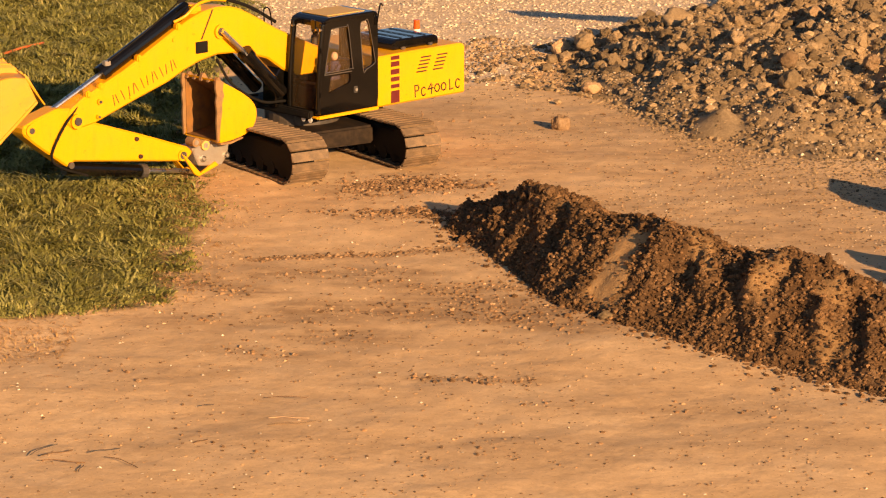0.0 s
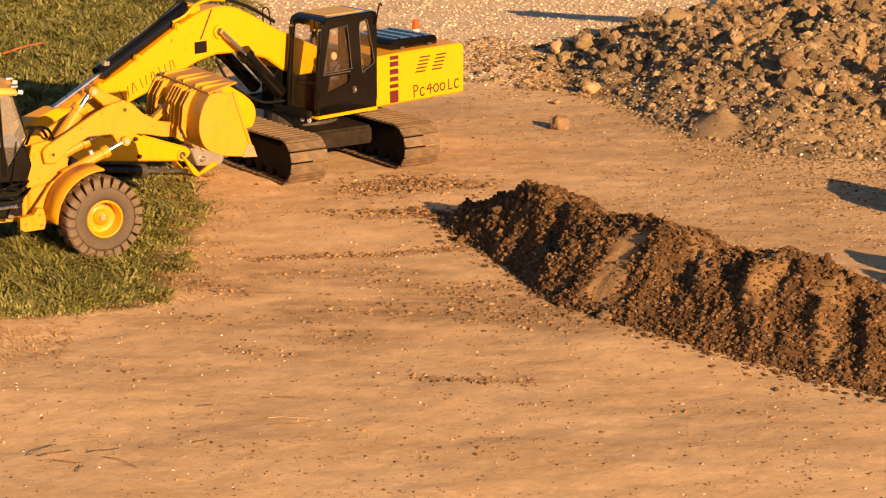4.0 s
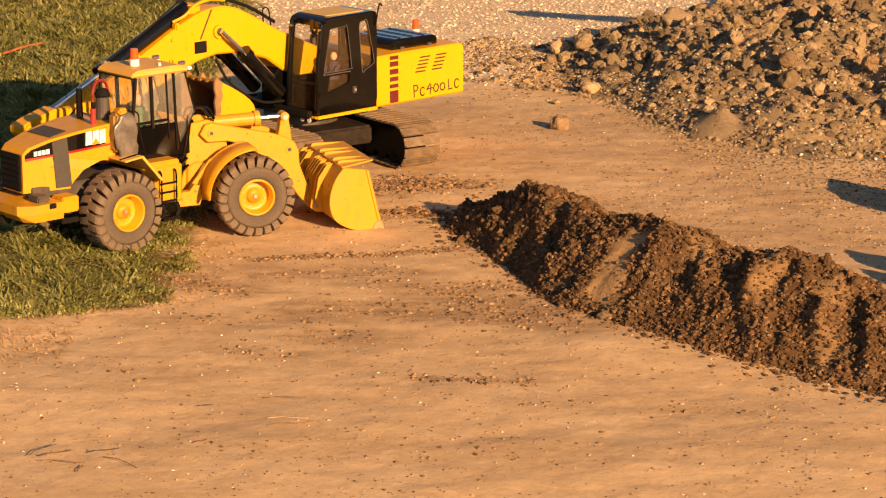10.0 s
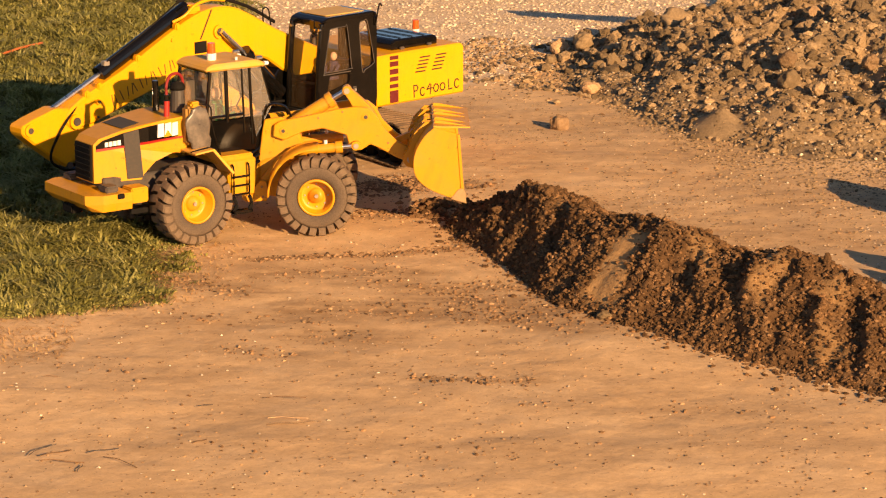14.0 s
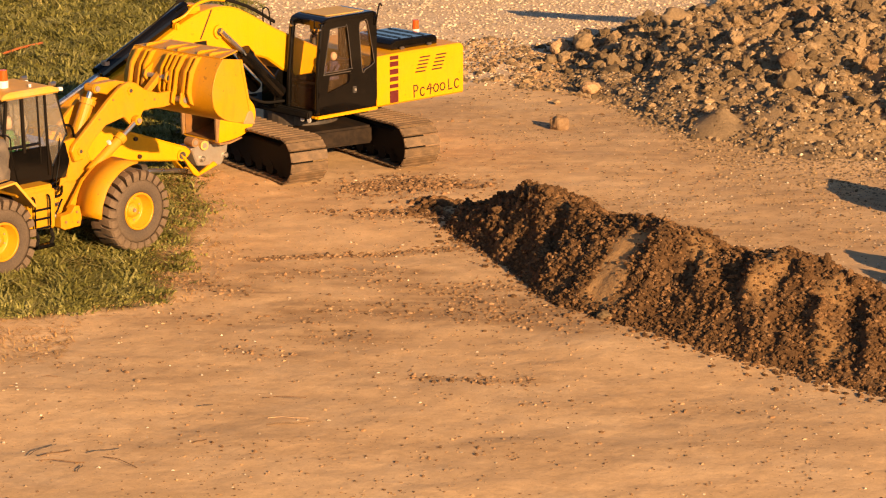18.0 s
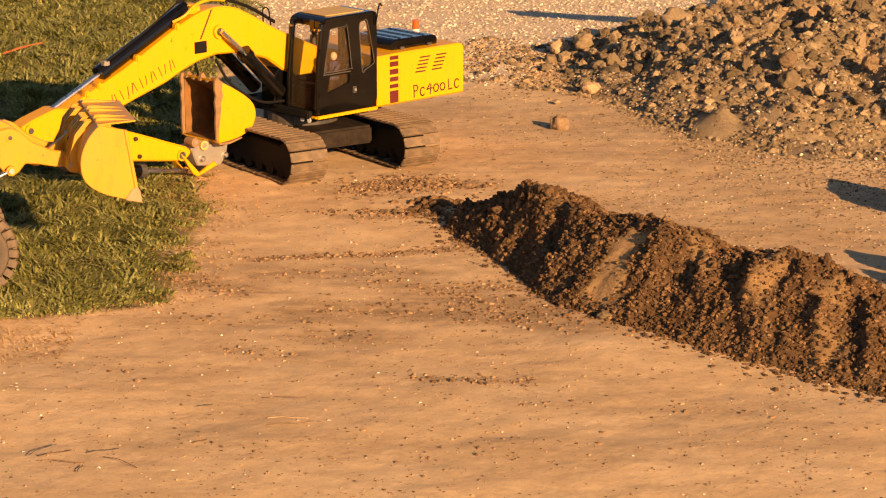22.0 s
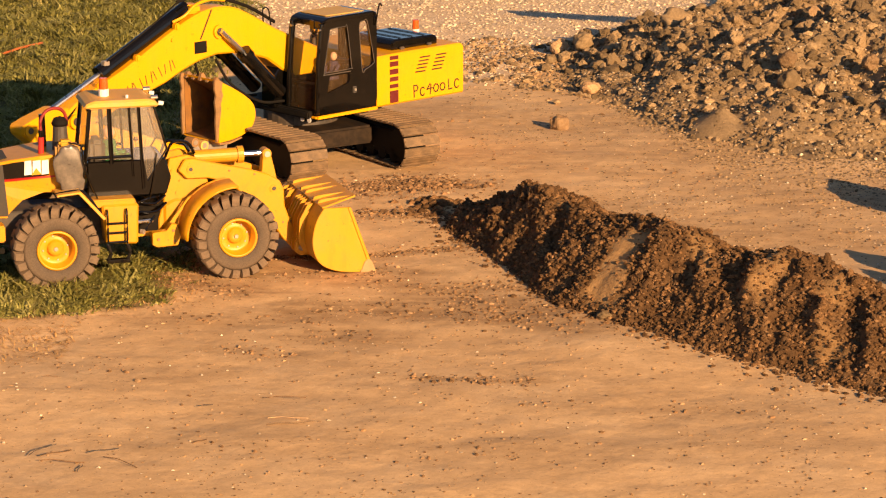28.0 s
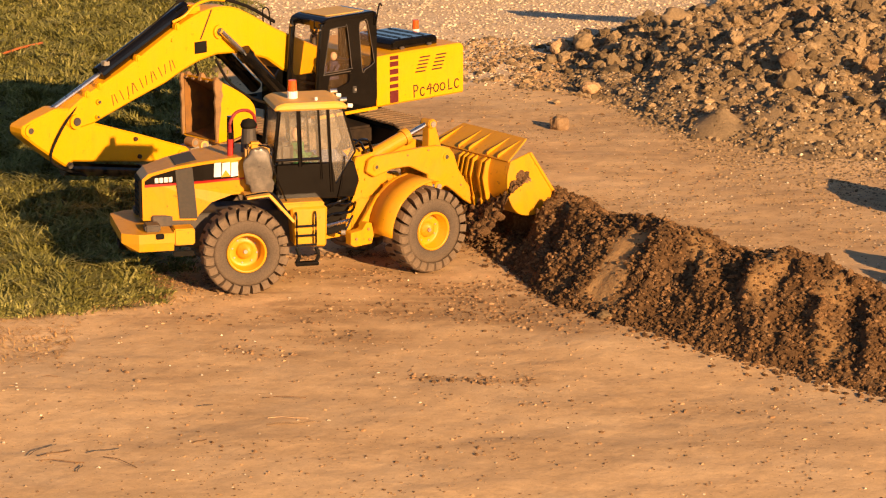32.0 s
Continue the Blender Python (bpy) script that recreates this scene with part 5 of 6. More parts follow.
    for s in (-1, 1):
        fd = part("rear_fender", hose(B(), [(0.004, 0.080 * s, 0.1395), (0.036, 0.080 * s, 0.1430), (0.050, 0.080 * s, 0.134), (0.070, 0.080 * s, 0.104)], 0.0022, 6), BLACK, loader)
        part("fender_plate", prism(B(), [(0.004, 0.1375), (0.035, 0.1405), (0.070, 0.100), (0.074, 0.102), (0.038, 0.1440), (0.004, 0.1405)], *sorted((0.050 * s, 0.094 * s)), 0.0008), LOADER_ROOF, fd)
        # boarding ladder and tank
        tank = part("side_tank", prism(B(), [(0.070, 0.118), (0.075, 0.060), (0.122, 0.058), (0.124, 0.118)], *sorted((0.040 * s, 0.076 * s)), 0.003), LOADER_YELLOW, loader)
        for x in (0.077, 0.105):
            part("ladder_rail", hose(B(), [(x, 0.079 * s, 0.112), (x, 0.084 * s, 0.104), (x, 0.084 * s, 0.060)], 0.0016, 6), BLACK, tank)
        for z in (0.064, 0.078, 0.092):
            part("ladder_rung", rod(B(), (0.076, 0.083 * s, z), (0.106, 0.083 * s, z), 0.0018, 8), BLACK, tank)
        for x in (0.077, 0.105):
            part("step_wire", hose(B(), [(x, 0.084 * s, 0.060), (x + 0.003, 0.085 * s, 0.048), (x - 0.001, 0.084 * s, 0.038)], 0.0030, 6), GRILLE, tank)
        part("bottom_step", block(B(), (0.091, 0.084 * s, 0.037), (0.034, 0.012, 0.0055), 0.001), BLACK, tank)


build_loader_cab()


def build_front():
    fr = part("front_frame", prism(B(), [(-0.092, 0.050), (-0.045, 0.045), (0.035, 0.050), (0.045, 0.085), (-0.02, 0.105), (-0.075, 0.110), (-0.092, 0.102)], -0.030, 0.030, 0.003), LOADER_YELLOW, loader, "yellow front frame with arched fenders")
    part("front_axle", rod(B(), (0, -0.066, WR), (0, 0.066, WR), 0.014, 14), LOADER_YELLOW, fr)
    for s in (-1, 1):
        y0, y1 = sorted((0.0185 * s, 0.0258 * s))
        part("tower_plate", prism(B(), [(-0.100, 0.052), (-0.080, 0.050), (-0.060, 0.060), (-0.048, 0.090), (-0.020, 0.112), (-0.026, 0.140), (-0.040, 0.168), (-0.056, 0.174), (-0.082, 0.170), (-0.086, 0.150), (-0.092, 0.105), (-0.100, 0.080)], y0, y1, 0.0015), LOADER_YELLOW, fr)
        for bx, bz in ((-0.072, 0.118), (-0.052, 0.108), (-0.078, 0.152), (-0.066, 0.136), (-0.090, 0.064), (-0.074, 0.060)):
            part("bolt", rod(B(), (bx, 0.0250 * s, bz), (bx, 0.0276 * s, bz), 0.0022, 8), LOADER_YELLOW, fr)
        part("pivot_pin", rod(B(), (-0.0523, 0.018 * s, 0.154), (-0.0523, 0.0368 * s, 0.154), 0.0050, 12), LOADER_YELLOW, fr)
        outer = arc(0, WR, 0.0765, 88, 180, 12)
        inner = arc(0, WR, 0.0735, 180, 88, 12)
        fd = part("fender", prism(B(), outer + inner, *sorted((0.046 * s, 0.103 * s)), 0.0), LOADER_YELLOW, fr, "", True)
        part("fender_web", prism(B(), arc(0, WR, 0.0775, 92, 190, 10) + [(-0.092, 0.075), (-0.060, 0.115)], *sorted((0.0435 * s, 0.048 * s)), 0.0), LOADER_YELLOW, fd)
        part("side_bracket", prism(B(), [(-0.117, 0.050), (-0.110, 0.046), (-0.079, 0.047), (-0.075, 0.060), (-0.079, 0.078), (-0.088, 0.080), (-0.096, 0.070), (-0.117, 0.068)], *sorted((0.046 * s, 0.060 * s)), 0.0008), LOADER_YELLOW, fr)
        for bx, bz in ((-0.108, 0.058), (-0.086, 0.070), (-0.084, 0.054)):
            part("bolt", rod(B(), (bx, 0.059 * s, bz), (bx, 0.0618 * s, bz), 0.0021, 8), WORN, fr)
        part("steering_cylinder", rod(B(), (-0.165, 0.062 * s, 0.086), (-0.115, 0.052 * s, 0.086), 0.0034, 10), CHROME, fr)
        part("steering_barrel", rod(B(), (-0.175, 0.060 * s, 0.077), (-0.140, 0.056 * s, 0.077), 0.0058, 12), GRILLE, fr)
        part("grease_line", hose(B(), [(-0.16, 0.05 * s, 0.098), (-0.135, 0.060 * s, 0.070), (-0.112, 0.058 * s, 0.094)], 0.0016, 6), BLACK, fr)
        part("fitting", rod(B(), (-0.134, 0.060 * s, 0.072), (-0.130, 0.064 * s, 0.072), 0.0036, 8), STEEL, fr)
    part("cross_tube", rod(B(), (-0.034, -0.024, 0.140), (-0.034, 0.024, 0.140), 0.010, 14), LOADER_YELLOW, fr)
    part("hose", hose(B(), [(-0.085, -0.010, 0.168), (-0.075, -0.018, 0.192), (-0.052, -0.014, 0.190), (-0.040, -0.008, 0.172)], 0.0022), BLACK, fr)
    part("hose", hose(B(), [(-0.090, 0.012, 0.160), (-0.078, 0.010, 0.188), (-0.055, 0.006, 0.186), (-0.045, 0.004, 0.172)], 0.0022), BLACK, fr)
    part("hose", hose(B(), [(-0.150, -0.03, 0.10), (-0.125, -0.045, 0.115), (-0.100, -0.036, 0.118)], 0.0024), BLACK, fr)
    for k, (y, z) in enumerate(((-0.030, 0.112), (-0.040, 0.104), (-0.048, 0.094), (0.032, 0.110), (0.044, 0.098))):
        part("hydraulic_hose", hose(B(), [(-0.172, y * 0.8, z - 0.006), (-0.140, y, z + 0.010 - 0.003 * k), (-0.110, y * 1.05, z + 0.004), (-0.090, y * 0.7, z + 0.012)], 0.0021, 6), BLACK, fr)
    part("joint_block", block(B(), (-0.122, 0, 0.080), (0.062, 0.046, 0.052), 0.004), GRILLE, fr)
    for z in (0.060, 0.104):
        part("joint_plate", block(B(), (-0.120, 0, z), (0.056, 0.060, 0.006), 0.001), LOADER_YELLOW if z < 0.1 else GRILLE, fr)
    return fr


front_frame = build_front()

# lift arms: x runs from the pivot to the bucket pin
PIVOT = (-0.0523, 0.154)
ARM = 0.2025
BOSS = (0.1224, 0.0474)
LIFT_EYE = (0.116, 0.001)


def build_arms():
    prof = [(-0.014, -0.012), (-0.016, 0.006), (-0.008, 0.014), (0.030, 0.030), (0.075, 0.050), (0.102, 0.0595), (0.1224, 0.0620), (0.136, 0.055), (0.152, 0.036), (0.178, 0.019), (0.208, 0.011), (0.2135, -0.002), (0.204, -0.0105), (0.180, -0.006), (0.156, 0.002), (0.138, 0.006), (0.126, -0.006), (0.115, -0.0085), (0.106, -0.003), (0.098, 0.013), (0.060, 0.016), (0.030, 0.004), (0.004, -0.015)]
    arms = None
    for s in (-1, 1):
        a = part("lift_arm", prism(B(), prof, *sorted((0.0270 * s, 0.0350 * s)), 0.0015), LOADER_YELLOW, arms or loader, "" if arms else "cranked yellow lift arms")
        arms = arms or a
    for s in (-1, 1):
        for (x, z), r in ((BOSS, 0.0062), ((0, 0), 0.0060), ((ARM, 0), 0.0072)):
            part("boss", rod(B(), (x, 0.0262 * s, z), (x, 0.0362 * s, z), r, 18), LOADER_YELLOW, arms)
            part("pin_end", rod(B(), (x, 0.0255 * s, z), (x, 0.0370 * s, z), r * 0.5, 12), DARK, arms)
        part("lift_pin", rod(B(), (LIFT_EYE[0], 0.030 * s, LIFT_EYE[1]), (LIFT_EYE[0], 0.0480 * s, LIFT_EYE[1]), 0.0042, 12), STEEL, arms)
        part("pin_collar", rod(B(), (LIFT_EYE[0], 0.0372 * s, LIFT_EYE[1]), (LIFT_EYE[0], 0.0455 * s, LIFT_EYE[1]), 0.0072, 14), LOADER_YELLOW, arms)
    for s in (-1, 1):
        for bx, bz in ((0.050, 0.031), (0.085, 0.048), (0.165, 0.014)):
            part("bolt", rod(B(), (bx, 0.0345 * s, bz), (bx, 0.0362 * s, bz), 0.0016, 8), WORN, arms)
    part("cross_tube", rod(B(), (0.138, -0.028, 0.026), (0.138, 0.028, 0.026), 0.0095, 14), LOADER_YELLOW, arms)
    return arms


lift_arms = build_arms()
# rocker: z up to the tilt cylinder's pin, then bent down to the link's pin
ROCK_UP, ROCK_LOW, ROCK_BEND = 0.0475, 0.060, -14.0
low_x, low_z = -ROCK_LOW * math.sin(radians(-ROCK_BEND)), -ROCK_LOW * math.cos(radians(ROCK_BEND))
bm = prism(B(), [(-0.0055, 0.0480), (-0.0035, 0.0525), (0.0035, 0.0530), (0.0060, 0.0480), (0.0098, 0.026), (0.0125, 0.006), (0.010, -0.016), (low_x + 0.0075, low_z * 0.75), (low_x + 0.0055, low_z - 0.002), (low_x, low_z - 0.006), (low_x - 0.0055, low_z), (low_x - 0.0060, low_z * 0.72), (-0.012, -0.012), (-0.0125, 0.010), (-0.0085, 0.028)], -0.0085, 0.0085, 0.0012)
rocker = part("rocker", bm, LOADER_YELLOW, loader)
part("pin", rod(B(), (0, -0.0135, ROCK_UP), (0, 0.0135, ROCK_UP), 0.0046, 12), STEEL, rocker)
part("eye_boss", rod(B(), (0, -0.0115, ROCK_UP), (0, 0.0115, ROCK_UP), 0.0068, 14), LOADER_YELLOW, rocker)
part("pin", rod(B(), (0, -0.030, 0.0), (0, 0.030, 0.0), 0.0055, 12), LOADER_YELLOW, rocker)
link = part("bucket_link", prism(B(), [(-0.006, -0.0045), (0.050, -0.0045), (0.055, 0.0), (0.050, 0.0045), (-0.006, 0.0045)], -0.006, 0.006, 0.001), LOADER_YELLOW, loader)
part("pin", rod(B(), (0, -0.0285, 0), (0, 0.0285, 0), 0.0042, 12), STEEL, link)
tilt_barrel = part("tilt_cylinder", rod(B(), (-0.010, 0, 0), (0.062, 0, 0), 0.0105, 18), LOADER_YELLOW, loader, "stubby yellow tilt cylinder")
part("gland", rod(B(), (0.056, 0, 0), (0.065, 0, 0), 0.0128, 18), LOADER_YELLOW, tilt_barrel)
tilt_rod = part("tilt_rod", rod(B(), (0, 0, 0), (0.058, 0, 0), 0.0042, 12), CHROME, loader, "bright chromed rod")
part("eye", rod(B(), (0, -0.009, 0), (0, 0.009, 0), 0.0075, 14), LOADER_YELLOW, tilt_rod)
lift_cylinders = []
for s in (-1, 1):
    lb = part("lift_cylinder", rod(B(), (0, 0, 0), (0.078, 0, 0), 0.0078, 16), LOADER_YELLOW, loader)
    part("gland", rod(B(), (0.070, 0, 0), (0.081, 0, 0), 0.0095, 16), LOADER_YELLOW, lb)
    part("port", rod(B(), (0.055, 0, 0.007), (0.055, 0, 0.013), 0.003, 8), WHITE, lb)
    lr = part("lift_rod", rod(B(), (0, 0, 0), (0.072, 0, 0), 0.0036, 12), CHROME, loader, "bright chromed rod")
    lift_cylinders.append((lb, lr, 0.0410 * s))


def build_bucket():
    N, R = -0.1155, 0.078          # the two side plates
    outer = [(0.056, 0.0695), (0.018, 0.0705), (0.007, 0.052), (0.001, 0.028), (0.0025, 0.007), (0.0115, -0.0115), (0.029, -0.0225), (0.053, -0.0280), (0.094, -0.030)]
    outer = outer[:1] + curve(outer[1:])
    inner = curve([(0.094, -0.0275), (0.054, -0.0255), (0.031, -0.0200), (0.0145, -0.0095), (0.0057, 0.0080), (0.0042, 0.0270), (0.0100, 0.0505), (0.0205, 0.0680)])
    shell = part("bucket", prism(B(), outer[1:] + inner, N, R, 0.0), LOADER_YELLOW, loader, "wide yellow loading bucket with ribbed back")
    for e, s in ((N, -1), (R, 1)):
        y0, y1 = sorted((e, e + 0.0036 * s))
        part("side_plate", prism(B(), [(0.0572, 0.0699)] + outer[1:-1] + [(0.088, -0.030), (0.0865, -0.012)], y0, y1, 0.0008), LOADER_YELLOW, shell)
        y0, y1 = sorted((e - 0.001 * s, e + 0.0052 * s))
        part("side_cutter", prism(B(), [(0.074, -0.0302), (0.0985, -0.0302), (0.0925, -0.014), (0.0865, -0.0085), (0.080, -0.014)], y0, y1, 0.0008), BLADE, shell)
        part("side_lip", prism(B(), [(0.0835, -0.010), (0.0895, -0.012), (0.0590, 0.0700), (0.0540, 0.0700)], y0, y1, 0.0008), LOADER_YELLOW, shell)
    part("cutting_edge", prism(B(), [(0.074, -0.0305), (0.0995, -0.0310), (0.0965, -0.0265), (0.074, -0.0255)], N - 0.005, R + 0.005, 0.0006), BLADE, shell, "soil-polished cutting edge")
    # a spill guard, narrower at its front edge than at its root
    bm = B()
    G0, G1 = (N + 0.001, R - 0.001), (-0.0945, 0.058)
    low_v = [bm.verts.new((x, y, z)) for x, z, y in ((0.017, 0.0690, G0[0]), (0.017, 0.0690, G0[1]), (0.0736, 0.0800, G1[1]), (0.0736, 0.0800, G1[0]))]
    up_v = [bm.verts.new((v.co.x - 0.001, v.co.y, v.co.z + 0.0022)) for v in low_v]
    bm.faces.new(low_v)
    bm.faces.new(up_v[::-1])
    for i in range(4):
        bm.faces.new((low_v[i], up_v[i], up_v[(i + 1) % 4], low_v[(i + 1) % 4]))
    part("spill_guard", bm, LOADER_YELLOW, shell)
    for y in (-0.088, -0.062, -0.018, 0.007, 0.053):
        part("guard_rib", prism(B(), [(0.0172, 0.0690), (0.0185, 0.0757), (0.0260, 0.0778), (0.0700, 0.0814), (0.0700, 0.0790)], y - 0.0011, y + 0.0011, 0.0), LOADER_YELLOW, shell)
    for y, w in ((-0.072, 0.0012), (-0.061, 0.0020), (-0.041, 0.0012), (-0.030, 0.0022), (-0.019, 0.0012), (-0.008, 0.0014), (0.030, 0.0020), (0.041, 0.0012), (0.061, 0.0020)):
        part("back_rib", prism(B(), [(0.018, 0.0695), (0.006, 0.067), (-0.006, 0.045), (-0.008, 0.012), (0.000, -0.004), (0.012, -0.009), (0.005, 0.008), (0.003, 0.030)], y - w, y + w, 0.0), LOADER_YELLOW, shell)
    for s in (-1, 1):
        for y in (0.0400, 0.0585):
            part("ear", prism(B(), [(0.006, 0.026), (-0.010, 0.010), (-0.0105, -0.006), (-0.002, -0.012), (0.012, -0.012)], *sorted((y * s, (y + 0.0035) * s)), 0.0006), LOADER_YELLOW, shell)
        part("pin", rod(B(), (0, 0.026 * s, 0), (0, 0.0638 * s, 0), 0.0050, 12), STEEL, shell)
        part("link_ear", prism(B(), [(0.006, 0.050), (-0.009, 0.038), (-0.011, 0.028), (-0.006, 0.022), (0.005, 0.018)], *sorted((0.0215 * s, 0.0255 * s)), 0.0006), LOADER_YELLOW, shell)
        part("bolt_head", rod(B(), (-0.003, 0.0255 * s, 0.030), (-0.003, 0.0290 * s, 0.030), 0.0056, 10), DARK, shell)
    return shell


bucket = build_bucket()
loader_driver = figure("toy_driver", "small moulded toy driver in green on loader seat", pose(0, 0, 0), GREEN, 0.88)


# ---------------------------------------------------------------- clods, stones and crumbs
def place_clods(parent, name, meshes, pts, sizes, rng, sink=0.25):
    for p, s in zip(pts, sizes):
        ob = new(name, meshes[rng.integers(len(meshes))])
        ob.parent = parent
        q = s * (0.8 + 0.45 * rng.random(3))
        ob.matrix_basis = Matrix.Translation((p[0], p[1], p[2] + s * (0.5 - sink))) @ Euler(rng.uniform(0, 6.28, 3)).to_matrix().to_4x4() @ Matrix.Diagonal((*q, 1.0))


def build_clods():
    rng = np.random.default_rng(5)
    soil_meshes, rub_meshes = clod_meshes(SOIL, "clod"), clod_meshes(RUBBLE, "clod")
    for home, fn, box, n, count in ((windrow, windrow_height, (0.0, 0.80, -0.90, 0.30), 62000, 240), (toe, toe_height, (-0.06, 0.32, -0.26, 0.36), 30000, 190)):
        pts = on_heap(fn, rng, n, *box, -0.004)
        pts = pts[rng.random(len(pts)) > 0.97 * slump(pts[:, 0], pts[:, 1])]
        big = pts[rng.permutation(len(pts))[:count]]
        place_clods(home, "clod", soil_meshes, big, 0.0034 + 0.0036 * rng.random(len(big)) ** 2.4, rng)
        scatter_joined("soil_crust", SOIL, pts + [0, 0, 0.0010], 0.0010 + 0.0026 * rng.random(len(pts)) ** 1.5, rng, home)
    # crumbs rolled out at the foot of the windrow
    foot = rng.uniform((-0.1, -0.95), (0.75, 0.35), (60000, 2))
    d, along, side = ridge_field(foot[:, 0], foot[:, 1])
    z = windrow_whole(foot[:, 0], foot[:, 1])
    k = (z < 0.004) & (side < 0) & (rng.random(len(foot)) < 0.75 * np.exp(-np.maximum(0, d - np.interp(along, FOOT[:, 0], FOOT[:, 1])) / 0.014))
    apron = (z < 0.012) & (z > -0.012) & (side < 0) & (along < 0.52) & (rng.random(len(foot)) < 0.5)
    foot = foot[k | apron]
    scatter_joined("soil_scatter", SOIL, np.c_[foot, ground_height(foot[:, 0], foot[:, 1])], 0.0010 + 0.0036 * rng.random(len(foot)) ** 2.3, rng, windrow)

    pts = on_heap(rubble_height, rng, 60000, 0.16, 1.25, 0.45, 2.5, -0.004)
    half = 0.17 * (pts[:, 1] + 4.1) + 0.05
    pts = pts[pts[:, 0] < half]
    pts = pts[(np.hypot(pts[:, 0] - 0.512, (pts[:, 1] - 0.885) * 0.8) > 0.05) | (rng.random(len(pts)) < 0.15)]
    order = rng.permutation(len(pts))
    # coarse clods lie towards the top and the open flank, fine grit runs out in a skirt
    high = smooth01(0.005, 0.07, pts[:, 2]) * (0.35 + 0.65 * smooth01(0.9, 1.4, pts[:, 1]))
    coarse = [i for i in order if rng.random() < high[i] and pts[i, 1] < 2.1][:292]
    flank = [i for i in order if 0.22 < pts[i, 0] < 0.48 and 1.25 < pts[i, 1] < 1.85][:75]
    near = pts[coarse[:222] + flank]
    near = near[(np.hypot(near[:, 0] - 0.289, near[:, 1] - 1.275) > 0.05) & (np.hypot(near[:, 0] - 0.247, near[:, 1] - 1.70) > 0.05)]
    place_clods(rubble, "clod", rub_meshes, near, np.where(np.arange(len(near)) < 222, 0.0055 + 0.0090 * rng.random(len(near)) ** 2.4, 0.0070 + 0.0080 * rng.random(len(near)) ** 1.6), rng)
    mid = order[:6500]
    mid = mid[rng.random(len(mid)) < 0.25 + 0.75 * high[mid]]
    scatter_joined("rubble_crust", RUBBLE, pts[mid], 0.0034 + 0.0072 * rng.random(len(mid)) ** 2.0, rng, rubble)
    x = rng.uniform(0.24, 0.95, 5000)
    y = rubble_front(x) + 0.06 - 0.16 * np.abs(rng.standard_normal(5000)) * (0.5 + 0.7 * smooth01(0.35, 0.55, x))
    k = (rubble_height(x, y) < 0.004) & (x < 0.17 * (y + 4.1) + 0.05)
    skirt = np.stack([x, y, ground_height(x, y)], 1)[k]
    scatter_joined("rubble_skirt", RUBBLE, skirt, 0.0007 + 0.0026 * rng.random(len(skirt)) ** 3, rng, rubble)
    pale = pts[order[-2600:]]
    scatter_joined("rubble_speckle", GRAVEL, pale + [0, 0, 0.0015], 0.0008 + 0.0028 * rng.random(len(pale)) ** 2.6, rng, rubble)
    rest = pts[order[6500:-2600]]
    scatter_joined("rubble_grit", RUBBLE, rest, 0.0012 + 0.0040 * rng.random(len(rest)) ** 2.6, rng, rubble)


build_clods()


def stone(x, y, z, r, label, material, squash=0.8, seed=1, group="loose stones"):
    bm = B()
    bmesh.ops.create_icosphere(bm, subdivisions=4, radius=1.0)
    rnd = random.Random(seed)
    off = Vector((rnd.random() * 9, rnd.random() * 9, rnd.random() * 9))
    cuts = [Vector((rnd.uniform(-1, 1), rnd.uniform(-1, 1), rnd.uniform(-0.6, 1))).normalized() for _ in range(7)]
    for v in bm.verts:
        p = v.co.copy()
        for c in cuts:
            over = p.dot(c) - 0.74
            if over > 0:
                p -= c * over * 0.85
        p *= 1 + 0.22 * noise.noise(p * 1.6 + off) + 0.10 * noise.noise(p * 4.5 + off) + 0.05 * noise.noise(p * 11 + off)
        v.co = Vector((p.x * 1.12, p.y, p.z * squash)) * r
    ob = part("stone", bm, material, None, "", True)
    ob.matrix_basis = pose(x, y, z + r * squash * 0.55, rnd.uniform(-8, 8), rnd.uniform(-8, 8), rnd.uniform(0, 360))
    return tagged(ob, label, "stone", group)


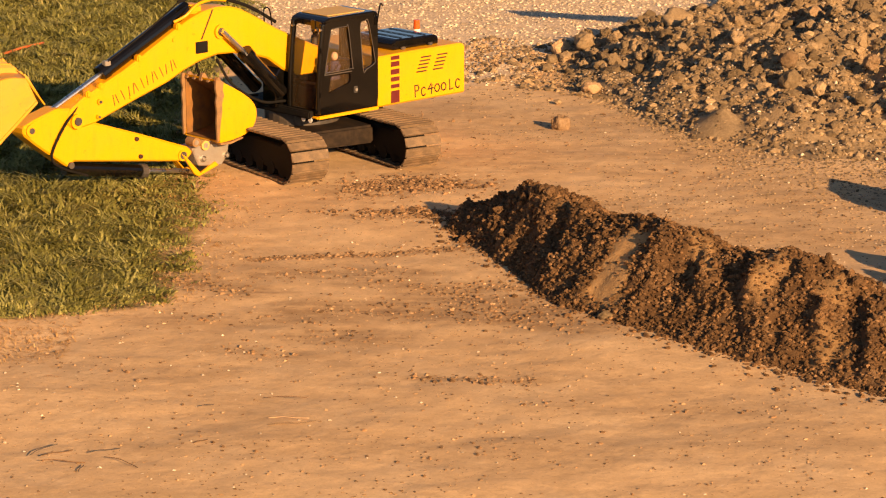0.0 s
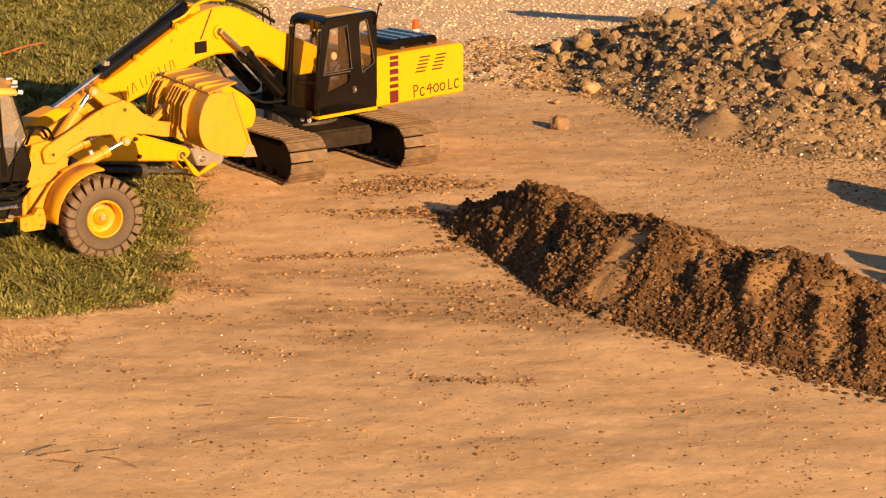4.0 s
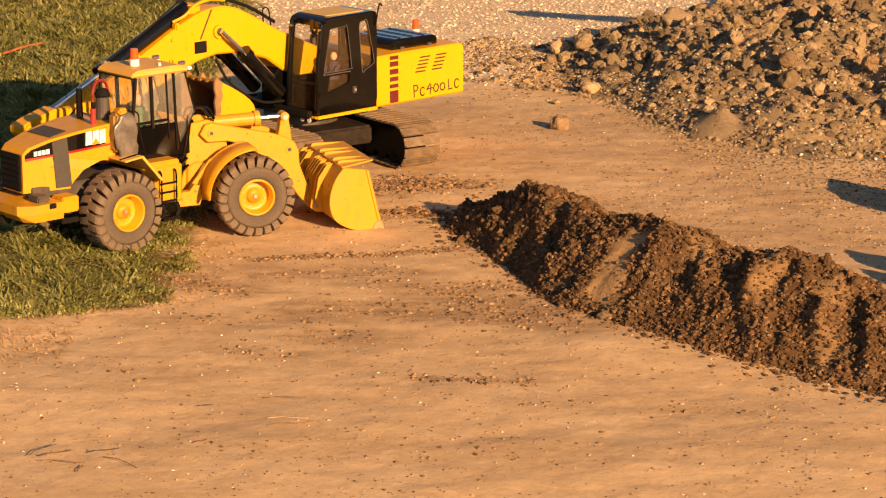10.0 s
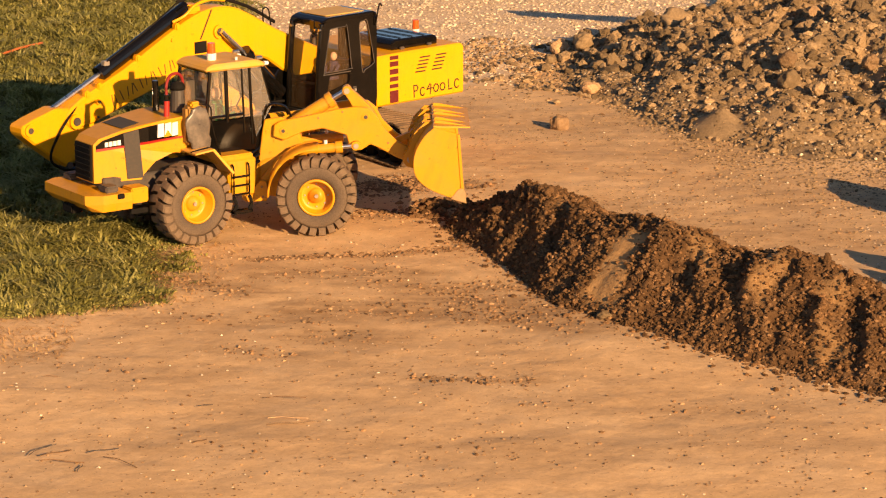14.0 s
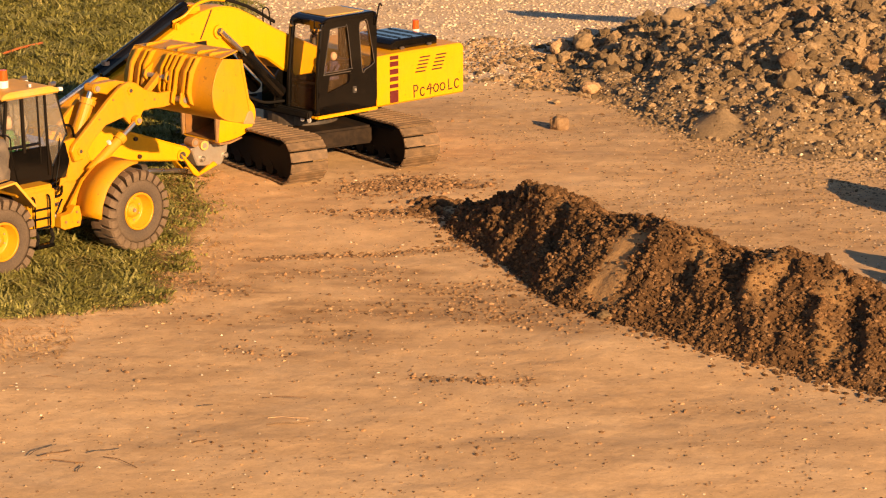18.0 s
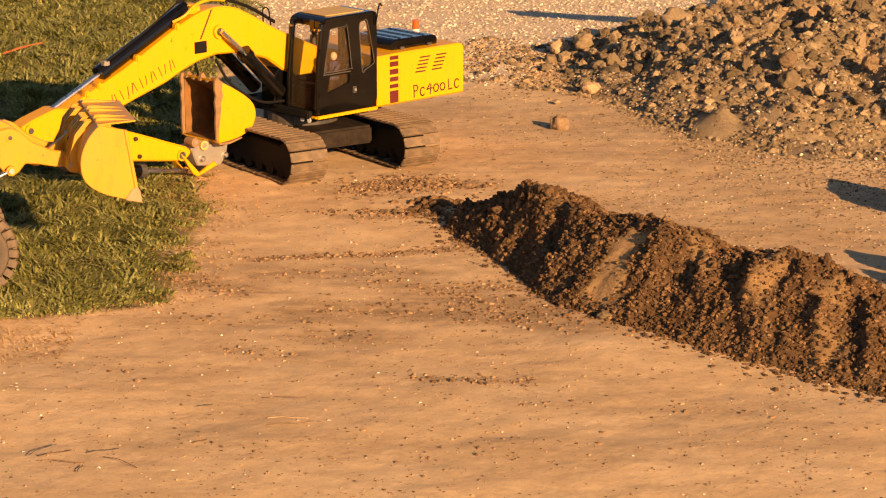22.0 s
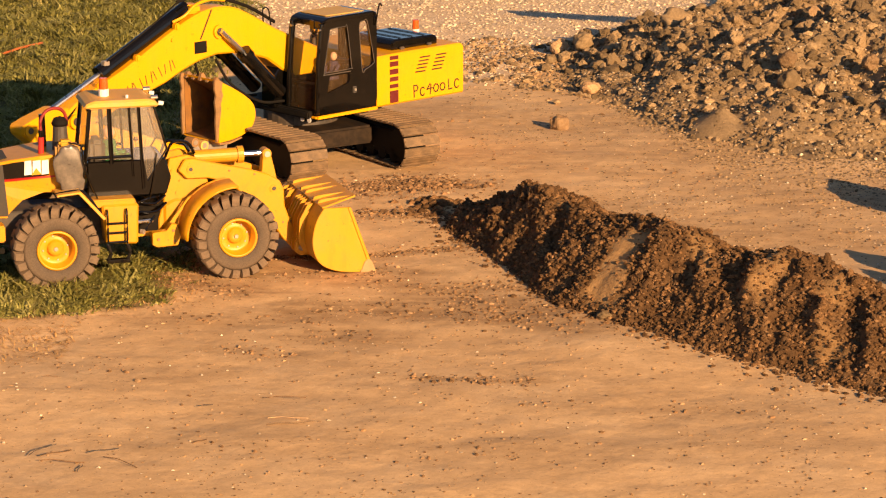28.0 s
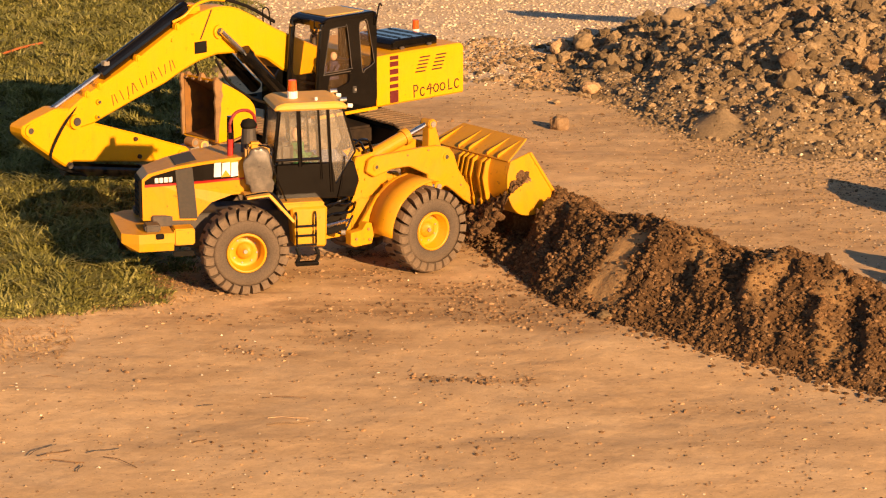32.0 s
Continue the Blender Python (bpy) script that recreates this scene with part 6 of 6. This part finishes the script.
for i, (x, y, z, r, mat, sq) in enumerate(((0.2155, 0.925, 0.0, 0.0160, ROCK, 1.12), (0.289, 1.275, 0.0, 0.021, ROCK, 0.75), (0.247, 1.70, 0.008, 0.019, ROCK, 0.95), (0.293, 1.655, 0.028, 0.024, RUBBLE, 0.9), (0.482, 1.59, 0.075, 0.036, RUBBLE, 0.8), (0.656, 1.085, 0.092, 0.019, ROCK, 0.9), (0.65, 1.03, 0.062, 0.02, RUBBLE, 1.0), (0.747, 1.43, 0.13, 0.016, ROCK, 0.8), (0.220, 1.17, 0.0, 0.007, RUBBLE, 0.7), (0.224, -0.405, 0.0, 0.0105, RUBBLE, 0.9), (0.712, -0.17, 0.0, 0.034, ROCK, 1.15), (0.690, -0.255, 0.0, 0.024, RUBBLE, 1.2), (0.582, 1.36, 0.095, 0.016, RUBBLE, 0.9), (0.735, 1.2, 0.098, 0.014, RUBBLE, 1.0), (0.795, 1.27, 0.108, 0.017, RUBBLE, 1.0), (0.7, 0.97, 0.06, 0.012, RUBBLE, 1.1), (0.765, 0.9, 0.055, 0.011, RUBBLE, 1.0), (0.807, 1.05, 0.094, 0.015, ROCK, 1.1), (0.429, 1.57, 0.060, 0.013, RUBBLE, 0.9), (0.212, 1.52, 0.0, 0.012, RUBBLE, 0.9), (0.797, 0.235, 0.0, 0.058, ROCK, 1.0), (0.225, 1.62, 0.0, 0.013, RUBBLE, 0.9))):
    stone(x, y, z, r, "rounded tan clay stone lying on bare dirt" if z < 0.01 else "tan clay stone resting on the rubble bank", mat, sq, 30 + i)


def build_litter():
    rng = np.random.default_rng(9)
    # dry crumbs strewn over the yard, thicker where the wheels have rolled them into rows
    n = 13000
    x, y = rng.uniform(-0.85, 0.85, n), rng.uniform(-1.2, 1.5, n)
    k = (x > turf_edge(y) - 0.03) & (fbm(x * 9 + 4, y * 6, 3) > -0.1 + 0.5 * rng.random(n) - 0.25)
    P = [np.stack([x[k], y[k]], 1)]
    size = [0.0004 + 0.0019 * rng.random(k.sum()) ** 3]
    for (x0, y0), (x1, y1), width, k, m in SMEARS:
        u = rng.random(m)
        P.append(np.stack([x0 + (x1 - x0) * u + 0.006 * rng.standard_normal(m), y0 + (y1 - y0) * u + width * 0.8 * rng.standard_normal(m)], 1))
        size.append(0.0008 + 0.0026 * rng.random(m) ** 2.6)
    loose = len(P[0])
    P, size = np.concatenate(P), np.concatenate(size)
    z = ground_height(P[:, 0], P[:, 1])
    dark = rng.random(len(P)) < np.where(np.arange(len(P)) < loose, 0.4, 0.8)
    for name, mat, sel, lab in (("dirt_crumbs", SOIL_CRUMB, dark, "dark crumbs of soil strewn over the yard"), ("pebbles", CRUMB, ~dark, "pale pebbles and crumbs strewn over dirt")):
        tagged(scatter_joined(name, mat, np.c_[P, z][sel], size[sel], rng), lab, "litter")
    m = 14000
    q = np.stack([rng.uniform(-0.80, 0.80, m), rng.uniform(-1.15, 0.45, m)], 1)
    q = q[(q[:, 0] > turf_edge(q[:, 1]) - 0.02) & (windrow_whole(q[:, 0], q[:, 1]) < 0) & (fbm(q[:, 0] * 12 + 8, q[:, 1] * 8, 3) > 0.45 * rng.random(m) - 0.25)]
    tagged(scatter_joined("earth_crumbs", EARTH_CRUMB, np.c_[q, ground_height(q[:, 0], q[:, 1]) - 0.0004], 0.0005 + 0.0017 * rng.random(len(q)) ** 2.4, rng), "fine tan crumbs trodden into the dirt yard", "litter")
    m = 900
    q = np.stack([rng.uniform(-0.75, 0.75, m), rng.uniform(-1.15, 0.9, m)], 1)
    q = q[(q[:, 0] > turf_edge(q[:, 1])) & (windrow_whole(q[:, 0], q[:, 1]) < 0)]
    tagged(scatter_joined("pale_grit", GRAVEL, np.c_[q, ground_height(q[:, 0], q[:, 1])], 0.0006 + 0.0018 * rng.random(len(q)) ** 3, rng), "pale grit strewn thinly over the dirt", "grit")
    # fine clods on the yard behind the windrow
    q = rng.uniform((0.05, 0.0), (0.85, 1.35), (9000, 2))
    q = q[(rubble_height(q[:, 0], q[:, 1]) < 0.002) & (windrow_whole(q[:, 0], q[:, 1]) < 0.0) & (fbm(q[:, 0] * 9, q[:, 1] * 6, 3) > 0.25 - 0.7 * rng.random(9000) - 0.35 * smooth01(0.30, 0.65, q[:, 0]))]
    tagged(scatter_joined("yard_crumbs", RUBBLE, np.c_[q, ground_height(q[:, 0], q[:, 1])], 0.0005 + 0.0017 * rng.random(len(q)) ** 2.4, rng), "brown crumbs strewn over the yard before the bank", "litter")
    # trampled clods between the digger's tracks and the windrow
    c = np.concatenate([np.array([-0.055, 0.445]) + rng.standard_normal((620, 2)) * [0.07, 0.035], np.array([-0.06, 0.245]) + rng.standard_normal((240, 2)) * [0.075, 0.012]])
    c = c[windrow_whole(c[:, 0], c[:, 1]) < 0.002]
    tagged(scatter_joined("trampled_soil", SOIL_CRUMB, np.c_[c, ground_height(c[:, 0], c[:, 1])], 0.0010 + 0.0038 * rng.random(len(c)) ** 2.2, rng), "trampled brown clods beside the excavator tracks", "soil")
    # brown lumps lying on the gravel beside the bank
    m = 1100
    q = np.stack([0.02 + 0.36 * rng.random(m) ** 0.8, 1.22 + 0.70 * rng.random(m)], 1)
    q = q[fbm(q[:, 0] * 14, q[:, 1] * 9, 3) > -0.05 * rng.random(m)]
    q = q[rubble_height(q[:, 0], q[:, 1]) < 0.004]
    tagged(scatter_joined("small_clods", RUBBLE, np.c_[q, ground_height(q[:, 0], q[:, 1])], 0.002 + 0.008 * rng.random(len(q)) ** 3, rng), "small brown clods strewn on gravel beside the bank", "clod")
    # gravel behind the digger and in front of the bank
    n = 52000
    x, y = rng.uniform(-0.55, 1.2, n), 1.15 + 1.6 * rng.random(n) ** 0.8
    lim = np.interp(x, [-0.5, 0.0, 0.1, 0.3, 0.6, 2.0], [1.85, 1.45, 1.36, 1.70, 2.0, 1.9])
    k = (y > lim + 0.18 * fbm(x * 7, y * 5, 3)) & (x > turf_edge(y)) & (rubble_height(x, y) < 0.0)
    g = np.stack([x, y, ground_height(x, y)], 1)[k]
    x2, y2 = rng.uniform(0.15, 0.9, 1500), rng.uniform(-0.35, 0.85, 1500)
    k = (rubble_height(x2, y2) < 0) & (windrow_whole(x2, y2) < 0) & (fbm(x2 * 6, y2 * 5, 3) > 0.30 - 0.6 * smooth01(0.45, 0.85, x2))
    g = np.concatenate([g, np.stack([x2, y2, ground_height(x2, y2)], 1)[k]])
    tagged(scatter_joined("gravel", GRAVEL, g, np.where(g[:, 1] > 1.1, 0.0006 + 0.0034 * rng.random(len(g)) ** 4.2, 0.0006 + 0.0016 * rng.random(len(g)) ** 2.6), rng), "pale crushed gravel spread over hard ground", "gravel")


build_litter()


def build_crushed_stone():
    rng = np.random.default_rng(41)
    q = np.stack([rng.uniform(0.0, 0.36, 3600), rng.uniform(1.30, 1.90, 3600)], 1)
    q = q[(fbm(q[:, 0] * 9 + 2, q[:, 1] * 5, 3) > -0.10 + 0.6 * np.abs(q[:, 1] - 1.56) - 0.25 * rng.random(len(q))) & (rubble_height(q[:, 0], q[:, 1]) < 0.004)]
    size = 0.0010 + 0.0040 * rng.random(len(q)) ** 2.6
    pale = rng.random(len(q)) < 0.55
    for mat, sel, lab in ((CRUMB, pale, "coarse pale crushed stone strewn beside the rubble bank"), (RUBBLE, ~pale, "coarse brown broken stone strewn beside the rubble bank")):
        tagged(scatter_joined("crushed_stone", mat, np.c_[q, ground_height(q[:, 0], q[:, 1]) + 0.001][sel], size[sel], rng), lab, "crushed stone")


build_crushed_stone()

# bits of straw and twig on the dirt, and an orange cord in the lawn
TWIGS = ((-0.197, -0.775, 4, 0.050, SOIL, "twig"), (-0.190, -0.862, -3, 0.050, CRUMB, "straw"), (-0.185, -0.885, 9, 0.060, CRUMB, "straw"), (-0.475, -0.985, 62, 0.050, DARK, "twig"), (-0.445, -1.03, -12, 0.055, SOIL, "twig"), (-0.455, -1.00, 25, 0.040, SOIL, "twig"), (-0.375, -1.03, -38, 0.060, SOIL, "twig"), (-0.42, -1.055, 80, 0.024, DARK, "twig"), (-0.40, -0.99, 15, 0.036, DARK, "twig"), (-0.505, -0.685, -5, 0.026, SOIL, "twig"), (-0.295, -0.81, 10, 0.018, DARK, "twig"), (-0.29, -0.955, 30, 0.020, SOIL, "twig"))
for i, (x, y, rz, L, mat, nm) in enumerate(TWIGS):
    lab = "single dry straw lying on the dirt" if nm == "straw" else "short dark twig lying on bare dirt"
    bm = hose(B(), [(-L / 2, 0, 0.0), (-L / 6, 0.04 * L, 0.001), (L / 6, -0.02 * L, 0.001), (L / 2, 0.001 + 0.1 * L * (i % 3 - 1), 0.0003)], 0.00045 + 0.0001 * (i % 3), 5)
    ob = part(nm, bm, mat)
    ob.matrix_basis = pose(x, y, 0.0012, 0, 0, rz)
    tagged(ob, lab, nm)
# an added pole, out of view, that only casts the thin shadow behind the bank
stake = part("wooden_stake", rod(B(), (0.722, 1.89, 0.07), (0.665, 1.435, 0.30), 0.022, 10, 0.016), CRUMB, None, "", True)
tagged(stake, "unseen leaning pole added to cast a streak of shadow on the gravel", "stake")
cord = part("cord", hose(B(), [(-1.06, 1.50, 0.012), (-0.935, 1.63, 0.014), (-0.90, 1.71, 0.014), (-0.865, 1.80, 0.010)], 0.0026, 8), ROPE, None, "", True)
tagged(cord, "orange plastic cord lying across the lawn", "cord")

# soil that the bucket spills and shoves about
rng = np.random.default_rng(77)
spill_pts = [(0.026 * a, 0.036 * b) for a, b in rng.standard_normal((60, 2))]
V, F, base_n = [], [], 0
for px, py in spill_pts:
    v, f = LUMPS[rng.integers(len(LUMPS))]
    s = 0.003 + 0.006 * rng.random()
    top = 0.012 * math.exp(-(px ** 2 + py ** 2) / 0.0012)
    V.append(v * s + [px, py, top])
    F.append(f + base_n)
    base_n += len(v)
spill = raw_mesh("loose_soil", np.concatenate(V).tolist(), np.concatenate(F).tolist(), SOIL)
tagged(spill, "small spill of dark crumbly soil beside the windrow", "soil", kind="stuff")


# ---------------------------------------------------------------- what moves
def glide(rows, t):
    """Monotone cubic between rows of (time, value...)."""
    T = [r[0] for r in rows]
    if t <= T[0]:
        return list(rows[0][1:])
    if t >= T[-1]:
        return list(rows[-1][1:])
    i = max(k for k in range(len(T) - 1) if T[k] <= t)
    h = T[i + 1] - T[i]
    u = (t - T[i]) / h
    out = []
    for c in range(1, len(rows[0])):
        sl = lambda k: (rows[k + 1][c] - rows[k][c]) / (T[k + 1] - T[k])

        def tangent(k):
            if k == 0 or k == len(T) - 1:
                return sl(min(k, len(T) - 2))
            a, b = sl(k - 1), sl(k)
            return 0.0 if a * b <= 0 else 2 * a * b / (a + b)

        a, b, ma, mb = rows[i][c], rows[i + 1][c], tangent(i) * h, tangent(i + 1) * h
        out.append((2 * u ** 3 - 3 * u ** 2 + 1) * a + (u ** 3 - 2 * u ** 2 + u) * ma + (3 * u ** 2 - 2 * u ** 3) * b + (u ** 3 - u ** 2) * mb)
    return out


def aimed(a, b, y):
    """A pose at a (x, z) whose x axis points to b, at the side y."""
    return pose(a[0], y, a[1], 0, -math.degrees(math.atan2(b[1] - a[1], b[0] - a[0])), 0)


def motions():
    # seconds, rear axle x and y, heading, steering angle
    way = [(0, -1.077, -0.130, 8.2, 13.5), (0.5, -1.058, -0.128, 8.7, 13.8), (1, -0.997, -0.121, 10.3, 15.0), (1.5, -0.927, -0.108, 10.7, 12.3), (2, -0.871, -0.095, 11.0, 11.0), (2.5, -0.828, -0.086, 12.5, 12.4), (3, -0.822, -0.081, 13.3, 12.6), (3.5, -0.798, -0.075, 14.6, 14.0), (5.5, -0.793, -0.072, 13.6, 16.2), (6, -0.798, -0.074, 12.9, 16.0), (6.5, -0.793, -0.070, 13.0, 16.6), (7, -0.774, -0.063, 13.8, 16.5), (7.5, -0.735, -0.055, 23.5, 9.2), (8, -0.704, -0.043, 29.0, 1.6), (8.5, -0.672, -0.053, 32.5, -0.6), (9, -0.639, -0.034, 36.8, -11.7), (9.5, -0.592, -0.002, 41.6, -16.8), (10, -0.545, 0.051, 41.9, -22.0), (10.5, -0.493, 0.097, 38.3, -23.6), (11, -0.470, 0.105, 38.2, -27.2), (11.5, -0.467, 0.106, 37.9, -30.1), (12, -0.466, 0.112, 37.7, -32.6), (12.5, -0.455, 0.111, 36.5, -33.2), (13, -0.431, 0.114, 34.9, -32.5), (13.5, -0.422, 0.112, 35.0, -34.1), (14, -0.436, 0.111, 35.7, -34.5), (14.5, -0.435, 0.114, 35.6, -32.0), (16.5, -0.564, 0.011, 45.7, -26.0), (17, -0.629, -0.049, 49.1, -20.4), (17.5, -0.685, -0.100, 50.1, -5.5), (18, -0.714, -0.138, 46.7, 2.4), (18.5, -0.722, -0.160, 38.9, 14.7), (19, -0.778, -0.196, 29.2, 23.3), (19.5, -0.863, -0.244, 19.5, 26.1), (20, -0.949, -0.265, 11.4, 19.1), (20.5, -1.028, -0.277, 9.9, 9.1), (21, -1.038, -0.278, 11.0, 1.4), (21.5, -0.997, -0.270, 13.8, 0.2), (22, -0.943, -0.256, 15.6, -0.5), (22.5, -0.894, -0.243, 17.0, -0.6), (23, -0.860, -0.233, 18.5, -0.8), (23.5, -0.839, -0.228, 19.9, -1.2), (24, -0.828, -0.222, 20.9, -3.7), (24.5, -0.825, -0.221, 20.4, -2.6), (25, -0.822, -0.220, 19.9, -1.3), (25.5, -0.821, -0.220, 19.3, -0.8), (27.5, -0.656, -0.172, 20.4, -7.6), (28, -0.580, -0.160, 15.4, 3.0), (28.5, -0.512, -0.142, 11.3, 9.7), (29, -0.427, -0.168, 9.4, 15.1), (29.5, -0.377, -0.173, 9.9, 18.0), (30, -0.375, -0.178, 8.7, 22.3), (30.5, -0.336, -0.178, 8.7, 27.1), (31, -0.329, -0.181, 8.7, 28.2), (31.5, -0.328, -0.182, 10.3, 26.7), (32, -0.305, -0.174, 13.9, 23.9)]
    # seconds, angle of the lift arms
    lift = [(0, 35.2), (0.5, 34.7), (1, 34.1), (1.5, 31.1), (2, 27.9), (2.5, 20.7), (3, 14.2), (3.5, 9.7), (5.5, -12.9), (6, -23.7), (6.5, -29.2), (7, -33.7), (7.5, -37.3), (8, -36.0), (8.5, -36.4), (9, -36.0), (9.5, -36.4), (10, -36.4), (10.5, -35.9), (11, -34.6), (11.5, -31.7), (12, -27.9), (12.5, -24.2), (13, -18.0), (13.5, -14.1), (14, -11.7), (14.5, -6.1), (16.5, 13.4), (17, 16.2), (17.5, 16.2), (18, 15.4), (18.5, 15.5), (19, 15.4), (19.5, 14.8), (20, 14.8), (20.5, 15.0), (21, 13.2), (21.5, 10.1), (22, 6.8), (22.5, -0.6), (23, -7.5), (23.5, -14.3), (24, -18.6), (24.5, -22.9), (25, -28.2), (25.5, -31.2), (27.5, -38.4), (28, -37.8), (28.5, -39.1), (29, -36.4), (29.5, -38.5), (30, -36.7), (30.5, -33.5), (31, -27.8), (31.5, -24.8), (32, -21.9)]
    # seconds, pitch of the bucket, angle of the rocker's upper arm
    tilt = [(0, -65.8, 205), (0.5, -65.3, 204), (1, -65.3, 204), (1.5, -45.5, 195), (2, -27.1, 186), (2.5, -8.9, 178), (3, -1.9, 163), (3.5, -1.8, 154), (5.5, -7.0, 120), (6, -5.9, 113), (6.5, -9.5, 101), (7, -9.9, 101), (7.5, -5.3, 99), (8, -7.3, 98), (8.5, -5.9, 97), (9, -4.6, 94), (9.5, -7.1, 95), (10, -6.9, 89), (10.5, -4.9, 94), (11, -4.8, 97), (11.5, -8.5, 104), (12, -7.8, 109), (12.5, -3.7, 112), (13, -0.6, 119), (13.5, -3.2, 122), (14, -16.2, 129), (14.5, -28.0, 144), (16.5, -26.1, 167), (17, -14.2, 164), (17.5, -7.9, 167), (18, -8.0, 172), (18.5, -10.9, 167), (19, -10.5, 174), (19.5, -7.3, 175), (20, -11.7, 170), (20.5, -13.9, 165), (21, -13.3, 160), (21.5, -12.3, 153), (22, -11.3, 145), (22.5, -11.8, 140), (23, -12.3, 135), (23.5, -12.9, 130), (24, -12.4, 125), (24.5, -8.9, 115), (25, -5.5, 105), (25.5, -3.1, 98), (27.5, -1.3, 85), (28, -0.7, 94), (28.5, -0.9, 90), (29, 0.3, 101), (29.5, 0.0, 90), (30, -0.5, 89), (30.5, 0.6, 93), (31, 2.2, 100), (31.5, 7.2, 101), (32, 14.9, 99)]
    step = 0.2
    times = [k * step for k in range(int(32 / step) + 1)]
    rows = {}

    def put(ob, t, m):
        rows.setdefault(ob, []).append((t, m))

    spin_r = spin_f = 0.0
    last = None
    A = PIVOT
    for t in times:
        x, y, yaw, art = glide(way, t)
        al = radians(glide(lift, t)[0])
        ph, ga = (radians(v) for v in glide(tilt, t))
        base = pose(x, y, 0, 0, 0, yaw)
        front = pose(HINGE, 0, 0, 0, 0, art) @ pose(REACH, 0, 0)
        fw = base @ front
        if last is not None:
            h = Vector((math.cos(radians(yaw)), math.sin(radians(yaw)), 0))
            spin_r += (base.translation - last[0]).dot(h) / WR
            spin_f += (fw.translation - last[1]).dot(fw.to_3x3() @ Vector((1, 0, 0))) / WR
        last = (base.translation.copy(), fw.translation.copy())
        put(loader, t, base)
        put(loader_driver, t, base @ pose(0.094, -0.006, 0.160))
        for ob, oy in rear_wheels:
            put(ob, t, pose(0, oy, WR) @ Matrix.Rotation(spin_r, 4, "Y"))
        put(front_frame, t, front)
        for ob, oy in front_wheels:
            put(ob, t, front @ pose(0, oy, WR) @ Matrix.Rotation(spin_f, 4, "Y"))
        turn = lambda p, a: (p[0] * math.cos(a) - p[1] * math.sin(a), p[0] * math.sin(a) + p[1] * math.cos(a))
        add = lambda p, q: (p[0] + q[0], p[1] + q[1])
        pin, boss, eye = (add(A, turn(q, al)) for q in ((ARM, 0.0), BOSS, LIFT_EYE))
        put(lift_arms, t, front @ pose(A[0], 0, A[1], 0, -math.degrees(al), 0))
        put(bucket, t, front @ pose(pin[0], 0, pin[1], 0, -math.degrees(ph), 0))
        top = add(boss, (ROCK_UP * math.cos(ga), ROCK_UP * math.sin(ga)))
        bent = ga + radians(ROCK_BEND)
        low = add(boss, (-ROCK_LOW * math.cos(bent), -ROCK_LOW * math.sin(bent)))
        put(rocker, t, front @ pose(boss[0], 0, boss[1], 0, -math.degrees(ga - math.pi / 2), 0))
        put(link, t, front @ aimed(add(pin, turn((-0.003, 0.030), ph)), low, 0))
        foot = (-0.030, 0.164)
        put(tilt_barrel, t, front @ aimed(foot, top, 0))
        put(tilt_rod, t, front @ aimed(top, foot, 0))
        for lb, lr, oy in lift_cylinders:
            put(lb, t, front @ aimed((-0.040, 0.122), eye, oy))
            put(lr, t, front @ aimed(eye, (-0.040, 0.122), oy))
    for ob, r in rows.items():
        walk(ob, r)
    walk(toe, [(t, pose(x, y, z)) for t, x, y, z in ((0, 0, 0, 0), (29.2, 0, 0, 0), (30.0, 0.012, 0.008, 0.0), (30.6, 0.024, 0.018, 0.0), (31.1, 0.027, 0.020, 0.002), (31.6, 0.005, 0.005, 0.018), (32, -0.045, -0.022, 0.030))])
    walk(spill, [(t, pose(x, y, 0, 0, 0, a)) for t, x, y, a in ((0, 0.085, 0.10, 0), (12.0, 0.085, 0.10, 0), (12.6, 0.045, 0.17, 4), (13.0, 0.02, 0.22, 8), (14.0, -0.005, 0.27, 15), (16.0, -0.012, 0.28, 18), (30.0, -0.012, 0.28, 18), (30.6, 0.0, 0.255, 22), (31.2, 0.012, 0.235, 26), (32, 0.015, 0.23, 27))])


motions()
